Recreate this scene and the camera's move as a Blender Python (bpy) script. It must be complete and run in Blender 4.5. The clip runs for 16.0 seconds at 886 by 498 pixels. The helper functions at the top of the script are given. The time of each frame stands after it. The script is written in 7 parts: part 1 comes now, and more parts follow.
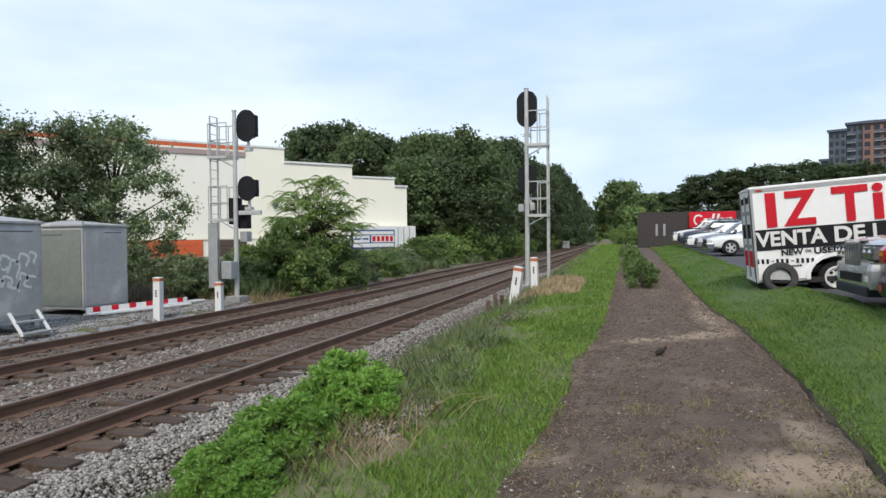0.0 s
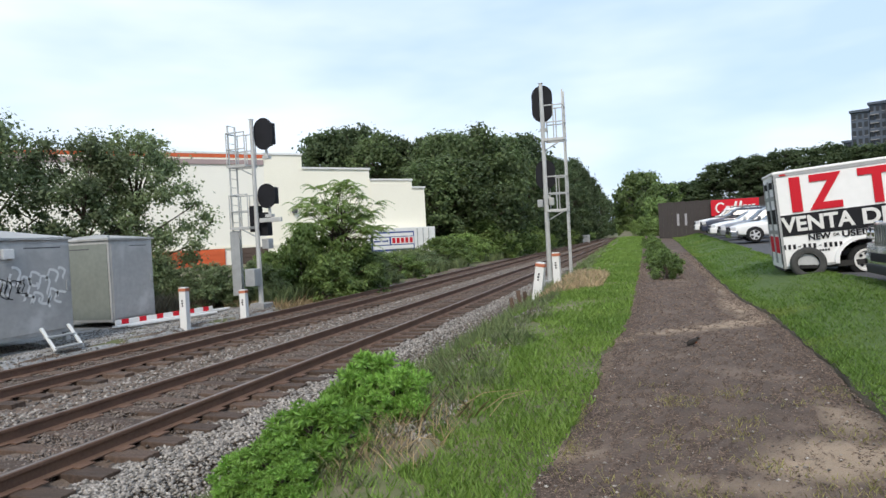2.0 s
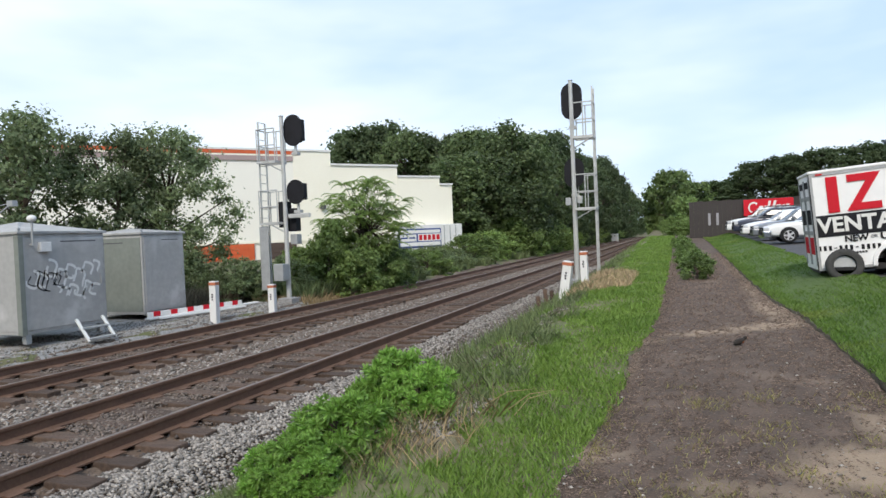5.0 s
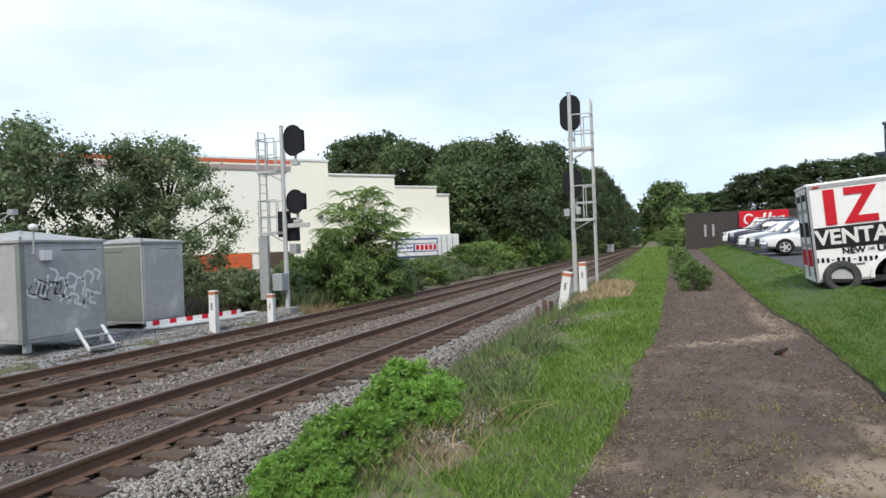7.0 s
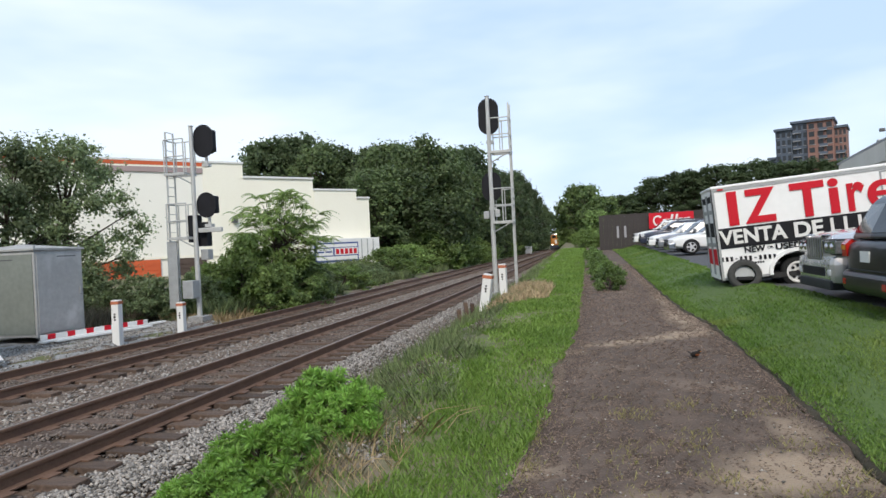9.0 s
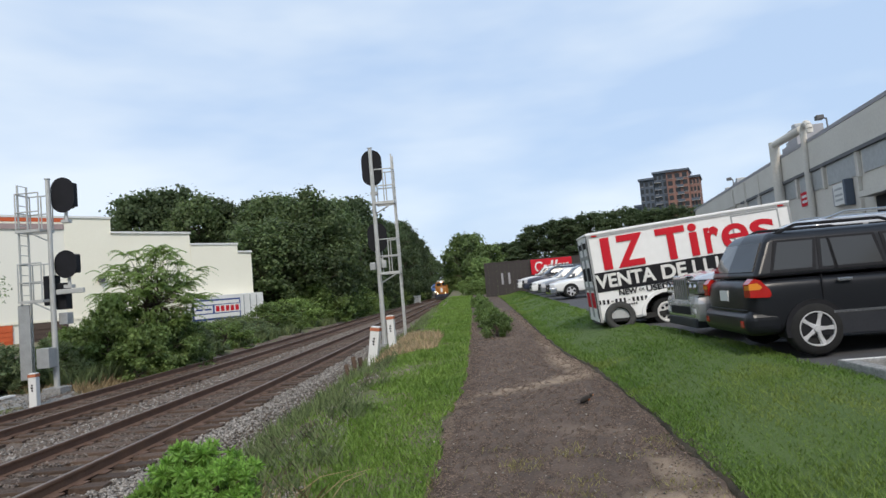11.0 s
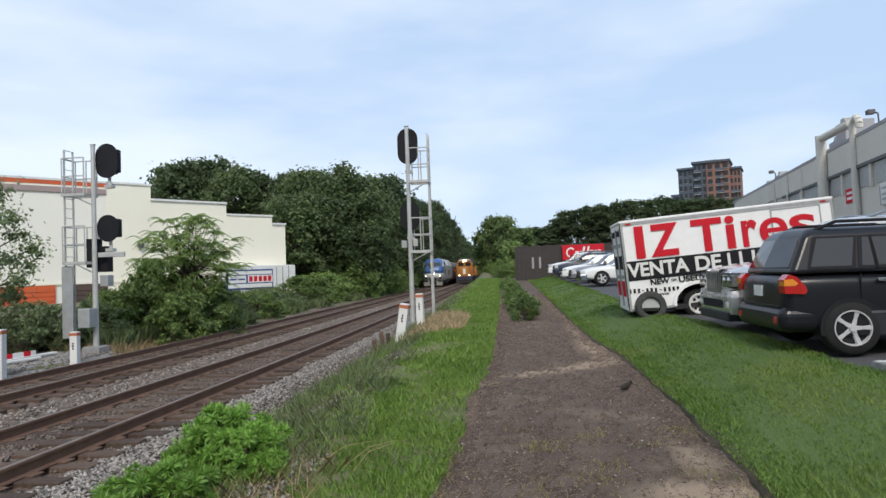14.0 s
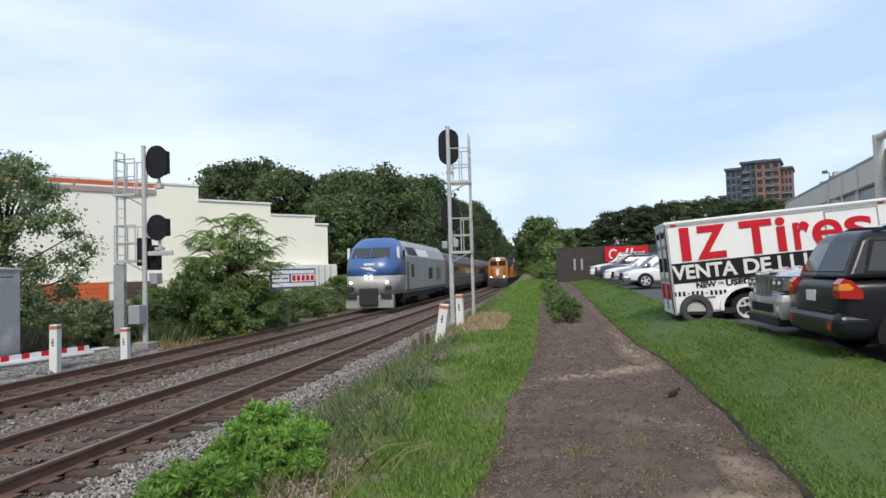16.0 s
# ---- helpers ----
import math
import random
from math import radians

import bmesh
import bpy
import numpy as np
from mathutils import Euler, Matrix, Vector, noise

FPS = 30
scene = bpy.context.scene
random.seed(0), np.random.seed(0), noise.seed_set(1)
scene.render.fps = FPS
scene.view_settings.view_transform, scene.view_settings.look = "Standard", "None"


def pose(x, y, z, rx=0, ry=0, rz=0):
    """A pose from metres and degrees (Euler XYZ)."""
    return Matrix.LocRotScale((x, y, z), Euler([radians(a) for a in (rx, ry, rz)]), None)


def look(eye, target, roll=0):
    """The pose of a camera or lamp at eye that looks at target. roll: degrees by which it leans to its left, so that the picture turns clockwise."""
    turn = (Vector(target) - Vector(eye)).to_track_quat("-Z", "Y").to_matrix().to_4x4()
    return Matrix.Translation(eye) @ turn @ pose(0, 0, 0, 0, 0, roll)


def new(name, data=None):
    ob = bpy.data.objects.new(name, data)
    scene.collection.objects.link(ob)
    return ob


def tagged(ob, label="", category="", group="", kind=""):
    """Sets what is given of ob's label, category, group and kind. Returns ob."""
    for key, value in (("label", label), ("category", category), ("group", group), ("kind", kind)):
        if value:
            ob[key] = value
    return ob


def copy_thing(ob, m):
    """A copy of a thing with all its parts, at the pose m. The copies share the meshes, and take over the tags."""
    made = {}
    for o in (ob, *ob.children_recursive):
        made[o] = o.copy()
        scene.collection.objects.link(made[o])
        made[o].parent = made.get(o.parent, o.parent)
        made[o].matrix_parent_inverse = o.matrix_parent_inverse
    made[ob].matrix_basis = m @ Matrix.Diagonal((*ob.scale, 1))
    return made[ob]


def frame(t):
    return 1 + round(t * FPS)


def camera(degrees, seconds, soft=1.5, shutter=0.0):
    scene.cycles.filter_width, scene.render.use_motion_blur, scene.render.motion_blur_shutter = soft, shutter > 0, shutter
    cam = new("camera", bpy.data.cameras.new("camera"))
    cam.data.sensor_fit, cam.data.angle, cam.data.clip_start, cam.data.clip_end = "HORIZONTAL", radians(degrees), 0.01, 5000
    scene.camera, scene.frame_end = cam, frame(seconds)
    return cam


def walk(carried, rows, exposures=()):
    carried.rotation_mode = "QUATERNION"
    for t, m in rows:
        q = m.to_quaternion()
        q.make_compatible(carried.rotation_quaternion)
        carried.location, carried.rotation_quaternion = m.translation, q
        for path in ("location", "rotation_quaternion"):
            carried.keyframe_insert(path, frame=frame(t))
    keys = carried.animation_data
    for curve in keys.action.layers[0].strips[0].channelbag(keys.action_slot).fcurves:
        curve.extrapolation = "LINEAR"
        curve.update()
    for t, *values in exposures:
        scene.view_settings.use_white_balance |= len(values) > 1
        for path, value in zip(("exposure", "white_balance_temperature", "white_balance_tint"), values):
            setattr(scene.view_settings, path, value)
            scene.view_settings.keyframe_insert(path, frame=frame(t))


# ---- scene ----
cam = camera(69.05, 16.0)
PATH = [
    (0, pose(0.126, -0.090, 1.614, 88.942, 0.608, 16.451)),
    (0.5, pose(0.131, -0.082, 1.601, 88.464, 0.860, 16.616)),
    (1, pose(0.120, -0.057, 1.603, 88.222, 1.666, 16.076)),
    (1.5, pose(0.102, -0.093, 1.607, 88.550, 2.677, 16.080)),
    (2, pose(0.093, -0.093, 1.607, 88.957, 3.002, 18.151)),
    (2.5, pose(0.098, -0.090, 1.611, 89.047, 2.842, 18.649)),
    (3, pose(0.097, -0.092, 1.612, 88.983, 2.405, 19.078)),
    (3.5, pose(0.098, -0.084, 1.602, 88.854, 2.367, 19.444)),
    (4, pose(0.096, -0.076, 1.605, 88.794, 2.449, 19.788)),
    (6.5, pose(0.062, -0.146, 1.617, 89.060, 2.203, 21.284)),
    (7, pose(0.003, -0.184, 1.627, 89.682, 2.158, 20.145)),
    (7.5, pose(-0.021, -0.162, 1.629, 89.886, 2.320, 16.055)),
    (8, pose(-0.026, -0.149, 1.635, 90.273, 2.443, 13.593)),
    (8.5, pose(-0.047, -0.101, 1.636, 90.526, 2.510, 11.633)),
    (9, pose(-0.035, 0.012, 1.625, 89.671, 2.793, 13.131)),
    (9.5, pose(0.085, 0.199, 1.626, 90.392, 3.160, 11.102)),
    (10, pose(0.034, 0.186, 1.627, 91.784, 4.487, 3.434)),
    (10.2, pose(0.010, 0.175, 1.640, 92.109, 5.150, 2.966)),
    (12.3, pose(-0.004, 0.162, 1.650, 95.549, 3.976, 3.584)),
    (12.5, pose(0.011, 0.146, 1.641, 95.656, 4.050, 3.014)),
    (13, pose(-0.018, 0.100, 1.659, 94.179, 3.647, 4.536)),
    (13.5, pose(0.000, 0.121, 1.638, 92.351, 2.544, 5.718)),
    (14, pose(-0.008, 0.109, 1.636, 91.929, 2.073, 5.904)),
    (14.5, pose(-0.012, 0.100, 1.629, 91.939, 2.015, 6.276)),
    (15, pose(-0.037, 0.081, 1.645, 92.178, 1.948, 7.043)),
    (15.5, pose(-0.045, 0.102, 1.639, 92.176, 1.328, 8.134)),
    (16, pose(-0.004, 0.151, 1.638, 92.101, 1.594, 9.506)),
]

EXPOSURES = [(0, 0.10), (1.3, 0.18), (2.5, 0.21), (3.5, 0.20), (6.5, 0.20), (9, 0.15), (10, 0.10), (12.4, -0.28), (13.0, -0.22), (14.0, -0.02), (16, 0.05)]
walk(cam, PATH, EXPOSURES)

# ---- world and sun ----
SUN_ELEVATION, SUN_AZIMUTH = 44, 171      # degrees; azimuth from +y towards +x
world = bpy.data.worlds.new("sky")
scene.world = world
world.use_nodes = True
wn, wl = world.node_tree.nodes, world.node_tree.links
background = wn["Background"]
sky = wn.new("ShaderNodeTexSky")
sky.sky_type, sky.sun_disc = "NISHITA", False
sky.sun_elevation, sky.sun_rotation = radians(SUN_ELEVATION), radians(SUN_AZIMUTH)
sky.air_density, sky.dust_density = 1.0, 1.5
dim = wn.new("ShaderNodeMixRGB")
dim.blend_type, dim.inputs[0].default_value = "MULTIPLY", 1.0
dim.inputs[2].default_value = (0.12, 0.12, 0.12, 1)
wl.new(sky.outputs[0], dim.inputs[1])
tc = wn.new("ShaderNodeTexCoord")
mp = wn.new("ShaderNodeMapping")
mp.inputs["Scale"].default_value = (1.0, 1.0, 3.4)
mp.inputs["Rotation"].default_value = (0.12, -0.10, 0.5)
wl.new(tc.outputs["Generated"], mp.inputs[0])
cn = wn.new("ShaderNodeTexNoise")
cn.inputs["Scale"].default_value, cn.inputs["Detail"].default_value, cn.inputs["Roughness"].default_value = 2.1, 4.0, 0.5
wl.new(mp.outputs[0], cn.inputs["Vector"])
cr = wn.new("ShaderNodeValToRGB")
cr.color_ramp.elements[0].position, cr.color_ramp.elements[1].position = 0.34, 0.68
across = wn.new("ShaderNodeVectorMath")
across.operation = "DOT_PRODUCT"
across.inputs[1].default_value = (-0.20, 0.0, -0.16)
wl.new(tc.outputs["Generated"], across.inputs[0])
bank = wn.new("ShaderNodeMath")
wl.new(cn.outputs["Fac"], bank.inputs[0]), wl.new(across.outputs["Value"], bank.inputs[1])
wl.new(bank.outputs[0], cr.inputs[0])
cloud = wn.new("ShaderNodeMixRGB")
wl.new(cr.outputs[0], cloud.inputs[0])
cloud.inputs[1].default_value = (0.48, 0.63, 0.86, 1)
cloud.inputs[2].default_value = (0.78, 0.865, 0.955, 1)
veil = wn.new("ShaderNodeMixRGB")
veil.inputs[0].default_value = 0.86
wl.new(dim.outputs[0], veil.inputs[1])
wl.new(cloud.outputs[0], veil.inputs[2])
wl.new(veil.outputs[0], background.inputs[0])
background.inputs[1].default_value = 1.2

sun = new("sun", bpy.data.lights.new("sun", "SUN"))
sun.data.energy, sun.data.angle, sun.data.color = 2.5, radians(16), (1.0, 0.91, 0.79)
sa, se = radians(SUN_AZIMUTH), radians(SUN_ELEVATION)
sun.matrix_world = look((math.sin(sa) * math.cos(se) * 50, math.cos(sa) * math.cos(se) * 50, math.sin(se) * 50), (0, 0, 0))


# ---- materials ----
def mat(name, col, col2=None, scale=4.0, rough=0.8, metal=0.0, bump=0.0, fine=40.0, spots=None, spot_scale=1.0, spot_at=(0.55, 0.7), island=0.0, thin=0.0, stretch=None, coat=0.0, spec=0.5):
    """Two colours mixed by coarse and fine noise, optional stains, relief, and brightness that varies piece by piece."""
    m = bpy.data.materials.new(name)
    m.use_nodes = True
    n, l = m.node_tree.nodes, m.node_tree.links
    p = n["Principled BSDF"]
    p.inputs["Roughness"].default_value, p.inputs["Metallic"].default_value = rough, metal
    p.inputs["Coat Weight"].default_value, p.inputs["Specular IOR Level"].default_value = coat, spec
    geo = n.new("ShaderNodeTexCoord")
    vec = geo.outputs["Object"]
    if stretch:
        mm = n.new("ShaderNodeMapping")
        mm.inputs["Scale"].default_value = stretch
        l.new(vec, mm.inputs[0])
        vec = mm.outputs[0]
    a, b = n.new("ShaderNodeTexNoise"), n.new("ShaderNodeTexNoise")
    for node, s in ((a, scale), (b, fine)):
        node.inputs["Scale"].default_value, node.inputs["Detail"].default_value = s, 5.0
        l.new(vec, node.inputs["Vector"])
    both = n.new("ShaderNodeMath")
    both.operation = "ADD"
    l.new(a.outputs["Fac"], both.inputs[0]), l.new(b.outputs["Fac"], both.inputs[1])
    ramp = n.new("ShaderNodeMapRange")
    ramp.inputs["From Min"].default_value, ramp.inputs["From Max"].default_value = 0.72, 1.28
    l.new(both.outputs[0], ramp.inputs["Value"])
    mix = n.new("ShaderNodeMixRGB")
    col2 = col2 or tuple(c * 0.75 for c in col)
    mix.inputs[1].default_value, mix.inputs[2].default_value = (*col, 1), (*col2, 1)
    l.new(ramp.outputs[0], mix.inputs[0])
    out = mix.outputs[0]
    if spots:
        c = n.new("ShaderNodeTexNoise")
        c.inputs["Scale"].default_value, c.inputs["Detail"].default_value = spot_scale, 6.0
        l.new(vec, c.inputs["Vector"])
        r = n.new("ShaderNodeMapRange")
        r.inputs["From Min"].default_value, r.inputs["From Max"].default_value = spot_at
        l.new(c.outputs["Fac"], r.inputs["Value"])
        m2 = n.new("ShaderNodeMixRGB")
        m2.inputs[2].default_value = (*spots, 1)
        l.new(r.outputs[0], m2.inputs[0]), l.new(out, m2.inputs[1])
        out = m2.outputs[0]
    if island:
        g, o = n.new("ShaderNodeNewGeometry"), n.new("ShaderNodeObjectInfo")
        s = n.new("ShaderNodeMath")
        s.operation = "ADD"
        l.new(g.outputs["Random Per Island"], s.inputs[0]), l.new(o.outputs["Random"], s.inputs[1])
        f = n.new("ShaderNodeMath")
        f.operation = "FRACT"
        l.new(s.outputs[0], f.inputs[0])
        r = n.new("ShaderNodeMapRange")
        r.inputs["To Min"].default_value, r.inputs["To Max"].default_value = 1 - island, 1 + island
        l.new(f.outputs[0], r.inputs["Value"])
        h = n.new("ShaderNodeHueSaturation")
        if thin:
            w = n.new("ShaderNodeMapRange")
            w.inputs["To Min"].default_value, w.inputs["To Max"].default_value = 0.72, 1.3
            l.new(o.outputs["Random"], w.inputs["Value"])
            v = n.new("ShaderNodeMath")
            v.operation = "MULTIPLY"
            l.new(r.outputs[0], v.inputs[0]), l.new(w.outputs[0], v.inputs[1])
            l.new(v.outputs[0], h.inputs["Value"])
        else:
            l.new(r.outputs[0], h.inputs["Value"])
        l.new(out, h.inputs["Color"])
        out = h.outputs[0]
    l.new(out, p.inputs["Base Color"])
    if bump:
        bn = n.new("ShaderNodeBump")
        bn.inputs["Strength"].default_value, bn.inputs["Distance"].default_value = min(1.0, bump), 0.02
        l.new(both.outputs[0], bn.inputs["Height"]), l.new(bn.outputs[0], p.inputs["Normal"])
    if thin:
        t = n.new("ShaderNodeBsdfTranslucent")
        l.new(out, t.inputs[0])
        x = n.new("ShaderNodeMixShader")
        x.inputs[0].default_value = thin
        l.new(p.outputs[0], x.inputs[1]), l.new(t.outputs[0], x.inputs[2])
        l.new(x.outputs[0], n["Material Output"].inputs[0])
    return m


def glow(name, col, strength):
    m = mat(name, col)
    p = m.node_tree.nodes["Principled BSDF"]
    p.inputs["Emission Color"].default_value, p.inputs["Emission Strength"].default_value = (*col, 1), strength
    return m


def glass(name, tint=(0.02, 0.022, 0.025), rough=0.06):
    """Dark vehicle glazing."""
    m = bpy.data.materials.new(name)
    m.use_nodes = True
    p = m.node_tree.nodes["Principled BSDF"]
    p.inputs["Base Color"].default_value, p.inputs["Roughness"].default_value = (*tint, 1), rough
    p.inputs["Specular IOR Level"].default_value = 0.4
    return m


M = {
    "soil": mat("soil_and_grass", (0.095, 0.112, 0.040), (0.130, 0.132, 0.055), 1.3, 0.95, bump=0.6, fine=22, spots=(0.19, 0.15, 0.105), spot_scale=1.4, spot_at=(0.46, 0.62)),
    "lawn": mat("lawn", (0.055, 0.095, 0.018), (0.078, 0.122, 0.026), 2.5, 0.9, bump=0.7, fine=30),
    "gravel": mat("gravel", (0.36, 0.355, 0.345), (0.20, 0.20, 0.195), 14, 0.95, bump=1.0, fine=55),
    "ballast": mat("ballast", (0.205, 0.155, 0.12), (0.085, 0.062, 0.047), 16, 0.95, bump=1.0, fine=48, spots=(0.13, 0.08, 0.05), spot_scale=1.6, spot_at=(0.5, 0.75)),
    "stone": mat("ballast_stone", (0.31, 0.285, 0.255), (0.17, 0.15, 0.13), 20, 0.9, island=0.7),
    "stone_brown": mat("rusty_ballast_stone", (0.20, 0.165, 0.14), (0.11, 0.085, 0.07), 20, 0.9, island=0.5),
    "mulch": mat("mulch", (0.132, 0.092, 0.068), (0.060, 0.042, 0.031), 2.4, 0.95, bump=1.0, fine=38, spots=(0.19, 0.14, 0.105), spot_scale=0.8, spot_at=(0.56, 0.72)),
    "chip": mat("mulch_chip", (0.220, 0.158, 0.122), (0.105, 0.075, 0.058), 9, 0.9, island=0.7),
    "sand": mat("bare_sandy_soil", (0.30, 0.225, 0.165), (0.17, 0.125, 0.10), 5, 0.95, bump=0.8, fine=34, spots=(0.14, 0.095, 0.075), spot_scale=2.5, spot_at=(0.45, 0.65)),
    "asphalt": mat("asphalt", (0.085, 0.085, 0.09), (0.06, 0.06, 0.064), 2, 0.9, bump=0.4, fine=60),
    "rail": mat("rusty_rail", (0.19, 0.11, 0.072), (0.125, 0.072, 0.05), 3, 0.7, 0.2, bump=0.3),
    "rail_top": mat("worn_rail_head", (0.27, 0.22, 0.19), (0.19, 0.15, 0.13), 3, 0.45, 0.7),
    "tie": mat("weathered_tie", (0.125, 0.083, 0.06), (0.065, 0.044, 0.033), 2.5, 0.95, bump=0.8, fine=26, island=0.35, stretch=(1, 6, 1)),
    "cream": mat("cream_render", (0.88, 0.845, 0.71), (0.85, 0.81, 0.675), 0.4, 0.85, bump=0.12, fine=12),
    "cream_white": mat("white_render", (0.85, 0.825, 0.735), (0.81, 0.785, 0.70), 0.4, 0.85, bump=0.12, fine=12),
    "orange": mat("orange_paint", (0.64, 0.125, 0.04), (0.54, 0.10, 0.03), 1.2, 0.7),
    "mauve": mat("mauve_band", (0.38, 0.29, 0.28), (0.34, 0.26, 0.25), 0.8, 0.8),
    "galv": mat("galvanised_steel", (0.42, 0.43, 0.43), (0.33, 0.34, 0.34), 5, 0.55, 0.35),
    "silver": mat("aluminium_paint", (0.55, 0.55, 0.53), (0.44, 0.44, 0.42), 4, 0.5, 0.3),
    "black": mat("matt_black", (0.018, 0.018, 0.022), (0.012, 0.012, 0.014), 3, 0.7, spec=0.2),
    "white": mat("white_paint", (0.76, 0.76, 0.74), (0.66, 0.65, 0.62), 2.5, 0.55, bump=0.05),
    "red": mat("red_paint", (0.58, 0.014, 0.028), (0.50, 0.014, 0.026), 2, 0.75, spec=0.25),
    "redcap": mat("red_orange_cap", (0.50, 0.17, 0.08), (0.40, 0.13, 0.07), 8, 0.7),
    "blue": mat("blue_paint", (0.04, 0.075, 0.26), (0.03, 0.055, 0.20), 1, 0.35, coat=0.3),
    "cabinet": mat("cabinet_steel", (0.43, 0.425, 0.41), (0.35, 0.345, 0.335), 0.9, 0.5, 0.15, fine=8, spots=(0.52, 0.515, 0.50), spot_scale=1.4),
    "cabinet_old": mat("cabinet_steel_green_grey", (0.25, 0.27, 0.24), (0.20, 0.215, 0.195), 0.9, 0.55, 0.25, fine=8),
    "bark": mat("bark", (0.10, 0.075, 0.055), (0.06, 0.045, 0.035), 6, 0.95, bump=0.8),
    "leaf_dark": mat("leaf_dark", (0.077, 0.114, 0.042), (0.116, 0.159, 0.058), 0.35, 0.6, island=0.45, thin=0.42),
    "leaf_far": mat("leaf_far", (0.066, 0.098, 0.042), (0.096, 0.132, 0.056), 0.3, 0.7, island=0.22, thin=0.5),
    "leaf_mid": mat("leaf_mid", (0.135, 0.205, 0.06), (0.19, 0.27, 0.085), 0.5, 0.6, island=0.45, thin=0.42),
    "leaf_light": mat("leaf_bright", (0.17, 0.32, 0.055), (0.23, 0.39, 0.08), 0.9, 0.55, island=0.4, thin=0.4),
    "leaf_grey": mat("leaf_grey_green", (0.145, 0.19, 0.085), (0.195, 0.245, 0.12), 0.5, 0.6, island=0.45, thin=0.45),
    "leaf_sumac": mat("leaf_sumac", (0.155, 0.232, 0.060), (0.215, 0.298, 0.087), 0.5, 0.6, island=0.4, thin=0.45),
    "leaf_ever": mat("leaf_evergreen", (0.095, 0.155, 0.035), (0.145, 0.215, 0.055), 6, 0.6, island=0.5, thin=0.3),
    "grass": mat("grass_blade", (0.078, 0.155, 0.022), (0.150, 0.232, 0.042), 0.7, 0.6, island=0.28, thin=0.35, spots=(0.21, 0.255, 0.055), spot_scale=0.5, spot_at=(0.52, 0.72)),
    "grass_bright": mat("bright_grass_blade", (0.105, 0.190, 0.030), (0.185, 0.280, 0.052), 0.8, 0.6, island=0.28, thin=0.35),
    "weed": mat("weed_blade", (0.165, 0.225, 0.085), (0.23, 0.28, 0.12), 0.8, 0.7, island=0.4, thin=0.35),
    "weed_tuft": mat("grey_green_tuft", (0.21, 0.28, 0.11), (0.29, 0.345, 0.155), 0.8, 0.7, island=0.3, thin=0.4),
    "weed_brown": mat("brown_weed", (0.15, 0.125, 0.085), (0.21, 0.18, 0.12), 1.5, 0.8, island=0.4, thin=0.3),
    "straw_pale": mat("pale_dry_grass", (0.62, 0.47, 0.29), (0.50, 0.38, 0.23), 2, 0.8, island=0.3, thin=0.3),
    "straw_green": mat("yellowing_grass", (0.30, 0.27, 0.10), (0.22, 0.21, 0.075), 2, 0.8, island=0.35, thin=0.3),
    "straw": mat("dry_grass", (0.46, 0.35, 0.19), (0.36, 0.27, 0.15), 2, 0.8, island=0.35, thin=0.3),
    "brown_wall": mat("brown_board", (0.055, 0.046, 0.043), (0.040, 0.034, 0.032), 1, 0.85, fine=14),
    "beige": mat("beige_concrete", (0.64, 0.61, 0.55), (0.56, 0.53, 0.475), 0.5, 0.85, bump=0.1, fine=9),
    "tire": mat("tyre_rubber", (0.02, 0.02, 0.021), (0.028, 0.028, 0.028), 8, 0.9, spec=0.2),
    "trailer_white": mat("trailer_white_sheet", (0.86, 0.86, 0.85), (0.80, 0.80, 0.785), 1.2, 0.5, bump=0.04, fine=6, spots=(0.70, 0.69, 0.66), spot_scale=0.7, spot_at=(0.6, 0.8)),
    "tire_old": mat("dusty_tyre_rubber", (0.075, 0.075, 0.072), (0.045, 0.045, 0.044), 9, 0.9, spec=0.2),
    "shaded_soil": mat("shaded_turf_edge_soil", (0.070, 0.055, 0.036), (0.040, 0.036, 0.020), 9, 0.95, bump=0.8, fine=40),
    "brown_door": mat("dark_brown_panel", (0.10, 0.07, 0.055), (0.075, 0.05, 0.04), 1.2, 0.8),
    "pale_wood": mat("silvered_dead_wood", (0.26, 0.25, 0.22), (0.19, 0.18, 0.155), 4, 0.9),
    "rim": mat("alloy_rim", (0.62, 0.62, 0.63), (0.55, 0.55, 0.56), 5, 0.4, 0.25),
    "carblack": mat("black_car_paint", (0.010, 0.011, 0.014), (0.010, 0.011, 0.014), 3, 0.30, coat=0.0, spec=0.36),
    "carsilver": mat("silver_car_paint", (0.60, 0.60, 0.605), (0.55, 0.55, 0.56), 3, 0.27, 0.6, coat=0.5),
    "carwhite": mat("white_car_paint", (0.76, 0.76, 0.75), (0.72, 0.72, 0.71), 3, 0.3, coat=0.4),
    "cargrey": mat("grey_car_paint", (0.22, 0.23, 0.25), (0.2, 0.21, 0.22), 3, 0.3, 0.4, coat=0.4),
    "carnavy": mat("navy_car_paint", (0.02, 0.025, 0.045), (0.018, 0.02, 0.04), 3, 0.3, coat=0.5),
    "grill": mat("grey_plastic", (0.10, 0.10, 0.105), (0.08, 0.08, 0.085), 5, 0.6),
    "plastic": mat("dark_bumper_plastic", (0.028, 0.030, 0.036), (0.022, 0.024, 0.03), 5, 0.6, spec=0.3),
    "chrome": mat("chrome", (0.6, 0.6, 0.6), (0.55, 0.55, 0.55), 3, 0.15, 1.0),
    "taillight": mat("red_lens", (0.45, 0.015, 0.01), (0.4, 0.012, 0.01), 3, 0.2, coat=0.5),
    "amber": mat("amber_lens", (0.75, 0.28, 0.03), (0.7, 0.24, 0.03), 3, 0.2, coat=0.5),
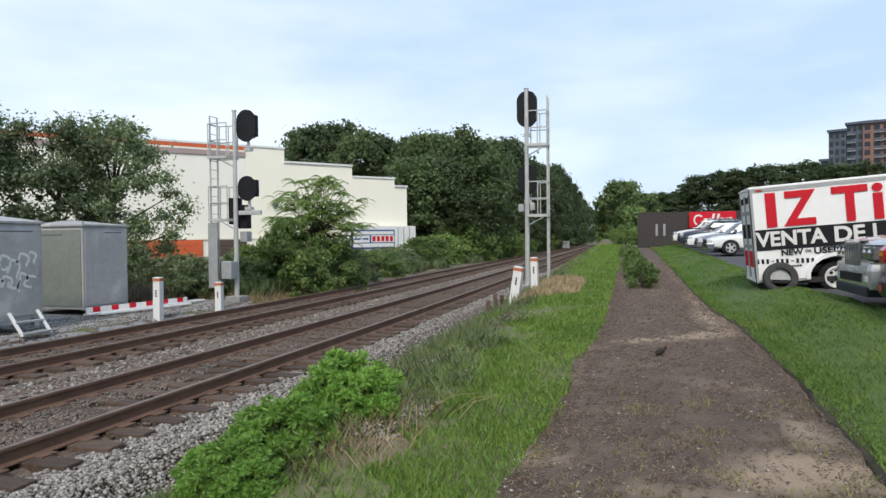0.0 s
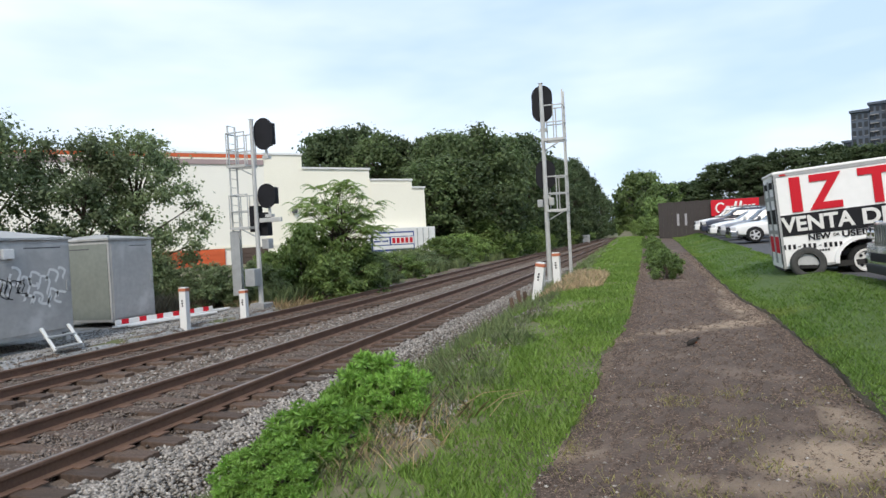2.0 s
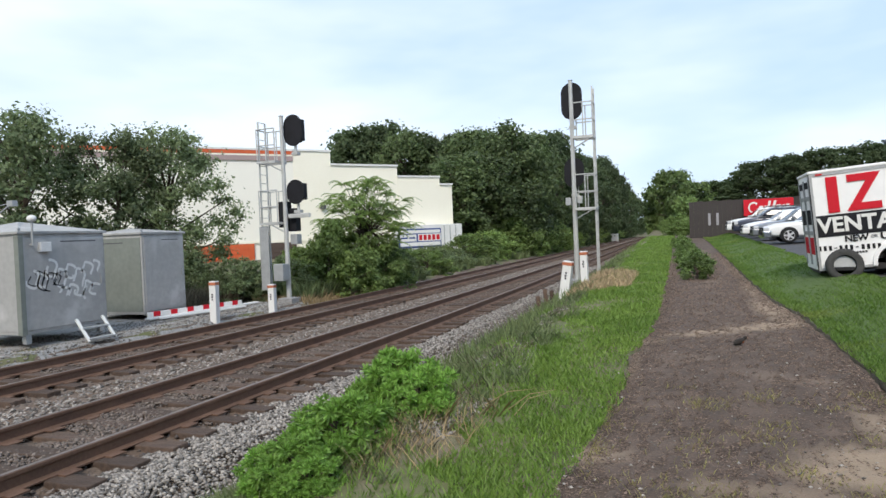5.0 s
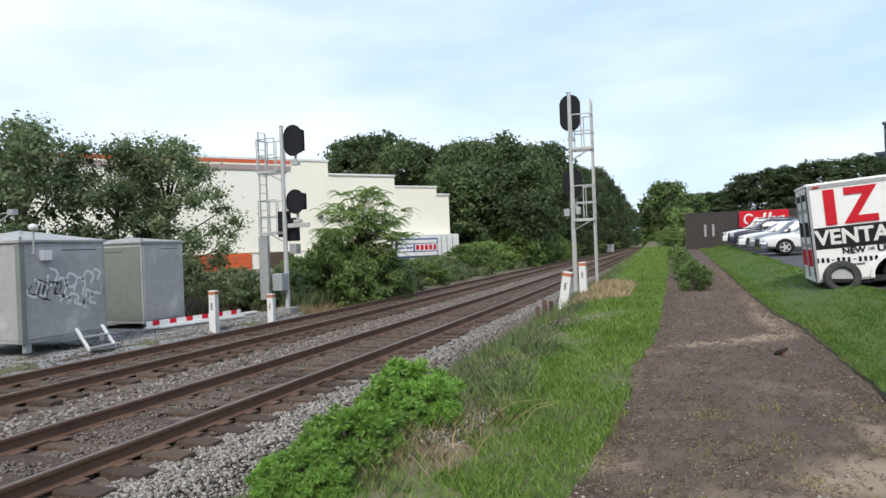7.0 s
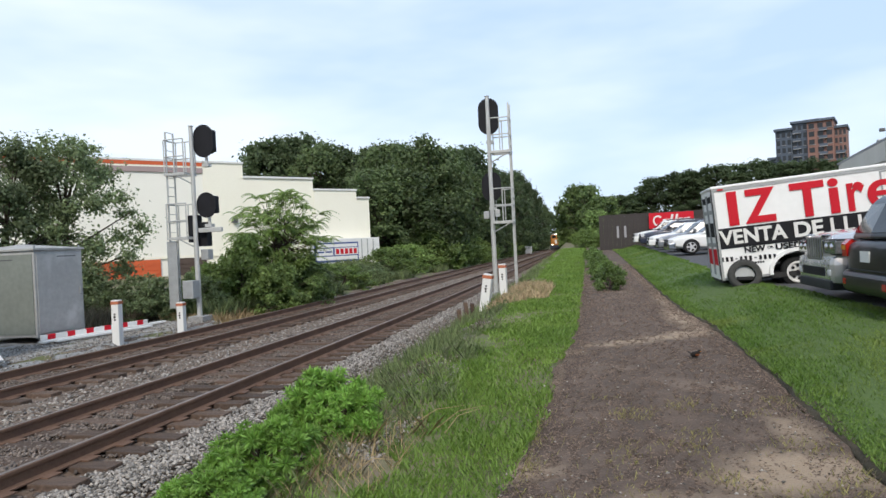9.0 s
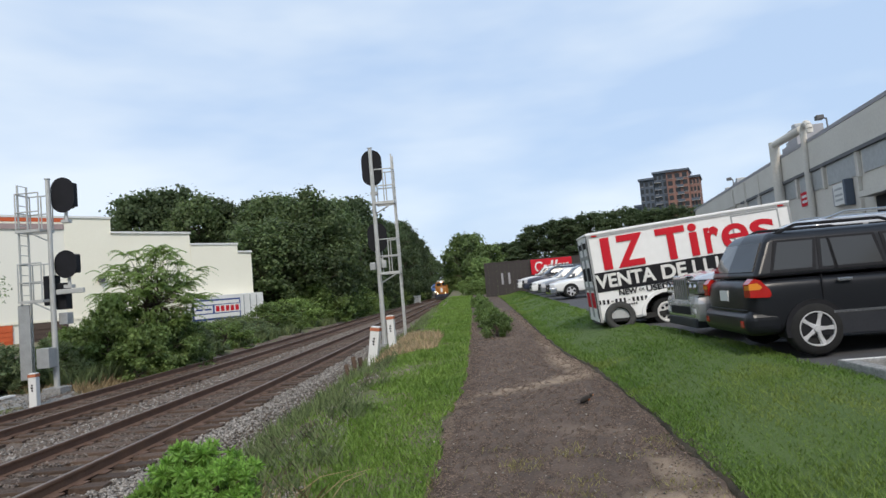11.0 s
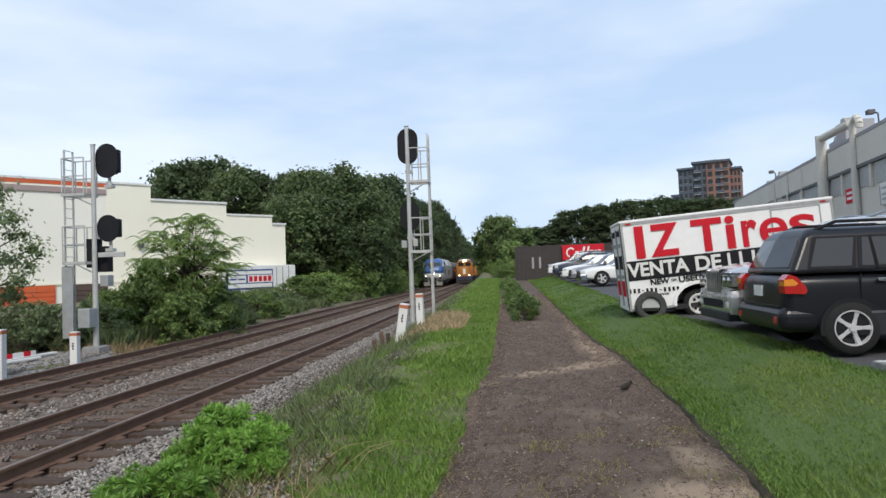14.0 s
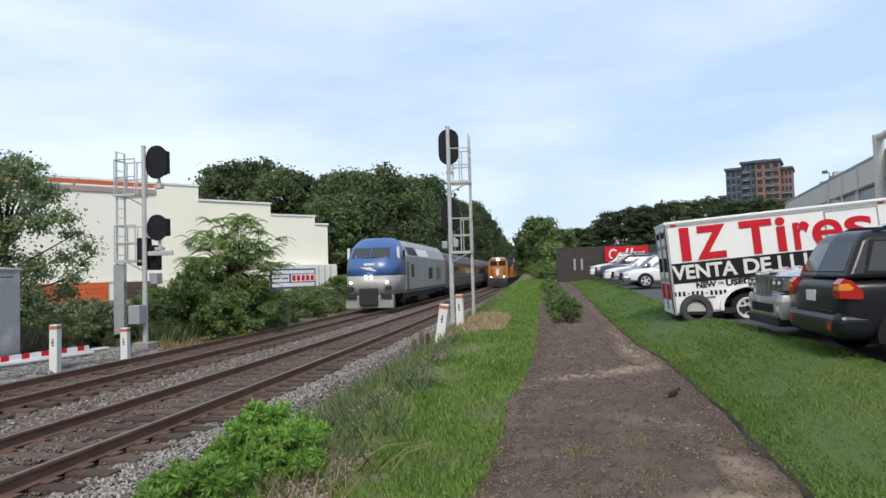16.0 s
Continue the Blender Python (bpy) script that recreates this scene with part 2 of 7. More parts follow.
    "headlamp": mat("headlamp_glass", (0.30, 0.31, 0.33), (0.18, 0.19, 0.20), 14, 0.08, 0.5, coat=0.8),
    "lens": mat("clear_lens", (0.62, 0.63, 0.64), (0.5, 0.5, 0.52), 12, 0.1, coat=0.5),
    "glass": glass("dark_glass"),
    "tint": glass("smoky_side_glass", (0.055, 0.057, 0.058), 0.1),
    "brick": mat("tower_brick", (0.27, 0.145, 0.115), (0.22, 0.12, 0.10), 0.2, 0.85),
    "tower_dark": mat("tower_dark_cladding", (0.075, 0.095, 0.13), (0.06, 0.08, 0.11), 0.2, 0.6),
    "tower_pale": mat("tower_pale_trim", (0.34, 0.33, 0.34), (0.28, 0.28, 0.3), 0.3, 0.8),
    "loco_silver": mat("locomotive_silver", (0.40, 0.395, 0.37), (0.30, 0.295, 0.27), 0.6, 0.5, 0.2, fine=6),
    "loco_blue": mat("locomotive_blue", (0.05, 0.125, 0.33), (0.04, 0.10, 0.27), 1, 0.4, coat=0.2),
    "loco_dark": mat("underframe_black", (0.03, 0.028, 0.027), (0.02, 0.02, 0.02), 2, 0.8),
    "loco_yellow": mat("locomotive_yellow", (0.42, 0.17, 0.025), (0.30, 0.115, 0.02), 0.8, 0.5),
    "loco_navy": mat("locomotive_navy", (0.03, 0.04, 0.075), (0.025, 0.03, 0.055), 0.8, 0.5),
    "stainless": mat("stainless_coach", (0.15, 0.125, 0.11), (0.10, 0.085, 0.075), 0.5, 0.6, 0.2, fine=5),
    "hopper": mat("dark_freight_paint", (0.045, 0.038, 0.036), (0.03, 0.026, 0.025), 0.6, 0.8, fine=5),
    "headlight": glow("headlight_glow", (1.0, 0.94, 0.82), 9.0),
    "bird_back": mat("brown_grey_feather", (0.032, 0.026, 0.022), (0.022, 0.018, 0.015), 20, 0.9),
    "bird_breast": mat("rust_feather", (0.30, 0.09, 0.03), (0.24, 0.07, 0.025), 20, 0.9),
}


# sandy soil shows through the mulch where the trail is worn
mn, ml = M["mulch"].node_tree.nodes, M["mulch"].node_tree.links
worn = mn.new("ShaderNodeAttribute")
worn.attribute_name = "sand"
crumb = mn.new("ShaderNodeTexNoise")
crumb.inputs["Scale"].default_value, crumb.inputs["Detail"].default_value = 9.0, 6.0
reach = mn.new("ShaderNodeMath")
reach.operation = "MULTIPLY_ADD"
reach.inputs[1].default_value = 1.5
ml.new(worn.outputs["Fac"], reach.inputs[0]), ml.new(crumb.outputs["Fac"], reach.inputs[2])
amount = mn.new("ShaderNodeMapRange")
amount.inputs["From Min"].default_value, amount.inputs["From Max"].default_value = 0.85, 1.65
ml.new(reach.outputs[0], amount.inputs["Value"])
blend = mn.new("ShaderNodeMixRGB")
blend.inputs[2].default_value = (0.30, 0.225, 0.155, 1)
mp_ = mn["Principled BSDF"]
ml.new(amount.outputs[0], blend.inputs[0]), ml.new(mp_.inputs["Base Color"].links[0].from_socket, blend.inputs[1])
ml.new(blend.outputs[0], mp_.inputs["Base Color"])


# ---- mesh helpers ----
def mesh_from(name, verts, faces, material, smooth=False):
    me = bpy.data.meshes.new(name)
    verts, faces = np.asarray(verts, np.float32), np.asarray(faces, np.int32)
    me.vertices.add(len(verts))
    me.vertices.foreach_set("co", verts.ravel())
    k = faces.shape[1]
    me.loops.add(faces.size)
    me.loops.foreach_set("vertex_index", faces.ravel())
    me.polygons.add(len(faces))
    me.polygons.foreach_set("loop_start", np.arange(0, faces.size, k, dtype=np.int32))
    if smooth:
        me.polygons.foreach_set("use_smooth", np.ones(len(faces), dtype=bool))
    me.update(calc_edges=True)
    me.materials.append(M[material])
    return me


def part(name, bm, material, parent=None, label="", smooth=False):
    """Links a bmesh as one mesh object, under a thing or a part."""
    me = bpy.data.meshes.new(name)
    bmesh.ops.recalc_face_normals(bm, faces=bm.faces)
    bm.to_mesh(me)
    bm.free()
    if smooth:
        for p in me.polygons:
            p.use_smooth = True
    me.materials.append(M[material])
    ob = new(name, me)
    ob.parent = parent
    if label:
        tagged(ob, label)
    return ob


def box(bm, x0, x1, y0, y1, z0, z1, bev=0.0, m=None):
    v = [bm.verts.new((x, y, z)) for z in (z0, z1) for y in (y0, y1) for x in (x0, x1)]
    f = [bm.faces.new([v[i] for i in q]) for q in ((0, 2, 3, 1), (4, 5, 7, 6), (0, 1, 5, 4), (2, 6, 7, 3), (0, 4, 6, 2), (1, 3, 7, 5))]
    if bev:
        e = list({e for q in f for e in q.edges})
        r = bmesh.ops.bevel(bm, geom=e, offset=bev, segments=2, affect="EDGES", profile=0.6)
        v = list({x for q in r["faces"] for x in q.verts} | {x for x in v if x.is_valid})
    if m is not None:
        bmesh.ops.transform(bm, matrix=m, verts=v)
    return v


def rod(bm, a, b, r, seg=8, r2=None, cap=True):
    a, b = Vector(a), Vector(b)
    d = b - a
    m = Matrix.Translation((a + b) / 2) @ d.to_track_quat("Z", "Y").to_matrix().to_4x4()
    bmesh.ops.create_cone(bm, cap_ends=cap, segments=seg, radius1=r, radius2=r if r2 is None else r2, depth=d.length, matrix=m)


def prism(bm, outline, depth, m=None):
    """Extrudes an outline in x and z along y from 0 to depth."""
    lo = [bm.verts.new((x, 0, z)) for x, z in outline]
    hi = [bm.verts.new((x, depth, z)) for x, z in outline]
    n = len(lo)
    bm.faces.new(lo), bm.faces.new(hi[::-1])
    for i in range(n):
        bm.faces.new((lo[i], lo[(i + 1) % n], hi[(i + 1) % n], hi[i]))
    if m is not None:
        bmesh.ops.transform(bm, matrix=m, verts=lo + hi)
    return lo + hi


def loft(bm, rings, closed=True, caps=True):
    vs = [[bm.verts.new(p) for p in r] for r in rings]
    n = len(vs[0])
    for a, b in zip(vs, vs[1:]):
        for i in range(n if closed else n - 1):
            bm.faces.new((a[i], a[(i + 1) % n], b[(i + 1) % n], b[i]))
    if caps:
        bm.faces.new(vs[0][::-1]), bm.faces.new(vs[-1])
    return vs


def B():
    return bmesh.new()


def boxed(name, material, parent, *dims, bev=0.0, label=""):
    bm = B()
    box(bm, *dims, bev=bev)
    return part(name, bm, material, parent, label)


def thing(name, m, label, category, group=""):
    e = new(name)
    e.matrix_basis = m
    return tagged(e, label, category, group)


def text(name, words, size, material, parent, m, fill, label="", bold=0.0, depth=0.004):
    """Lettering in the built-in font as a mesh part; m places its lower left corner, fill is its width and height."""
    cu = bpy.data.curves.new(name, "FONT")
    cu.body, cu.size, cu.extrude, cu.offset = words, size, depth, bold
    tmp = bpy.data.objects.new(name, cu)
    scene.collection.objects.link(tmp)
    dg = bpy.context.evaluated_depsgraph_get()
    me = bpy.data.meshes.new_from_object(tmp.evaluated_get(dg))
    bpy.data.objects.remove(tmp)
    co = np.array([v.co for v in me.vertices])
    lo, hi = co.min(0), co.max(0)
    me.transform(m @ Matrix.Diagonal((fill[0] / (hi[0] - lo[0]), fill[1] / (hi[1] - lo[1]), 1, 1)) @ Matrix.Translation((-lo[0], -lo[1], 0)))
    me.materials.clear()
    me.materials.append(M[material])
    ob = new(name, me)
    ob.parent = parent
    if label:
        tagged(ob, label)
    return ob


# ---- the lie of the land ----
def sm(a, b, x):
    t = np.clip((x - a) / (b - a), 0, 1)
    return t * t * (3 - 2 * t)


def off(y):
    """How far the line bends aside: straight, then a slight left bend, then right."""
    y = np.asarray(y, float)
    a = np.where(y < 8, 0.0, np.where(y < 28, -0.021 / 40 * (y - 8) ** 2, -0.21 - 0.021 * (y - 28)))
    q = np.clip(y - 172, 0, 60)
    return a + 0.0025 * q ** 2 + 0.3 * np.clip(y - 232, 0, 900)


def ztr(y):
    return -0.28 - 0.0046 * np.clip(np.asarray(y, float), -60, 220)


def rise(y):
    return 0.015 * np.clip(np.asarray(y, float) - 5, 0, 110)


def gz(x, y):
    x, y = np.asarray(x, float), np.asarray(y, float)
    b, zt, s = rise(y), ztr(y), x - off(y)
    right = b + 0.27 * sm(1.8, 3.3, x)
    low = zt - 0.42
    left = zt - 0.12 + 1.0 * sm(-13.2, -18, s) * sm(19, 32, y)
    z = np.where(s > -1.9, right, right + (low - right) * sm(-1.9, -4.2, s))
    return np.where(s < -11.8, low + (left - low) * sm(-11.8, -12.4, s), z)


def strip(name, x0f, x1f, y0, y1, nx, dy, lift, material, rough=0.0, ragged=0.0, label="", category="", kind="structure"):
    """A sheet that lies on the land between two lines that run along y."""
    ys = np.arange(y0, y1 + dy / 2, dy)
    rng = np.random.default_rng(len(name))
    L, R = x0f(ys), x1f(ys)
    if ragged:
        for e in (L, R):
            e += ragged * (np.interp(ys, ys[::3], rng.normal(0, 1, len(ys[::3]))) + 0.5 * rng.normal(0, 1, len(ys)))
    u = np.linspace(0, 1, nx)
    X = L[:, None] + (R - L)[:, None] * u
    Y = np.repeat(ys[:, None], nx, 1)
    edge = np.minimum(1, 6 * np.minimum(u, 1 - u))
    Z = gz(X, Y) + (lift(X, Y) if callable(lift) else lift) * edge - 0.02 * (edge < 0.01)
    if rough:
        Z = Z + rng.normal(0, rough, Z.shape) * edge
    i = np.arange((len(ys) - 1) * nx).reshape(-1, nx)[:, :-1].ravel()
    F = np.stack([i, i + 1, i + nx + 1, i + nx], 1)
    ob = new(name, mesh_from(name, np.stack([X, Y, Z], -1).reshape(-1, 3), F, material, True))
    return tagged(ob, label, category, kind=kind)


def axis(a, b, fine, far, n):
    lo = a - np.geomspace(1, far, n)[::-1]
    hi = b + np.geomspace(1, far, n)
    return np.concatenate([lo, np.arange(a, b + 1e-6, fine), hi])


gx, gy = axis(-24, 12, 0.3, 2500, 14), axis(-6, 130, 0.6, 2500, 14)
GX, GY = np.meshgrid(gx, gy)
GZ = gz(np.clip(GX, -60, 60), np.clip(GY, -60, 300)) + np.where((GX > -12) & (GX < -4.2), 0, 1) * 0.02 * np.sin(GX * 3.1 + GY * 1.7) * (np.abs(GX) < 40)


def lz(x, y):
    """Height of the ground sheet with its small swells."""
    return gz(x, y) + 0.02 * np.sin(x * 3.1 + y * 1.7) * (x < -0.9) + 0.004


gi = np.arange((len(gy) - 1) * len(gx)).reshape(-1, len(gx))[:, :-1].ravel()
GZ -= 0.05 * ((GX > -0.9) & (GX < 32) & (GY > -26) & (GY < 71))
ground = new("ground", mesh_from("ground", np.stack([GX, GY, GZ], -1).reshape(-1, 3), np.stack([gi, gi + 1, gi + len(gx) + 1, gi + len(gx)], 1), "soil", True))
tagged(ground, "grassy ground with bare soil and weeds", "ground", kind="structure")

def trail_left(y):
    return np.interp(y, [3.5, 4.4, 5.5, 7.0, 8.4, 9.6, 12, 20, 39, 50, 70], [-0.75, -0.66, -0.58, -0.55, -0.56, -0.42, -0.39, -0.42, -0.60, -0.68, -0.8])


def lot_edge(y):
    return np.interp(y, [7.5, 8.23, 9.13, 9.85, 10.86, 11.85, 13.39, 14.31, 17, 26, 60], [4.05, 3.87, 3.95, 3.96, 3.95, 3.85, 3.78, 3.52, 3.3, 3.2, 2.9])


def trail_right(y):
    return np.interp(y, [3.5, 5.0, 6.0, 7.3, 9.0, 11.2, 13.0, 15.8, 22, 32, 40, 56, 70], [1.68, 1.72, 1.76, 1.80, 1.80, 1.80, 1.62, 1.56, 1.52, 1.48, 1.45, 1.2, 1.0])


trail = strip("trail", trail_left, trail_right, -6, 70, 56, 0.12, 0.012, "mulch", 0.008, 0.05, "trodden brown wood-chip trail with sandy edges", "path")
# worn sandy places on the trail: a band across it, its edges, and patches near the viewer
tv = np.array([v.co for v in trail.data.vertices])
sand = np.zeros(len(tv))
for cx, cy, rx, ry, k in ((-0.45, 9.0, 0.35, 0.28, 0.75), (0.0, 9.5, 0.42, 0.17, 0.8), (0.45, 9.78, 0.40, 0.17, 0.9), (0.9, 10.08, 0.40, 0.20, 0.95), (1.3, 10.4, 0.38, 0.32, 1.0), (1.55, 10.9, 0.30, 0.6, 1.0), (1.35, 4.75, 0.62, 0.42, 1.0), (1.45, 5.6, 0.25, 0.6, 0.75), (1.0, 4.5, 0.5, 0.3, 0.9),
                          (-0.6, 4.55, 0.3, 0.3, 0.85), (0.5, 4.1, 0.7, 0.25, 0.6), (1.50, 12.4, 0.36, 1.5, 1.0), (1.48, 15.6, 0.26, 2.6, 0.95), (1.46, 22, 0.22, 5, 0.9), (-0.42, 13, 0.12, 3.0, 0.7), (-0.5, 7.6, 0.12, 1.6, 0.5)):
    sand = np.maximum(sand, k * np.exp(-((tv[:, 0] - cx) / rx) ** 2 - ((tv[:, 1] - cy) / ry) ** 2))
trail.data.attributes.new("sand", "FLOAT", "POINT").data.foreach_set("value", sand.astype(np.float32))
# cut soil under the raised lawn, coloured dark to include the lip's shadow
strip("turf_edge", lambda y: trail_right(y) - 0.03, lambda y: trail_right(y) + 0.10, 3, 45, 7, 0.12, 0.025, "shaded_soil", 0.010, 0.02, "cut soil edge of the lawn with its shadow painted in", "soil edge")
lawn = strip("lawn_verge", lambda y: trail_right(y) + 0.03, lambda y: lot_edge(y) + 0.12, -6, 60, 40, 0.5, 0.05, "lawn", 0.006, 0.03, "mown green grass strip beside the trail", "grass")
lot = strip("parking_lot", lambda y: lot_edge(y) - 0.05, lambda y: 30 + 0 * y, -25, 62, 20, 1.0, 0.045, "asphalt", 0, 0, "grey asphalt parking lot", "parking lot")
yard = strip("gravel_yard", lambda y: -17.5 + off(y), lambda y: -11.7 + off(y), 2, 21, 24, 0.3, 0.02, "gravel", 0.012, 0.1, "pale grey gravel yard beside the track", "gravel")


def bed(X, Y):
    """Ballast shoulders and the level between the ties."""
    s = X - off(Y)
    top = ztr(Y) - 0.228
    h = top - gz(X, Y)
    return np.maximum(0.0, np.minimum(h, np.minimum((-4.05 - s) * 0.55, (s + 12.35) * 0.6)))


ballast = strip("ballast_bed", lambda y: -12.45 + off(y), lambda y: -3.95 + off(y), -14, 60, 86, 0.22, bed, "ballast", 0.016, 0, "grey crushed-stone railway ballast stained brown", "ballast")
strip("ballast_bed", lambda y: -12.45 + off(y), lambda y: -3.95 + off(y), 60, 300, 24, 2.0, bed, "ballast", 0.01, 0, "grey crushed-stone railway ballast far along the line", "ballast")


# ---- railway track ----
RAIL = [(-0.07, 0), (0.07, 0), (0.07, 0.014), (0.012, 0.03), (0.012, 0.125), (0.036, 0.135), (0.036, 0.165), (0.028, 0.172), (-0.028, 0.172), (-0.036, 0.165), (-0.036, 0.135), (-0.012, 0.125), (-0.012, 0.03), (-0.07, 0.014)]


def track(cx, label):
    t = tagged(new("railway_track"), label, "railway track", kind="structure")
    ys = np.concatenate([np.arange(-14, 60, 1.0), np.arange(60, 600, 5.0)])
    for side in (-0.752, 0.752):
        rings = [[(cx + side + off(y) + x, y, ztr(y) - 0.172 + z) for x, z in RAIL] for y in ys]
        bm = B()
        loft(bm, rings)
        r = part("rail", bm, "rail", t)
        bm = B()
        loft(bm, [[(cx + side + off(y) + x, y, ztr(y) + 0.0015) for x in (-0.026, 0.026)] for y in ys], closed=False, caps=False)
        part("running_surface", bm, "rail_top", r, "worn brighter rail head")
    rng = random.Random(int(-cx * 10))
    bm = B()
    box(bm, -1.3, 1.3, -0.115, 0.115, -0.18, 0, bev=0.012)
    near = part("tie", bm, "tie", t)
    me = near.data
    bm = B()
    y, first = -13.0, True
    while y < 320:
        m = pose(cx + float(off(y)) + rng.uniform(-0.05, 0.05), y, float(ztr(y)) - 0.168 + rng.uniform(-0.008, 0.004), 0, rng.uniform(-0.6, 0.6), rng.uniform(-1.5, 1.5))
        if y < 75:
            o = near if first else new("tie", me)
            o.parent, o.matrix_basis, first = t, m, False
        else:
            box(bm, -1.3, 1.3, -0.115, 0.115, -0.15, 0, m=m)
        y += 0.52
    tagged(part("far_ties", bm, "tie", t), kind="stuff")
    # tie plates under the nearer rails
    bm = B()
    y = -3.0
    while y < 30:
        for side in (-0.752, 0.752):
            box(bm, cx + side + float(off(y)) - 0.17, cx + side + float(off(y)) + 0.17, y - 0.09, y + 0.09, float(ztr(y)) - 0.172, float(ztr(y)) - 0.158)
        y += 0.52
    tagged(part("tie_plates", bm, "rail", t), kind="stuff")
    return t


NEAR, FAR = -6.25, -10.05
track(NEAR, "rusty railway track on wooden ties, nearer line")
track(FAR, "rusty railway track on wooden ties, farther line")


# ---- plants ----
def leaf_mesh(name, centres, radii, count, size, material, seed, flat=0.8, long=1.6, droop=0.3, star=False):
    """A crown of folded leaf sprays scattered through clusters."""
    rng = np.random.default_rng(seed)
    c, r = np.asarray(centres, float), np.asarray(radii, float)
    w = r ** 2 / (r ** 2).sum()
    k = rng.choice(len(c), count, p=w)
    d = rng.normal(size=(count, 3))
    d /= np.linalg.norm(d, axis=1)[:, None]
    rad = r[k] * np.minimum(np.abs(rng.normal(0.62, 0.42, count)), 1.9)
    p = c[k] + d * rad[:, None] * (1, 1, flat)
    out = d + rng.normal(0, 0.7, (count, 3)) + (0, 0, 0.5)
    out /= np.linalg.norm(out, axis=1)[:, None]
    a = np.cross(out, rng.normal(size=(count, 3)))
    a[:, 2] -= droop
    a /= np.linalg.norm(a, axis=1)[:, None]
    if star:
        a = d + rng.normal(0, 0.25, (count, 3))
        a[:, 2] += 0.15 - droop * np.abs(rng.normal(0, 0.3, count))
        a /= np.linalg.norm(a, axis=1)[:, None]
        out = np.cross(a, rng.normal(size=(count, 3)))
        out /= np.linalg.norm(out, axis=1)[:, None]
        p = c[k] + a * (r[k] * rng.uniform(0.35, 0.75, count))[:, None]
    b = np.cross(out, a)
    s = size * rng.uniform(0.6, 1.35, count)[:, None]
    V = np.stack([p - a * s * long / 2, p + b * s / 2 - out * s * 0.12, p + a * s * long / 2, p - b * s / 2 - out * s * 0.12], 1).reshape(-1, 3)
    i = np.arange(count) * 4
    F = np.concatenate([np.stack([i, i + 1, i + 2], 1), np.stack([i, i + 2, i + 3], 1)])
    return mesh_from(name, V, F, material)


def tree(m, height, spread, seed, leaf, leaf_size, leaves, label, low=0.25, clusters=46, name="deciduous_tree", group="", droop=0.3, star=False, long=1.6, tuft=1.0):
    """Tapered trunk, forking limbs, and a crown of many leaf sprays in uneven clusters."""
    rng = random.Random(seed)
    t = thing(name, m, label, "tree" if height > 3.6 else "shrub", group)
    bm = B()
    r0 = height * 0.018 + 0.03
    top = Vector((rng.uniform(-0.3, 0.3), rng.uniform(-0.3, 0.3), height * 0.62))
    rod(bm, (0, 0, -0.3), top * 0.5, r0, 8, r0 * 0.75)
    rod(bm, top * 0.5, top, r0 * 0.75, 7, r0 * 0.4)
    cs, rs = [], []
    for i in range(clusters):
        h = low + (1 - low) * rng.random() ** 0.85
        prof = math.sin(math.pi * min(1, 0.16 + 0.8 * (h - low) / (1 - low))) ** 0.6
        a, q = rng.uniform(0, 6.283), spread * prof * math.sqrt(rng.uniform(0.05, 1))
        cr_ = spread * (rng.uniform(0.10, 0.26) if clusters > 40 else rng.uniform(0.14, 0.32))
        cs.append((math.cos(a) * q, math.sin(a) * q, height * h - cr_ * 0.6))
        cr_ *= tuft
        rs.append(cr_)
        if i % 3 == 0:
            z0 = min(height * 0.6, height * h * 0.6)
            rod(bm, (top.x * z0 / top.z, top.y * z0 / top.z, z0), cs[-1], r0 * 0.32, 5, r0 * 0.1, cap=False)
    part("trunk", bm, "bark", t)
    cr_ = new("crown", leaf_mesh("crown", cs, rs, leaves, leaf_size, leaf, seed, droop=droop, star=star, long=long))
    cr_.parent = t
    return t


def put(ob, x, y, turn, scale, sink=0.0, label=""):
    c = copy_thing(ob, pose(x, y, float(gz(x, y)) - sink, 0, 0, turn))
    c.scale = (scale[0], scale[0], scale[1])
    return tagged(c, label)


def at(az, d):
    return d * math.sin(radians(az)), d * math.cos(radians(az))


def stand(x, y, turn=0, lift=0.0):
    return pose(x, y, float(gz(x, y)) + lift, 0, 0, turn)


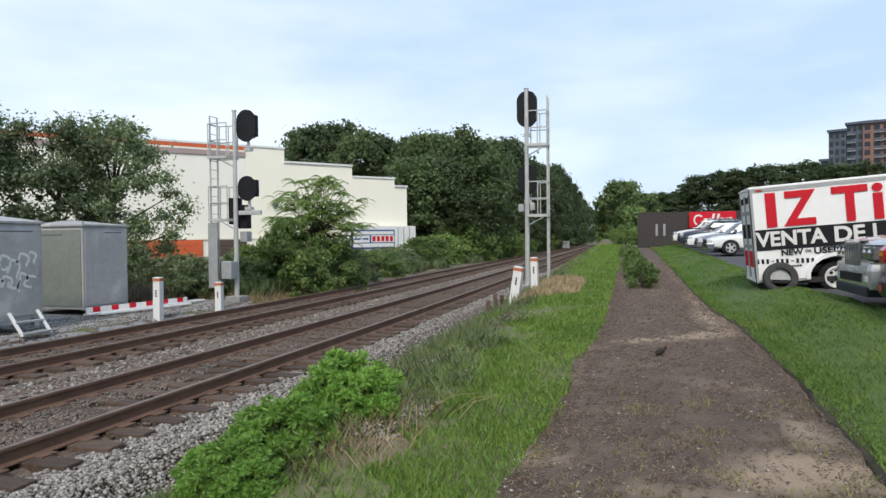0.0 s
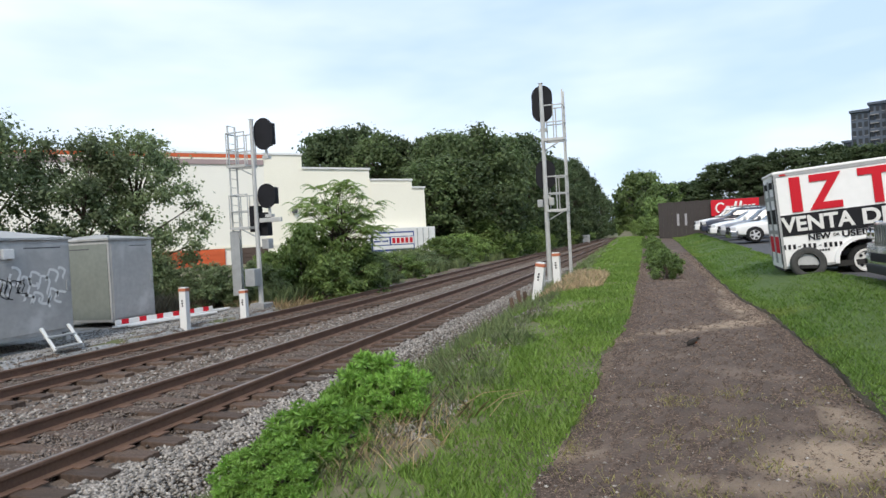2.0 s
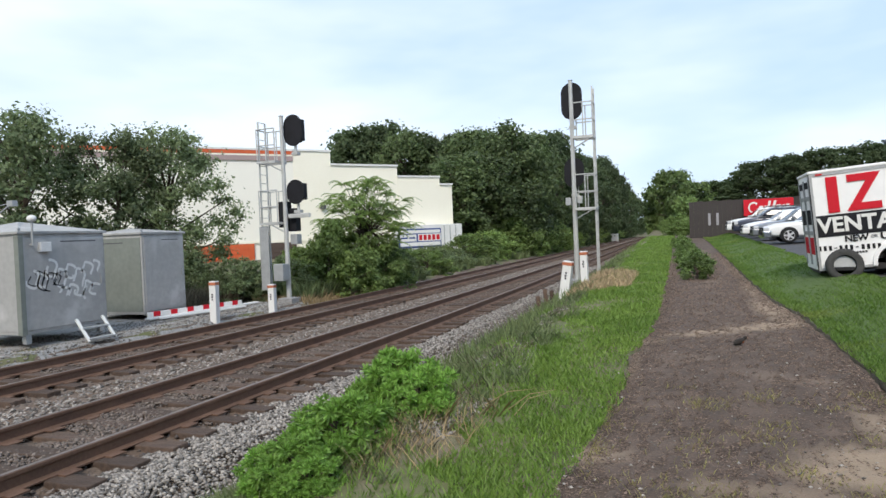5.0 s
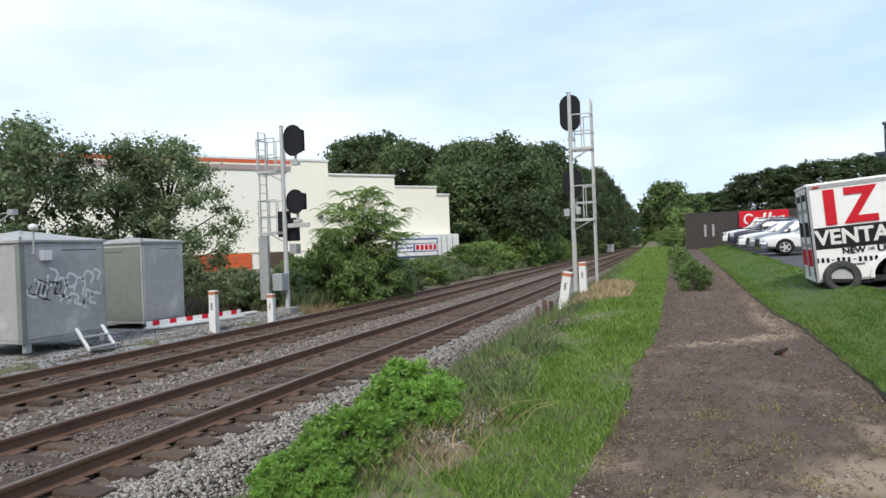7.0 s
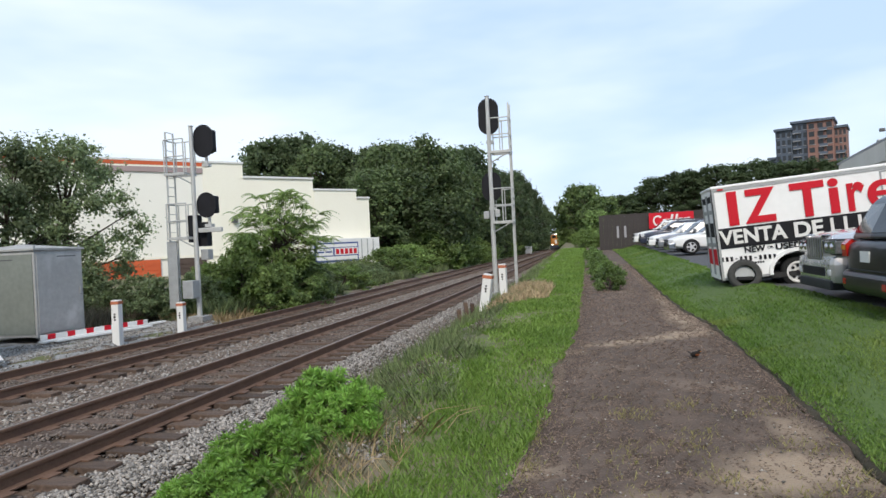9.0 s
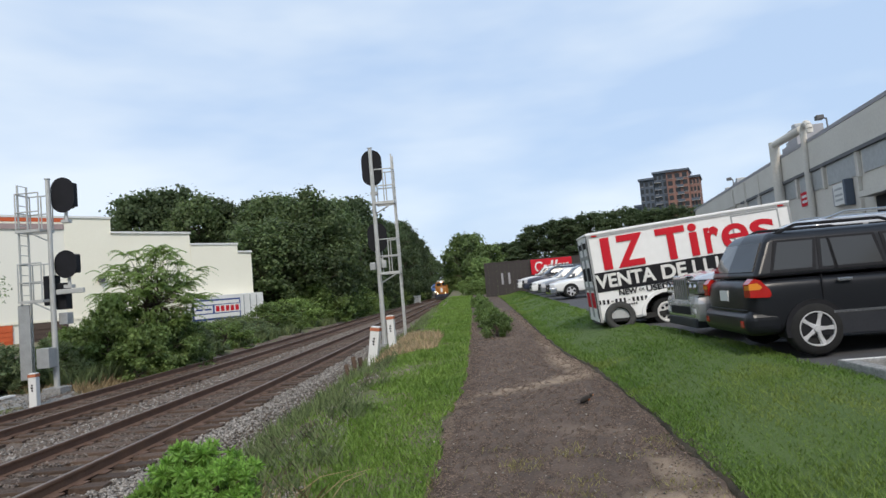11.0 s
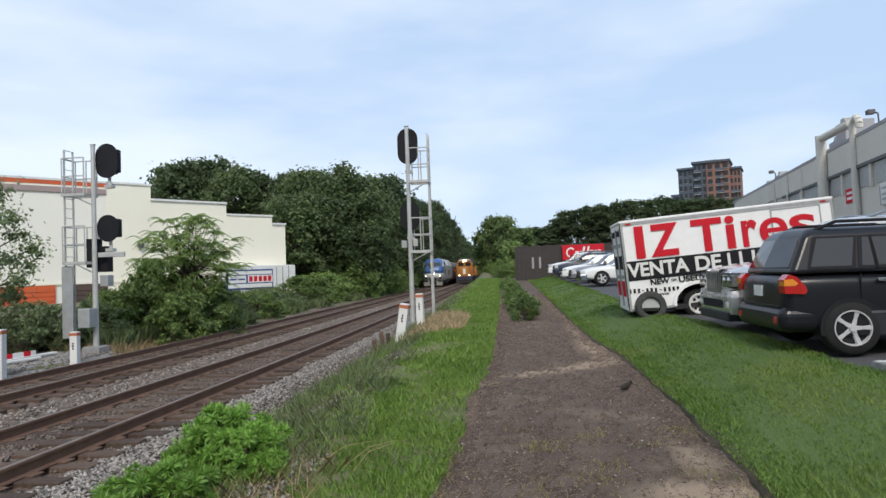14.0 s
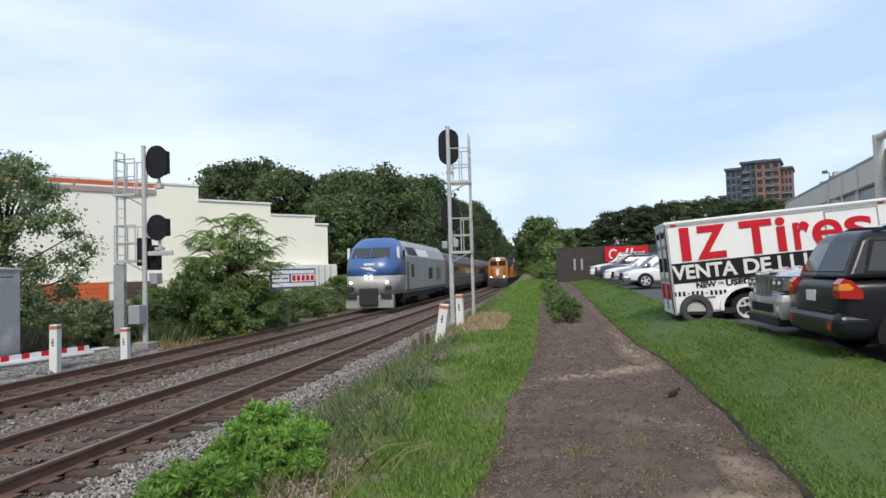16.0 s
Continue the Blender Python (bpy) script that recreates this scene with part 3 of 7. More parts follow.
WOOD = "dark green broadleaf tree in the trackside wood"
kinds = []
for i, (h, s) in enumerate(((14, 4.6), (15.5, 4.2), (13, 5.2))):
    x, y = at(-23.5 + 4.6 * i, (77, 88, 66)[i])
    kinds.append(tree(stand(x, y), h, s, 11 + i, "leaf_dark", 0.24, 15000, WOOD, 0.10, 150, group="trackside wood"))
far_kinds = [tree(stand(*at(az, d)), h, sp, 17 + i, "leaf_far", 0.32, 9000, WOOD, 0.03, 150, group="trackside wood") for i, (az, d, h, sp) in enumerate(((-11.0, 104, 15.5, 4.6), (-7.6, 132, 15, 4.4)))]
rng = random.Random(5)
for az, d, hs in ((-31.5, 92, 11.5), (-28.7, 86, 15.4), (-27.0, 84, 15.9), (-25.2, 82, 15.9), (-22.0, 78, 14.0), (-20.9, 77, 12.8), (-17.8, 72, 13.0), (-16.5, 75, 13.6), (-15.4, 79, 13.6), (-13.2, 72, 12.8),
                  (-12.2, 79, 13.9), (-11.3, 86, 14.8), (-10.5, 93, 15.8), (-9.3, 104, 14.2), (-8.6, 114, 15.2), (-8.0, 122, 15.6), (-7.3, 132, 16.6), (-6.8, 142, 17.8), (-6.2, 154, 19.4), (-5.6, 166, 18.6), (-5.2, 184, 17.6), (-4.7, 203, 16.2),
                  (-4.2, 225, 13.8), (-3.7, 245, 12.5), (-34, 95, 11), (-37, 95, 11), (-18.5, 60, 9), (-16.6, 62, 9.5), (-15.2, 64, 10), (-13.9, 66, 9.5), (-3.0, 280, 13), (-2.2, 300, 12), (-1.2, 300, 12), (0, 310, 12)):
    k = rng.choice(kinds if d < 80 else far_kinds)
    h0 = (14, 15.5, 13)[kinds.index(k)] if d < 80 else 15
    x, y = at(az, d)
    put(k, x, y, rng.uniform(0, 360), (rng.uniform(0.85, 1.1), hs / h0), 0.2)

# the row of trees beyond the fence, beside the trail and behind the lot
light = tree(stand(*at(0.9, 72)), 5.2, 2.6, 31, "leaf_mid", 0.22, 7000, "bright green tree beside the end of the trail", 0.05, 80)
for az, d, h in ((-1.0, 84, 7.5), (-0.6, 100, 8.3), (0.3, 62, 3.6), (-1.7, 100, 5.2), (-2.1, 118, 4.8), (-1.4, 125, 6.8), (-2.15, 160, 6.5), (-2.0, 172, 7.5), (-1.4, 180, 8)):
    put(light, *at(az, d), rng.uniform(0, 360), (h / 5.2 * 0.85, h / 5.2), 0.1)
for az, d, h in ((2.4, 110, 6.6), (3.9, 115, 7.1), (5.2, 112, 9.4), (6.8, 110, 9.6), (8.3, 108, 9.7), (9.9, 108, 10.3), (11.5, 106, 10.1), (13.2, 106, 10.2), (15, 104, 9.6), (16.8, 104, 9.5), (18.6, 104, 9.2), (3.0, 140, 8.3), (7.5, 130, 10.8), (1.4, 150, 8.8)):
    put(far_kinds[rng.randrange(2)], *at(az, d), rng.uniform(0, 360), (0.95, h / 15), 0.2, "green broadleaf tree behind the parking lot")

# trees between the gravel yard and the store
leafy = tree(stand(*at(-43.2, 28)), 6.9, 2.6, 41, "leaf_grey", 0.085, 24000, "small spreading tree with grey-green leaves behind the steel cabinets", 0.08, 110)
put(leafy, *at(-47.5, 27), 140, (1.0, 0.98), 0.1)
put(leafy, *at(-53.5, 26), 250, (1.1, 1.03), 0.1)
put(leafy, *at(-59, 26), 20, (1.1, 1.0), 0.1)


def sumac(m, height, spread, seed, material, label, tips=130, fronds=8):
    """A sapling whose branch tips carry arching feathered leaves, each a row of paired leaflets."""
    rng = random.Random(seed)
    t = thing("sumac_sapling", m, label, "tree")
    bm = B()
    V, F = [], []
    stems = [Vector((rng.uniform(-0.5, 0.5), rng.uniform(-0.3, 0.3), height * rng.uniform(0.5, 0.62))) for _ in range(5)]
    for q in stems:
        rod(bm, (q.x * 0.3, q.y * 0.3, -0.2), q, 0.05, 6, 0.025)
    for _ in range(tips):
        h = rng.uniform(0.36, 0.97)
        r = spread * (math.sin(math.pi * (0.26 + 0.60 * (h - 0.36) / 0.61)) ** 0.6) * math.sqrt(rng.uniform(0.05, 1.0)) * rng.uniform(0.75, 1.1)
        a = rng.uniform(0, 6.283)
        tip = Vector((r * math.cos(a), r * math.sin(a), height * h - 0.12 * r))
        rod(bm, stems[rng.randrange(5)] * rng.uniform(0.75, 1.0), tip, 0.02, 5, 0.008, cap=False)
        for _ in range(fronds):
            b = rng.uniform(0, 6.283)
            out = Vector((math.cos(b), math.sin(b), 0)) + Vector((math.cos(a), math.sin(a), 0)) * 0.5 * r / spread
            length, rise_ = rng.uniform(0.35, 0.65), rng.uniform(0.5, 1.3)
            n = 9
            for k in range(1, n + 1):
                u = k / n
                p = tip + out * (length * u) + Vector((0, 0, length * (rise_ * u - 1.0 * u * u)))
                along = (out + Vector((0, 0, rise_ - 2.0 * u))).normalized()
                across = along.cross(Vector((0, 0, 1))).normalized()
                for s_ in (-1, 1):
                    d = (across * s_ * 0.9 + along * 0.55 + Vector((0, 0, -0.35 - rng.uniform(0, 0.3)))).normalized()
                    ll = 0.16 * (1.1 - 0.5 * u) * rng.uniform(0.85, 1.15)
                    w = along * 0.032
                    i0 = len(V)
                    V += [p, p + d * ll * 0.45 + w, p + d * ll, p + d * ll * 0.45 - w]
                    F.append((i0, i0 + 1, i0 + 2, i0 + 3))
    part("stem", bm, "bark", t)
    c = new("crown", mesh_from("crown", [tuple(v) for v in V], F, material))
    c.parent = t
    return t


sumac(stand(*at(-27.4, 27.5), lift=-0.1), 4.85, 1.9, 51, "leaf_sumac", "leafy sumac sapling with feathered leaves beside the track")
dark_low = tree(stand(*at(-26.9, 26.6), lift=-0.1), 2.55, 1.45, 57, "leaf_mid", 0.075, 11000, "dense dark green shrub under the sumac", 0.02, 80, name="shrub")
put(dark_low, *at(-25.4, 27.6), 80, (0.8, 0.85), 0.1)
lowb = tree(stand(*at(-30.8, 26), lift=-0.1), 2.4, 1.5, 52, "leaf_sumac", 0.085, 6500, "low green shrub beside the track", 0.02, 60, name="shrub")
lowd = tree(stand(*at(-25.4, 30.5), lift=-0.1), 2.2, 1.3, 53, "leaf_grey", 0.05, 5000, "low grey-green shrub beside the track", 0.02, 70, name="shrub", star=True, long=3.4)
for az, d, w, h in ((-29.6, 26.4, 0.95, 1.3), (-31.0, 26.8, 0.8, 1.15), (-24.2, 30, 1.1, 0.9), (-33, 27, 0.9, 0.85), (-28.6, 25.4, 0.85, 0.72), (-22.8, 33, 1.2, 0.75), (-21.3, 36, 1.3, 0.75), (-20, 40, 1.4, 0.75), (-18.6, 44, 1.4, 0.8), (-17.3, 48, 1.5, 0.85), (-16.2, 53, 1.6, 0.95),
                    (-15.2, 57, 1.7, 1.3), (-14.1, 60, 1.8, 1.6), (-13.1, 63, 1.8, 1.6), (-12.2, 67, 1.9, 1.6), (-11.3, 72, 1.9, 1.5), (-10.5, 78, 1.9, 1.5), (-9.8, 84, 1.9, 1.4), (-9.2, 92, 2, 1.4), (-8.5, 101, 2, 1.3), (-7.9, 110, 2, 1.3), (-7.3, 120, 2.2, 1.3), (-6.8, 132, 2.2, 1.3), (-6.3, 145, 2.2, 1.3), (-5.8, 160, 2.4, 1.3)):
    wild = rng.uniform(0.55, 1.15) if 30 < d < 58 else 1.0
    x, y = at(az, d)
    put(lowb if rng.random() < 0.6 or d < 30 else lowd, x - (0.7 if d > 29 else 0.0), y, rng.uniform(0, 360), (w * (0.5 + 0.5 * wild), h * wild), 0.15)

for az, d, w, h in ((-40.5, 24.5, 0.9, 0.72), (-38.4, 24.2, 1.0, 0.80), (-36.4, 24.6, 0.9, 0.70), (-34.4, 25, 0.9, 0.78)):
    put(lowd, *at(az, d), d * 77, (w, h), 0.1, "low brownish green shrub behind the gravel yard")

# tall bushes at the foot of the wood
for az, d, w, h in ((-13.9, 64, 1.6, 1.6), (-13.0, 69, 1.7, 1.8), (-12.2, 74, 1.7, 1.9), (-11.5, 79, 1.7, 1.9), (-15.0, 60, 1.5, 1.3)):
    put(lowb, *at(az, d), d * 53, (w, h), 0.15, "tall green bush at the foot of the wood")

# clipped shrubs in the middle of the trail
ever = tree(stand(0.36, 17.9), 0.66, 0.40, 61, "leaf_ever", 0.03, 5500, "small dark evergreen shrub planted in the trail", 0.05, 34, name="evergreen_shrub", group="row of shrubs")
for i in range(11):
    y = 19.3 + i * 1.5 + 0.06 * i * i
    put(ever, 0.37 - 0.024 * (y - 17.9) + 0.06 * math.sin(i * 2.1), y, i * 70, (1.12 + 0.20 * math.sin(i * 1.7), 0.98 + 0.14 * math.cos(i * 2.3)), 0.02)

# leafy weeds between the trail and the ballast
weed = tree(stand(-2.45, 5.5, lift=-0.05), 0.72, 0.50, 71, "leaf_light", 0.017, 9500, "bright green leafy weed clump at the foot of the ballast", 0.06, 120, name="weed_clump", group="trackside weeds", star=True, long=4.4, tuft=0.85)
for x, y, w, h in ((-2.2, 5.25, 0.7, 0.75), (-2.75, 5.2, 0.5, 0.8), (-2.45, 4.35, 0.9, 0.80), (-2.8, 4.45, 0.7, 0.65), (-2.85, 3.95, 0.6, 0.6), (-2.5, 3.8, 0.7, 0.6), (-2.3, 3.6, 0.5, 0.4)):
    put(weed, x, y, x * 100, (w, h), 0.04)

# bushes where the trail ends
for az, d, w, h in ((-1.0, 62, 0.6, 0.5), (-0.3, 58, 0.8, 0.6), (0.6, 57, 0.8, 0.55), (-1.3, 76, 0.7, 0.6)):
    put(lowb, *at(az, d), d * 31, (w, h), 0.1, "low bright green bush at the end of the trail")

# unseen woods added behind the viewer to darken reflections; lower where more sky should reflect
for az, d in ((95, 45), (108, 42), (122, 40), (136, 40), (150, 42), (165, 46), (180, 50), (195, 46), (208, 42), (222, 40), (236, 40), (250, 40), (264, 44), (-82, 48)):
    put(light, *at(az, d), rng.uniform(0, 360), (2.4, 1.2 if 90 < az < 200 else 2.3), 0.2, "green broadleaf tree behind the trail")


# ---- the store across the tracks ----
def store():
    m = pose(-21.98, 47.13, 0, 0, 0, 50)
    t = thing("store_building", m, "large cream store with stepped parapet and orange stripe", "building")
    steps = ((-60, -7.85, 8.36, "cream_white"), (-7.85, -4.95, 8.38, "cream"), (-4.95, 0.68, 7.36, "cream"), (0.68, 4.55, 6.50, "cream"), (4.55, 5.75, 5.87, "cream"))
    for i, (a, b, h, c) in enumerate(steps):
        w = boxed("wall", c, t, a, b, -0.04 * (i % 2), 26, -1.5, h)
        boxed("coping", "white", w, a - 0.03, b + 0.05, -0.12, 0.5, h, h + 0.14)
    boxed("orange_stripe", "orange", t, -60, -7.90, -0.10, -0.004, 8.10, 8.355, label="orange painted stripe")
    boxed("pale_stripe", "cream", t, -60, -7.90, -0.08, -0.004, 7.97, 8.098)
    boxed("mauve_band", "mauve", t, -60, -7.90, -0.10, -0.004, 7.62, 7.968, label="dull mauve painted band")
    boxed("base_trim", "cream", t, -60, -4.95, -0.10, -0.045, 1.62, 1.78)
    for a, b in ((-28, -23.6), (-23.0, -19.0), (-18.5, -15.6), (-15.1, -11.0), (-10.43, -7.9)):
        bm = B()
        box(bm, a, b, -0.12, -0.045, -1.4, 1.60)
        brown = a > -11
        p = part("loading_door", bm, "brown_door" if brown else "orange", t, "dark brown panel" if brown else "orange roll-up panel")
        for z in np.arange(-1.2, 1.45, 0.3):
            boxed("slat", "brown_door" if brown else "orange", p, a + 0.06, b - 0.06, -0.15, -0.122, float(z), float(z) + 0.22)
    wl_ = boxed("wall_light", "grill", t, -5.95, -5.55, -0.35, -0.05, 4.05, 4.35, bev=0.03, label="dark wall light")
    boxed("lens", "headlamp", wl_, -5.9, -5.6, -0.33, -0.1, 4.0, 4.048)
    return t


store()


def annex():
    m = pose(-21.29, 46.55, 0.17, 0, 0, 50) @ Matrix.Translation((-9.9, 0, 0))
    t = thing("storage_trailer", m, "white box trailer with red and blue banner beside the store", "trailer")
    boxed("box_body", "white", t, 9.7, 15.95, 0, 0.8, -0.9, 2.4, bev=0.04)
    b = boxed("banner", "blue", t, 10.0, 13.9, -0.04, -0.002, 0.55, 2.1, label="blue and white banner with red lettering")
    for a, c, z0, z1, k in ((10.15, 13.8, 1.72, 1.98, "white"), (10.15, 13.8, 0.70, 1.0, "white"), (10.15, 11.6, 1.08, 1.64, "white"), (11.75, 13.85, 1.08, 1.66, "white")):
        boxed("stripe", k, b, a, c, -0.05, -0.042, z0, z1)
    for i in range(5):
        boxed("lettering_bar", "red", b, 11.85 + i * 0.4, 12.13 + i * 0.4, -0.06, -0.052, 1.16, 1.58)
    for i in range(2):
        boxed("lettering_bar", "blue", b, 10.25 + i * 0.7, 10.8 + i * 0.7, -0.06, -0.052, 1.3, 1.42)
    for x in (14.2, 14.75, 15.3):
        boxed("door_rod", "galv", t, x, x + 0.05, -0.05, -0.002, 0, 2.3)


annex()


# ---- signals ----
def capsule(w, h, n=16):
    r = w / 2
    top = [(r * math.cos(a), h / 2 - r + r * math.sin(a)) for a in np.linspace(0, math.pi, n)]
    return [(float(x), float(z)) for x, z in top] + [(-float(x), -float(z)) for x, z in top]


def signal_head(t, x, z, w, h, y=0.0, back=1):
    """Black target plate with a lamp housing behind and hoods."""
    bm = B()
    prism(bm, [(x + a, z + b) for a, b in capsule(w, h)], 0.03, Matrix.Translation((0, y, 0)))
    p = part("target_plate", bm, "black", t, "black rounded signal target plate")
    bm = B()
    box(bm, x - w * 0.28, x + w * 0.36, y + 0.035, y + 0.035 + 0.34, z - h * 0.32, z + h * 0.36, bev=0.04)
    part("lamp_housing", bm, "black", p)
    for dz in ((-0.27, 0.0, 0.27) if h > 1 else (-0.14, 0.14)):
        bm = B()
        bmesh.ops.create_cone(bm, cap_ends=False, segments=14, radius1=0.10, radius2=0.10, depth=0.1, matrix=pose(x, y + 0.42, z + dz, 90))
        part("hood", bm, "black", p)
    bm = B()
    rod(bm, (x, y + 0.15, z - h / 2 - 0.22), (x, y + 0.15, z - h * 0.3), 0.05)
    box(bm, x - 0.12, x + 0.12, y + 0.05, y + 0.25, z - h / 2 - 0.3, z - h / 2 - 0.2)
    part("bracket", bm, "silver", p)


def platform(t, x0, x1, y0, y1, z, rail, side):
    bm = B()
    o = [(x0 - 0.02, y0 - 0.02), (x1 + 0.02, y0 - 0.02), (x1 + 0.02, y1 + 0.02), (x0 - 0.02, y1 + 0.02)]
    q = [(x0 + 0.02, y0 + 0.02), (x1 - 0.02, y0 + 0.02), (x1 - 0.02, y1 - 0.02), (x0 + 0.02, y1 - 0.02)]
    vs = [[bm.verts.new((u, v, w)) for u, v in c] for c, w in ((o, z - 0.05), (o, z + 0.03), (q, z + 0.03), (q, z - 0.05))]
    for k in range(4):
        for i in range(4):
            bm.faces.new((vs[k][i], vs[k][(i + 1) % 4], vs[(k + 1) % 4][(i + 1) % 4], vs[(k + 1) % 4][i]))
    p = part("platform", bm, "silver", t)
    for i in range(1, 5):
        bm = B()
        yy = y0 + (y1 - y0) * i / 5
        rod(bm, (x0 + 0.01, yy, z), (x1 - 0.01, yy, z), 0.016, 5)
        part("grating_bar", bm, "silver", p)
    for xx in (x0, (x0 + x1) / 2, x1):
        for yy in (y0, y1):
            bm = B()
            rod(bm, (xx, yy, z), (xx, yy, z + rail), 0.02, 6)
            part("guard_post", bm, "silver", p)
    for q in (rail, rail * 0.5):
        bm = B()
        xx, xo = (x0, x1) if side < 0 else (x1, x0)
        rod(bm, (xo, y0, z + q), (xx, y0, z + q), 0.02, 6)
        rod(bm, (xx, y0, z + q), (xx, y1, z + q), 0.02, 6)
        rod(bm, (xx, y1, z + q), (xo, y1, z + q), 0.02, 6)
        part("guard_rail", bm, "silver", p)
    bm = B()
    rod(bm, (0, 0, z - 0.35), (side * 0.6, 0, z - 0.04), 0.022, 6)
    part("brace", bm, "silver", p)


def signal(x, y, base, top, side, ladder, label, heads, decks, plate_x, lower):
    t = thing("railway_signal", pose(x, y, base), label, "signal", "railway signals")
    H = top - base
    bm = B()
    rod(bm, (0, 0, 0), (0, 0, H * 0.5), 0.085, 12, 0.075)
    rod(bm, (0, 0, H * 0.5), (0, 0, H), 0.07, 12, 0.065)
    rod(bm, (0, 0, H), (0, 0, H + 0.02), 0.085, 12)
    part("mast", bm, "silver", t)
    boxed("foundation", "gravel", t, -0.28, 0.28, -0.28, 0.28, -0.6, 0.35 if side > 0 else 0.12, bev=0.03, label="concrete mast foundation")
    lx = side * ladder
    lt = heads[0][1] - base + 0.35
    for yy in (-0.2, 0.2):
        boxed("ladder_rail", "silver", t, lx - 0.025, lx + 0.025, yy - 0.016, yy + 0.016, 0.0 if side > 0 else 0.4, lt)
    for z in np.arange(0.5, lt, 0.3):
        bm = B()
        rod(bm, (lx, -0.2, float(z)), (lx, 0.2, float(z)), 0.013, 5)
        part("ladder_rung", bm, "silver", t)
    for z in decks:
        platform(t, min(0.1 * side, lx), max(0.1 * side, lx), -0.32, 0.32, z - base, 1.12, side)
    for w, z, h in heads:
        signal_head(t, plate_x, z - base, w, h, 0.12)
    for kind, a in lower.items():
        boxed(kind, a[0], t, *a[1], bev=0.02, label=a[2])
    return t


signal(-12.74, 18.8, -0.42, 5.93, -1, 0.82, "silver railway signal mast with two black heads and ladder",
       ((0.72, 5.44, 1.08), (0.70, 3.33, 0.84)), (2.28, 4.38), 0.36,
       {"relay_case": ("galv", (-0.28, 0.10, -0.45, -0.09, 0.72, 1.3), "grey steel relay case"),
        "signal_box": ("black", (-0.42, -0.07, 0.2, 0.5, 2.55, 3.45), "dark equipment box"),
        "signal_box_small": ("black", (-0.05, 0.28, 0.2, 0.5, 2.40, 3.2), "dark equipment box"),
        "bracket_arm": ("silver", (0.1, 0.95, 0.0, 0.1, 2.85, 3.0), ""),
        "ladder_guard": ("galv", (-0.92, -0.56, -0.26, -0.21, 0.4, 2.6), "grey perforated ladder guard"),
        "dwarf_light": ("galv", (0.05, 0.32, 0.15, 0.45, 1.95, 2.3), "")})
signal(-3.33, 21.75, float(gz(-3.33, 21.75)), 6.6, 1, 0.72, "silver railway signal mast with black heads, ladder and platforms",
       ((0.70, 5.95, 1.24), (0.66, 3.55, 1.0)), (2.32, 4.68), 0.0,
       {"junction_box": ("galv", (-0.28, -0.10, -0.12, 0.1, 2.85, 3.1), "small grey junction box"),
        "cable_case": ("silver", (0.09, 0.25, 0.0, 0.16, 2.9, 3.15), "")})


# ---- white marker posts ----
def post(x, y, h, lean, turn, label, z=None, w=0.10):
    z = float(gz(x, y)) if z is None else z
    t = thing("marker_post", pose(x, y, z, 0, lean, turn), label, "post", "white posts")
    boxed("shaft", "white", t, -w, w, -w, w, -0.25, h - 0.09, bev=0.02)
    boxed("cap_band", "redcap", t, -w - 0.006, w + 0.006, -w - 0.006, w + 0.006, h - 0.085, h - 0.012, label="faded orange-red band")
    boxed("top", "white", t, -w + 0.005, w - 0.005, -w + 0.005, w - 0.005, h - 0.011, h + 0.02, bev=0.008)
    for i in range(3):
        boxed("number_bar", "black", t, -0.02 - 0.012 * (i == 1), 0.02, -w - 0.008, -w - 0.001, h * 0.55 + i * 0.07, h * 0.55 + i * 0.07 + 0.045)
    return t


post(-12.23, 14.43, 1.13, 0.6, 8, "white wooden marker post with orange band beside the gravel")
post(-12.01, 16.81, 1.02, 0.0, 8, "white wooden marker post with orange band by the signal")
post(-2.80, 16.1, 0.97, 9.0, -4, "leaning white wooden marker post with orange band", w=0.115)
post(-2.58, 18.3, 0.97, -0.5, -4, "upright white wooden marker post with orange band")
for x, y, h in ((-3.25, 16.2, 0.55), (-3.12, 16.35, 0.42), (-3.4, 16.0, 0.48)):
    bm = B()
    box(bm, -0.05, 0.05, -0.05, 0.05, -0.2, h, bev=0.012)
    o = part("wooden_stake", bm, "tie")
    o.matrix_basis = pose(x, y, float(gz(x, y)), 4, -6, 20)
    tagged(o, "short weathered grey wooden stake", "stake")


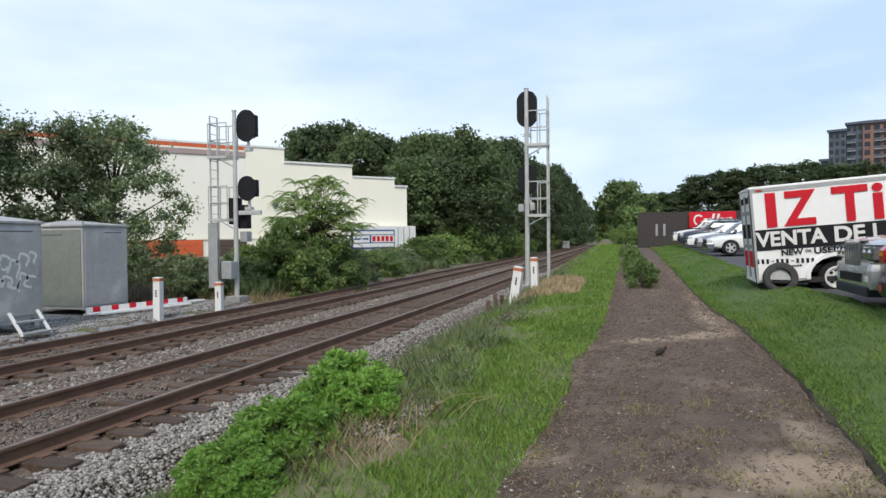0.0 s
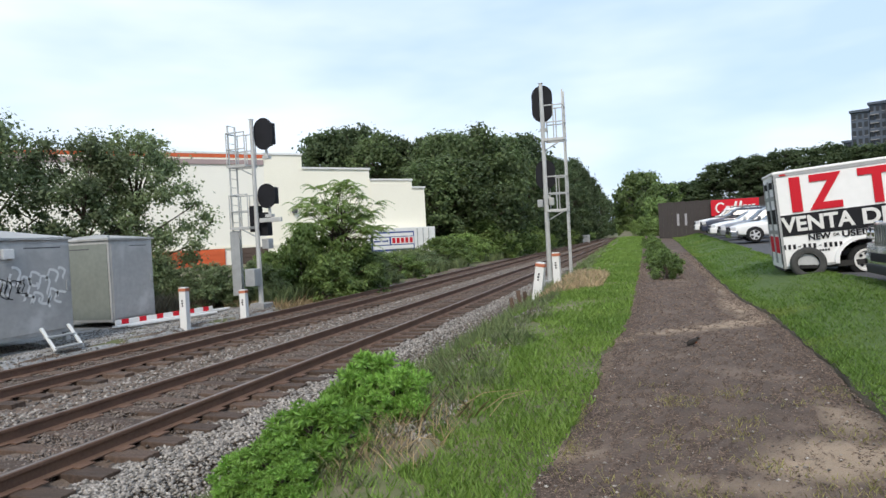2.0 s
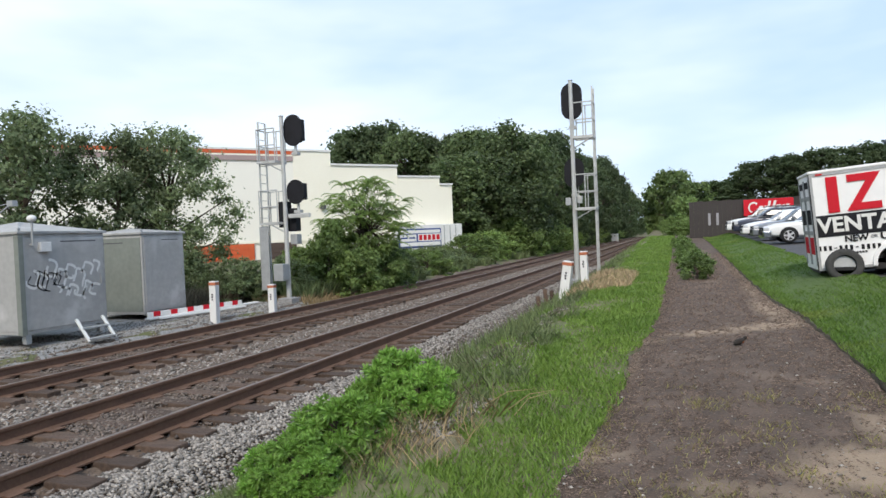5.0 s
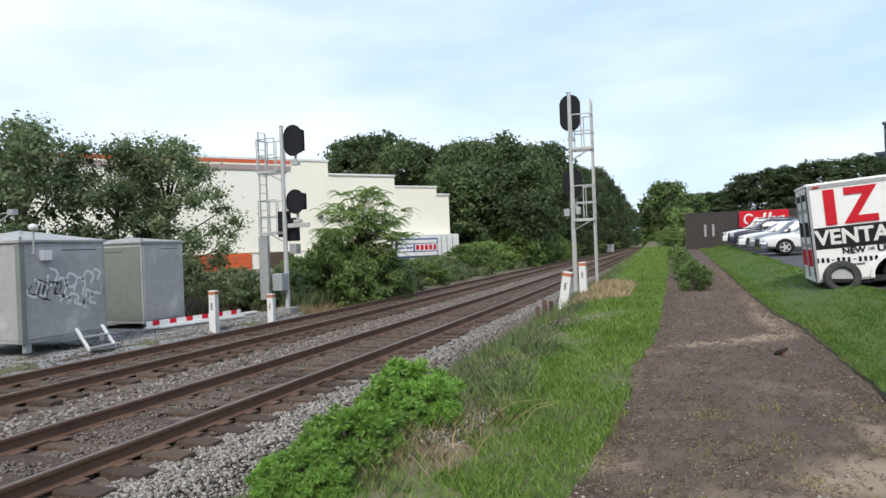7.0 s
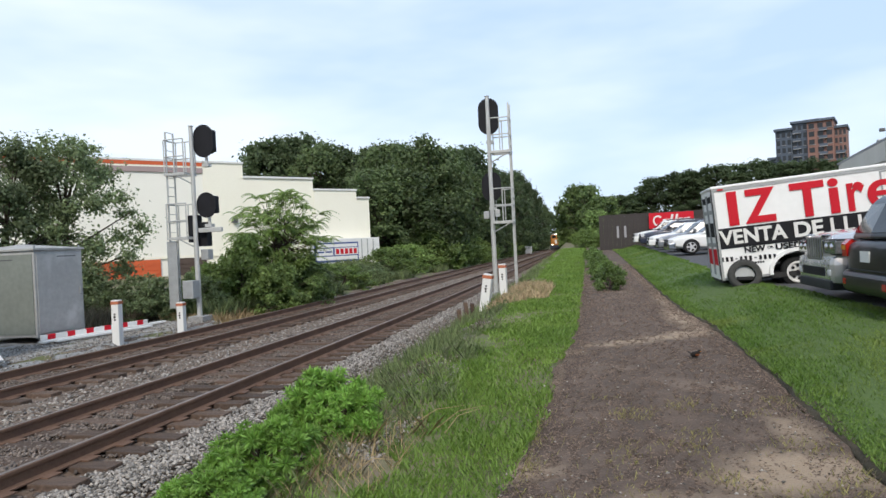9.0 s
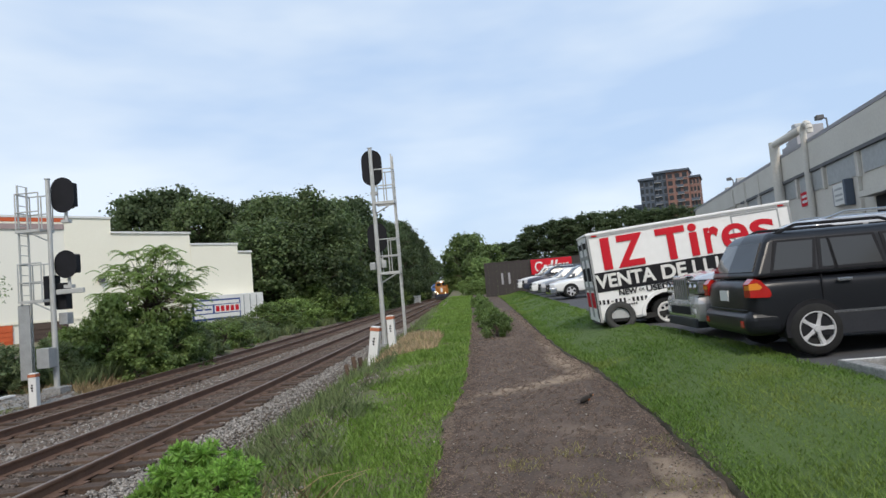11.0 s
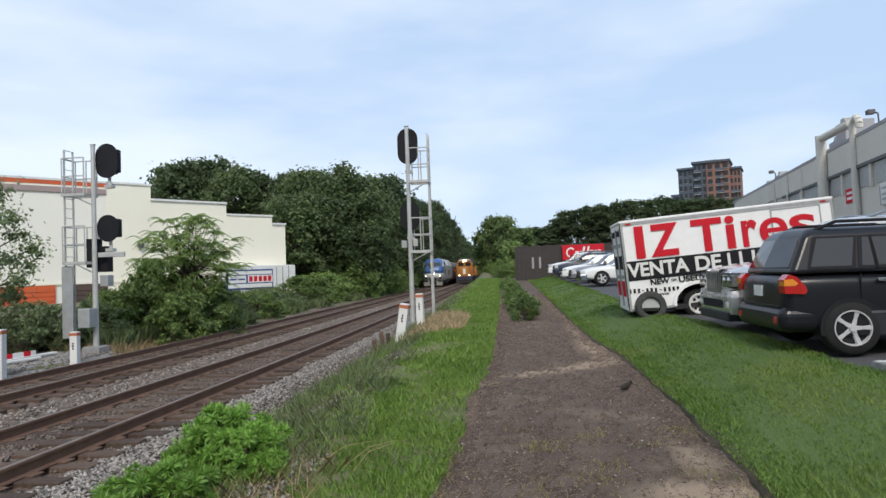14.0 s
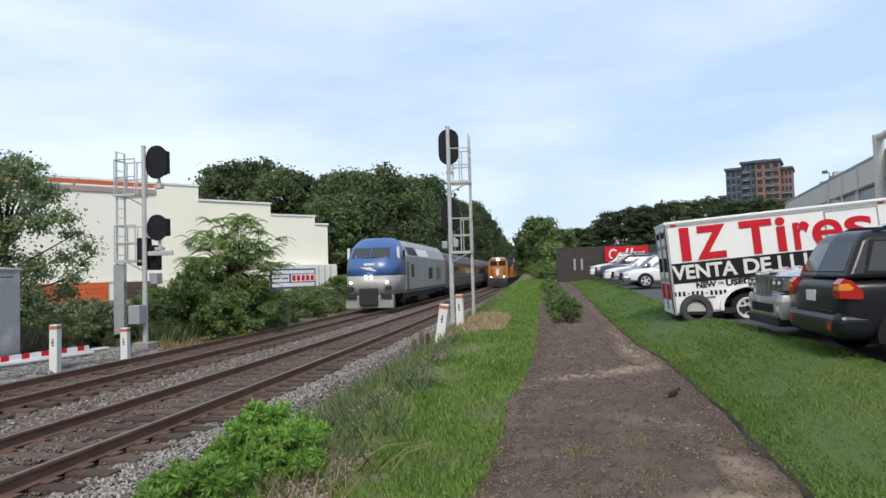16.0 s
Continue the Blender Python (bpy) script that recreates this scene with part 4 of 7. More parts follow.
# ---- steel cabinets ----
def cabinet(m, L, W, z0, z1, peak, mats, label, extras=False):
    """Shed-like steel case: local x runs along the track, y away from it."""
    t = thing("relay_cabinet", m, label, "cabinet", "relay cabinets")
    boxed("body", mats[0], t, 0, L, 0, W, z0, z1, bev=0.015)
    bm = B()
    e = 0.05
    v = [bm.verts.new(p) for p in ((-e, -e, z1), (L + e, -e, z1), (L + e, W + e, z1), (-e, W + e, z1), (-e, -e, z1 + 0.05), (L + e, -e, z1 + 0.05), (L + e, W + e, z1 + 0.05), (-e, W + e, z1 + 0.05), (L * 0.42, W * 0.45, peak), (L * 0.58, W * 0.55, peak))]
    for q in ((0, 3, 2, 1), (0, 1, 5, 4), (1, 2, 6, 5), (2, 3, 7, 6), (3, 0, 4, 7), (4, 5, 9, 8), (5, 6, 9), (6, 7, 8, 9), (7, 4, 8)):
        bm.faces.new([v[i] for i in q])
    part("roof", bm, mats[0], t)
    d = boxed("door", mats[0], t, 0.06, L - 0.06, -0.022, -0.002, z0 + 0.08, z1 - 0.1, bev=0.006)
    boxed("vent", "grill", d, L * 0.45, L - 0.25, -0.026, -0.0225, z1 - 0.19, z1 - 0.165)
    boxed("latch", "galv", d, L - 0.16, L - 0.1, -0.05, -0.0225, (z0 + z1) / 2 - 0.12, (z0 + z1) / 2 + 0.12, bev=0.01)
    s = boxed("end_panel", mats[1], t, -0.02, -0.002, 0.06, W - 0.06, z0 + 0.08, z1 - 0.1)
    boxed("end_vent", "grill", s, -0.024, -0.0205, W * 0.3, W * 0.7, z1 - 0.25, z1 - 0.22)
    for x in (0.08, L - 0.2):
        for y in (0.02, W - 0.14):
            boxed("foot", "galv", t, x, x + 0.12, y, y + 0.12, -0.32, z0 + 0.01)
    for x in (0.03, L - 0.09):
        boxed("lifting_eye", "galv", t, x, x + 0.05, 0.02, 0.05, z1 + 0.05, z1 + 0.12)
    return t


c1 = cabinet(pose(-12.97, 9.42, 0, 0, 0, 90), 2.12, 2.6, -0.12, 2.02, 2.33, ("cabinet", "cabinet"), "grey steel railway relay cabinet sprayed with white graffiti")
bm = B()
rod(bm, (0.25, -0.03, 1.78), (0.25, -0.1, 1.78), 0.025)
rod(bm, (0.25, -0.1, 1.77), (0.25, -0.1, 2.3), 0.022)
a_ = part("antenna_mast", bm, "galv", c1)
bm = B()
bmesh.ops.create_uvsphere(bm, u_segments=12, v_segments=8, radius=0.095, matrix=Matrix.Translation((0.25, -0.1, 2.34)) @ Matrix.Diagonal((1, 1, 0.8, 1)))
part("antenna_dome", bm, "white", a_, "white antenna dome", True)
boxed("lamp_box", "white", c1, 0.42, 0.68, -0.11, -0.024, 1.62, 1.84, bev=0.02, label="small pale lamp box")
boxed("corner_post", "cabinet_old", c1, -0.03, 0.08, -0.035, 0.1, -0.12, 2.0)


def scrawl(parent, seed, x0, x1, z0, z1, n, r, material, label):
    """Loose sprayed loops on the cabinet door."""
    g = random.Random(seed)
    for i in range(n):
        bm = B()
        cx, cz = x0 + (x1 - x0) * (i + 0.5) / n, g.uniform(z0, z1)
        a0, sweep, ra, rb = g.uniform(0, 6), g.uniform(3.2, 6.0), g.uniform(0.08, 0.15), g.uniform(0.12, 0.24)
        ring = []
        for k in range(17):
            a = a0 + sweep * k / 16
            px, pz = cx + ra * math.cos(a) + 0.03 * math.sin(3 * a), cz + rb * math.sin(a)
            ring.append([(px + (q * r) * math.cos(a), -0.0255, pz + q * r * math.sin(a)) for q in (-1, 1)])
        loft(bm, ring, closed=False, caps=False)
        part("graffiti_loop", bm, material, parent, label)


scrawl(c1, 3, 0.15, 1.95, 0.98, 1.25, 8, 0.03, "white", "white sprayed graffiti loops")
scrawl(c1, 8, 0.9, 1.9, 0.65, 0.80, 5, 0.03, "white", "white sprayed graffiti loops")
scrawl(c1, 9, 0.25, 0.95, 0.98, 1.06, 7, 0.012, "black", "thin dark sprayed scribble")
cabinet(pose(-14.34, 14.03, 0, 0, 0, 90), 1.62, 2.25, -0.28, 2.02, 2.22, ("cabinet", "cabinet_old"), "grey-green steel railway relay cabinet on gravel")

# folding step in front of the cabinet
t_ = thing("metal_step", pose(-12.25, 10.75, -0.40, 0, 0, 90), "pale aluminium folding step on gravel", "step")
for y in (-0.34, 0.34):
    bm = B()
    box(bm, -0.03, 0.03, -0.02, 0.02, 0, 0.62, m=pose(y, 0, 0, -38, 0, 0))
    part("side_bar", bm, "white", t_)
for q, z in ((0.0, 0.03), (0.2, 0.26)):
    boxed("tread", "galv", t_, -0.34, 0.34, q - 0.03, q + 0.14, z, z + 0.035, bev=0.006)

# boards stacked on the gravel
def board(x, y, z, L, W, H, turn, bands, label):
    t = thing("barrier_board", pose(x, y, z, 0, 0, turn), label, "board")
    boxed("plank", "white", t, 0, L, 0, W, 0, H, bev=0.01)
    for i in range(bands):
        q = L * (i + 0.3) / bands
        boxed("band", "red", t, q, q + L * 0.28 / bands * 1.4, -0.004, W + 0.004, 0.02, H + 0.004, label="red painted band")


board(-14.1, 13.9, -0.36, 3.4, 0.06, 0.15, 80, 6, "white barrier board with red bands against the cabinet")
board(-13.85, 13.7, -0.39, 4.3, 0.2, 0.05, 84, 0, "white-painted plank lying on gravel")
board(-13.6, 13.9, -0.39, 3.0, 0.16, 0.05, 79, 0, "white-painted plank lying on gravel")

# satellite dish at the edge of the yard
t_ = thing("satellite_dish", stand(-16.6, 11.0), "white satellite dish on a pole with feed arm", "dish")
bm = B()
rod(bm, (0, 0, -0.3), (0, 0, 2.9), 0.04)
part("pole", bm, "galv", t_)
bm = B()
loft(bm, [[(0.12 * k * k * 0.25, 0.14 * k * math.cos(a), 3.1 + 0.17 * k * math.sin(a)) for a in np.linspace(0, 6.283, 20, endpoint=False)] for k in (0.01, 1, 2, 3)])
part("dish_bowl", bm, "white", t_)
bm = B()
rod(bm, (0.1, 0, 2.7), (1.0, 0.2, 3.3), 0.02)
rod(bm, (0.2, 0, 3.2), (1.0, 0.2, 3.32), 0.012)
box(bm, 0.95, 1.15, 0.13, 0.27, 3.24, 3.38)
part("feed_arm", bm, "galv", t_)


# ---- right-hand side: fence, sign, works building, tower ----
t_ = tagged(new("board_fence"), "tall dark brown board fence at the end of the lot", "fence", kind="structure")
t_.matrix_basis = pose(0.45, 49.6, 0.9, 0, 0, -4)
bm = B()
box(bm, 0, 0.305, -0.03, 0.03, -0.3, 2.35, bev=0.006)
p0 = part("plank", bm, "brown_wall", t_)
for i in range(1, 30):
    o = new("plank", p0.data)
    o.parent, o.location = t_, (i * 0.31, 0.012 * (i % 2), 0.02 * ((i * 7) % 3))
for x in (1.25, 1.78):
    boxed("pale_mark", "tower_pale", t_, x, x + 0.16, -0.045, -0.033, 0.65, 1.5, label="faded pale paint mark")

t_ = thing("shop_sign", pose(3.97, 49.0, 2.08, 0, 0, -4), "red sign board with white script bar on posts", "sign")
boxed("panel", "red", t_, 0, 3.05, 0, 0.12, 0.0, 1.13, bev=0.02)
bm = B()
loft(bm, [[(0.62 + q * math.cos(a), -0.008, 0.56 + q * 1.15 * math.sin(a)) for q in (0.24, 0.34)] for a in np.linspace(0.7, 5.6, 22)], closed=False, caps=False)
part("script_shape", bm, "white", t_, "white curved shape")
for x, z0, z1, w in ((1.02, 0.30, 0.66, 0.13), (1.30, 0.30, 0.66, 0.07), (1.48, 0.30, 0.98, 0.08), (1.80, 0.12, 0.98, 0.08), (2.08, 0.34, 0.70, 0.13), (2.38, 0.34, 0.70, 0.07), (2.62, 0.34, 0.72, 0.10)):
    bm = B()
    v = [bm.verts.new((x + dx + 0.22 * (z - 0.3), -0.008, z)) for dx, z in ((-w, z0), (w, z0), (w, z1), (-w, z1))]
    bm.faces.new(v)
    part("script_shape", bm, "white", t_, "white slanted bar")
for x in (0.3, 2.5):
    boxed("sign_post", "galv", t_, x, x + 0.1, 0.13, 0.23, -1.6, 1.1)


def works():
    t = thing("works_building", pose(14.7, 23.1, 0, 0, 0, -99.4), "long beige concrete industrial building with pipes", "building")
    boxed("wall", "beige", t, -41, 40, 0, 24, -0.5, 7.0)
    boxed("coping", "tower_pale", t, -41.1, 40.1, -0.12, 0.3, 7.0, 7.16)
    boxed("upper_panel", "beige", t, -39.5, 40, -0.10, -0.004, 5.75, 6.99)
    boxed("ledge", "grill", t, -22, 40, -0.16, -0.004, 5.60, 5.745)
    x = -21.0
    while x < 38:
        boxed("window_panel", "galv", t, x, x + 3.2, -0.05, -0.004, 4.7, 5.595, label="grey window panel")
        boxed("pier", "beige", t, x + 3.25, x + 3.45, -0.14, -0.004, 4.6, 5.595)
        x += 3.7
    for x, r, h in ((-12.5, 0.27, 7.95), (-8.2, 0.15, 7.5), (-17.2, 0.08, 6.9), (-20.5, 0.1, 6.9), (-24, 0.09, 6.9)):
        bm = B()
        rod(bm, (x, -r - 0.03, 0), (x, -r - 0.03, h), r, 12)
        part("duct_pipe", bm, "beige", t)
    bm = B()
    rod(bm, (-12.55, -0.3, 7.80), (-8.3, -0.2, 7.72), 0.20, 12)
    part("duct_pipe", bm, "beige", t)
    bm = B()
    pts = [(-8.2, -0.18, 6.6)] + [(-8.2 + 0.45 - 0.45 * math.cos(a), -0.18, 7.45 + 0.42 * math.sin(a)) for a in np.linspace(0, 3.4, 9)]
    for a, b in zip(pts, pts[1:]):
        rod(bm, a, b, 0.15, 10)
    part("gooseneck_vent", bm, "beige", t)
    for a, b, y0, y1, z1 in ((-17.5, -15.6, 1.5, 3.2, 8.3), (-15.2, -13.6, 1.2, 2.6, 8.9), (-19.5, -18.0, 1.4, 2.4, 7.9), (-29, -27.5, 1, 2.5, 7.9), (-33, -31.8, 1, 2.5, 7.7)):
        c = boxed("roof_unit", "tower_pale", t, a, b, y0, y1, 6.9, z1, bev=0.05)
        boxed("fan_cowl", "galv", c, a + 0.2, a + 0.8, y0 + 0.2, y0 + 0.8, z1, z1 + 0.3, bev=0.04)
    for x in (-5.9, -24.5, 8):
        bm = B()
        rod(bm, (x, 0.1, 7.1), (x - 0.08, 0.1, 7.65), 0.035)
        rod(bm, (x - 0.08, 0.1, 7.65), (x - 0.2, -0.05, 7.74), 0.035)
        box(bm, x - 0.48, x - 0.15, -0.25, 0.05, 7.66, 7.86, bev=0.03)
        part("floodlight", bm, "grill", t)
    s = boxed("red_notice", "red", t, -9.93, -8.85, -0.08, -0.004, 4.15, 4.82, label="red notice with white bars")
    for z in (4.55, 4.3):
        boxed("lettering_bar", "white", s, -9.75, -9.05, -0.09, -0.081, z, z + 0.12)
    s = boxed("lit_sign", "white", t, -5.05, -3.92, -0.30, -0.004, 3.68, 4.56, bev=0.02, label="white box sign with a dark green end")
    boxed("sign_frame", "tower_dark", s, -3.90, -3.68, -0.34, -0.004, 3.60, 4.66, bev=0.02)
    boxed("sign_frame", "tower_pale", s, -5.55, -5.07, -0.16, -0.004, 3.7, 4.5)
    for z in (4.3, 4.05, 3.85):
        boxed("lettering_bar", "galv", s, -4.9, -4.1, -0.31, -0.302, z, z + 0.09)
    boxed("doorway", "black", t, -1.8, 2.2, -0.03, -0.003, 0.3, 3.7)
    boxed("door_hood", "beige", t, -2.1, 2.5, -0.5, -0.003, 3.72, 3.95)
    for x in (-3.0, 3.2, 9):
        boxed("downpipe", "beige", t, x, x + 0.12, -0.14, -0.003, 0.2, 5.6)
    bm = B()
    prism(bm, [(-41.2, 0.0), (-58, 0.0), (-58, 3.2), (-41.2, 6.6)], 16, Matrix.Translation((0, 0.5, 0)))
    part("end_wing", bm, "beige", t)
    return t


works()


def tower():
    x, y = at(16.85, 300)
    t = thing("apartment_tower", pose(x, y, -1.4, 0, 0, -22), "tall dark and red brick apartment tower with balconies", "building")
    blocks = ((-12.5, -6.5, "tower_dark", 43.2, 0), (-6.5, -1.0, "tower_dark", 45.6, 1.2), (-1.0, 8.2, "brick", 45.4, 0.4), (8.2, 12.4, "brick", 42.0, 2.2), (-15.5, -12.5, "tower_dark", 32.0, 1.5))
    for a, b, c, h, y0 in blocks:
        w = boxed("wall", c, t, a, b, y0, 16, 0, h)
        boxed("roof_slab", "tower_dark", t, a - 0.5, b + 0.5, y0 - 0.9, 16.5, h, h + 0.9)
        n = 1 if b - a < 4 else 3
        for f in range(12):
            z = h - 3.2 * (f + 1)
            if z < 14:
                break
            for i in range(n):
                q = a + (b - a) * (i + 0.18) / n
                p = boxed("window", "glass", w, q, q + (b - a) / n * 0.62, y0 - 0.12, y0 - 0.01, z + 0.5, z + 2.5)
                if (i + f) % 2 == 0:
                    boxed("sill", "tower_pale", p, q - 0.1, q + (b - a) / n * 0.72, y0 - 0.35, y0 - 0.125, z + 0.3, z + 0.48)
    for f in range(11):
        z = 44.6 - 3.2 * (f + 1)
        for a, b, y0 in ((-6.2, -3.4, 1.1), (3.2, 6.0, 0.3), (8.6, 11.8, 2.1)):
            if (a < 8) or z < 35:
                bal = boxed("balcony", "tower_pale", t, a, b, y0 - 1.5, y0 - 0.02, z, z + 0.25)
                boxed("railing", "tower_dark", bal, a, b, y0 - 1.52, y0 - 1.45, z + 0.26, z + 1.2)
    boxed("plant_room", "tower_dark", t, -3, 3, 6, 12, 45.0, 47.4)
    return t


tower()

# far utility pole before the wood, and a pale shed far along the line
bm = B()
rod(bm, (0, 0, -0.5), (0, 0, 6.5), 0.13, 8, 0.09)
rod(bm, (0, 0, 6.5), (0.12, 0, 9.6), 0.09, 6, 0.03)
o = part("dead_tree", bm, "pale_wood")
o.matrix_basis = stand(*at(-11.15, 82))
tagged(o, "pale dead bare tree before the dark wood", "tree")
t_ = thing("trackside_case", stand(*at(-5.6, 140), 0, 0.0), "small white trackside equipment case", "cabinet")
boxed("body", "white", t_, -0.7, 0.7, -0.5, 0.5, 0, 1.7, bev=0.04)
boxed("roof", "white", t_, -0.8, 0.8, -0.6, 0.6, 1.7, 1.85, bev=0.04)


# ---- vehicles ----
def lathe(bm, profile, seg=24, m=None):
    """Turns (radius, y) pairs about the y axis."""
    rings = [[(r * math.cos(a), y, r * math.sin(a)) for a in np.linspace(0, 2 * math.pi, seg, endpoint=False)] for r, y in profile]
    vs = loft(bm, rings, caps=False)
    if m is not None:
        bmesh.ops.transform(bm, matrix=m, verts=[v for q in vs for v in q])


def wheel(t, x, y, r, w, spokes, rim_mat="rim", name="wheel"):
    """Tyre with a dished rim and spokes; its outer face looks along the sign of y."""
    s = 1 if y > 0 else -1
    bm = B()
    lathe(bm, [(r * 0.62, -w / 2), (r * 0.9, -w / 2), (r * 0.985, -w * 0.36), (r, -w * 0.2), (r, w * 0.2), (r * 0.985, w * 0.36), (r * 0.9, w / 2), (r * 0.62, w / 2)], 28, Matrix.Translation((x, y, r)))
    tyre = part(name, bm, "tire", t, smooth=True)
    bm = B()
    o = y + s * w * 0.5
    lathe(bm, [(r * 0.65, o - s * 0.02), (r * 0.65, o + s * 0.012), (r * 0.61, o + s * 0.012), (r * 0.58, o - s * 0.05), (0.0001, o - s * 0.07)], 28, Matrix.Translation((x, 0, r)))
    if spokes:
        for i in range(spokes):
            a = 2 * math.pi * i / spokes + 0.3
            vs = loft(bm, [[(-w_, y_, z_), (w_, y_, z_), (w_ * 0.6, y_ - 0.022, z_), (-w_ * 0.6, y_ - 0.022, z_)] for w_, y_, z_ in ((0.045, 0.012, 0.03), (0.032, 0.016, r * 0.35), (0.040, 0.008, r * 0.61))])
            bmesh.ops.transform(bm, matrix=Matrix.Translation((x, o - s * 0.014, r)) @ Matrix.Rotation(a, 4, "Y"), verts=[v for q in vs for v in q])
        bmesh.ops.create_cone(bm, cap_ends=True, segments=14, radius1=r * 0.16, radius2=r * 0.13, depth=0.05, matrix=pose(x, o - s * 0.012, r, 90))
    part("rim", bm, rim_mat, tyre)
    # dark disc behind the spokes, coloured as the shade inside the rim
    if spokes:
        bm = B()
        lathe(bm, [(r * 0.585, o - s * 0.045), (0.001, o - s * 0.045)], 20, Matrix.Translation((x, 0, r)))
        part("brake_shade", bm, "tire", tyre)


def panel(bm, pts, push):
    """A thin pane through four or more points, pushed out along its normal."""
    p = [Vector(q) for q in pts]
    n = (p[1] - p[0]).cross(p[2] - p[0]).normalized() * push
    a, b = [bm.verts.new(q + n) for q in p], [bm.verts.new(q - n * 0.5) for q in p]
    k = len(p)
    bm.faces.new(a), bm.faces.new(b[::-1])
    for i in range(k):
        bm.faces.new((a[i], b[i], b[(i + 1) % k], a[(i + 1) % k]))


def car(m, label, paint, s, category="car", group=""):
    """A car with local x forward from its rear bumper, y to its left. s holds its measures."""
    L, W, H, r = s["L"], s["W"], s["H"], s["r"]
    h = W / 2
    t = thing(s.get("name", "car"), m, label, category, group)
    clear = s["clear"]
    # lower body: stations of x, half width, top height
    rings = []
    for x, k, z0, zt in s["body"]:
        q = h * k
        rings.append([(x, -q * 0.94, z0), (x, -q, z0 + 0.12), (x, -q, zt * 0.55 + z0 * 0.45), (x, -q * 0.985, zt - 0.10), (x, -q * 0.93, zt - 0.015), (x, -q * 0.45, zt + s["crown"]), (x, q * 0.45, zt + s["crown"]), (x, q * 0.93, zt - 0.015), (x, q * 0.985, zt - 0.10), (x, q, zt * 0.55 + z0 * 0.45), (x, q, z0 + 0.12), (x, q * 0.94, z0)])
    bm = B()
    loft(bm, rings)
    body = part("body", bm, paint, t, smooth=True)
    sub = body.modifiers.new("round", "SUBSURF")
    sub.levels = sub.render_levels = 2
    # cabin: base and roof outlines
    b0, b1, r0, r1 = s["cabin"]
    zb = s["belt"]
    in_ = s["tumble"]
    hb, hr = h * 0.95, h * 0.95 - in_
    bm = B()
    rr = 0.10
    rings = [[(b0, -hb, zb - 0.05), (b1, -hb, zb - 0.05), (b1 + 0.12, 0, zb - 0.05), (b1, hb, zb - 0.05), (b0, hb, zb - 0.05), (b0 - 0.06, 0, zb - 0.05)],
             [(r0 - 0.04, -hr - 0.02, H - rr), (r1 + 0.06, -hr - 0.02, H - rr), (r1 + 0.14, 0, H - rr + 0.01), (r1 + 0.06, hr + 0.02, H - rr), (r0 - 0.04, hr + 0.02, H - rr), (r0 - 0.09, 0, H - rr + 0.01)],
             [(r0 + 0.06, -hr + 0.10, H - 0.02), (r1 - 0.10, -hr + 0.10, H - 0.02), (r1 - 0.02, 0, H), (r1 - 0.10, hr - 0.10, H - 0.02), (r0 + 0.06, hr - 0.10, H - 0.02), (r0 + 0.02, 0, H)]]
    loft(bm, rings)
    cab = part("cabin", bm, paint, t)
    bv = cab.modifiers.new("edge", "BEVEL")
    bv.width, bv.segments, bv.limit_method, bv.angle_limit = 0.06, 4, "ANGLE", radians(20)
    zr = H - rr

    def side(x, z, sgn):
        f = (z - (zb - 0.05)) / (zr - zb + 0.05)
        return (x, sgn * (hb + (hr + 0.02 - hb) * f), z)

    def slant(f, front):
        return (b1 + (r1 + 0.06 - b1) * f) if front else (b0 + (r0 - 0.04 - b0) * f)

    for sgn in (-1, 1):
        for i, (xa, xb, lean_a, lean_b) in enumerate(s["windows"]):
            z0, z1 = zb + 0.035, zr - 0.075
            q = [side(xa, z0, sgn), side(xb, z0, sgn), side(xb + lean_b, z1, sgn), side(xa + lean_a, z1, sgn)]
            if s.get("framed"):
                e = 0.045
                f = [side(xa - e, z0 - e * 0.8, sgn), side(xb + e, z0 - e * 0.8, sgn), side(xb + lean_b + e, z1 + e * 0.7, sgn), side(xa + lean_a - e, z1 + e * 0.7, sgn)]
                bm = B()
                panel(bm, f if sgn < 0 else f[::-1], 0.008)
                part("window_frame", bm, "black", cab)
            bm = B()
            panel(bm, q if sgn < 0 else q[::-1], 0.014)
            part("side_window", bm, "tint" if s.get("framed") else "glass", cab)
        bm = B()
        box(bm, s["mirror"] - 0.07, s["mirror"] + 0.07, sgn * (h + 0.02) - 0.02 if sgn > 0 else -(h + 0.2), (h + 0.2) if sgn > 0 else -(h + 0.0), zb + 0.0, zb + 0.17, bev=0.03)
        part("door_mirror", bm, paint, t)
        for x in s["handles"]:
            boxed("door_handle", s.get("handle_mat", "chrome"), body, x, x + 0.19, sgn * (h - 0.005) if sgn > 0 else -(h + 0.035), h + 0.035 if sgn > 0 else -(h - 0.005), zb - 0.17, zb - 0.125, bev=0.01)
        for x in s["seams"]:
            boxed("door_seam", "black", body, x, x + 0.012, sgn * (h - 0.02) if sgn > 0 else -(h + 0.003), h + 0.003 if sgn > 0 else -(h - 0.02), clear + 0.2, zb - 0.06)
        if s.get("cladding"):
            boxed("sill_cladding", s["cladding"], body, r * 2.9, L - r * 2.9, sgn * (h - 0.03) if sgn > 0 else -(h + 0.018), h + 0.018 if sgn > 0 else -(h - 0.03), clear + 0.02, clear + 0.30, bev=0.015)
            boxed("rub_strip", "chrome", body, r * 2.9, L - r * 2.9, h - 0.01 if sgn > 0 else -(h + 0.024), h + 0.024 if sgn > 0 else -(h - 0.01), clear + 0.30, clear + 0.335)
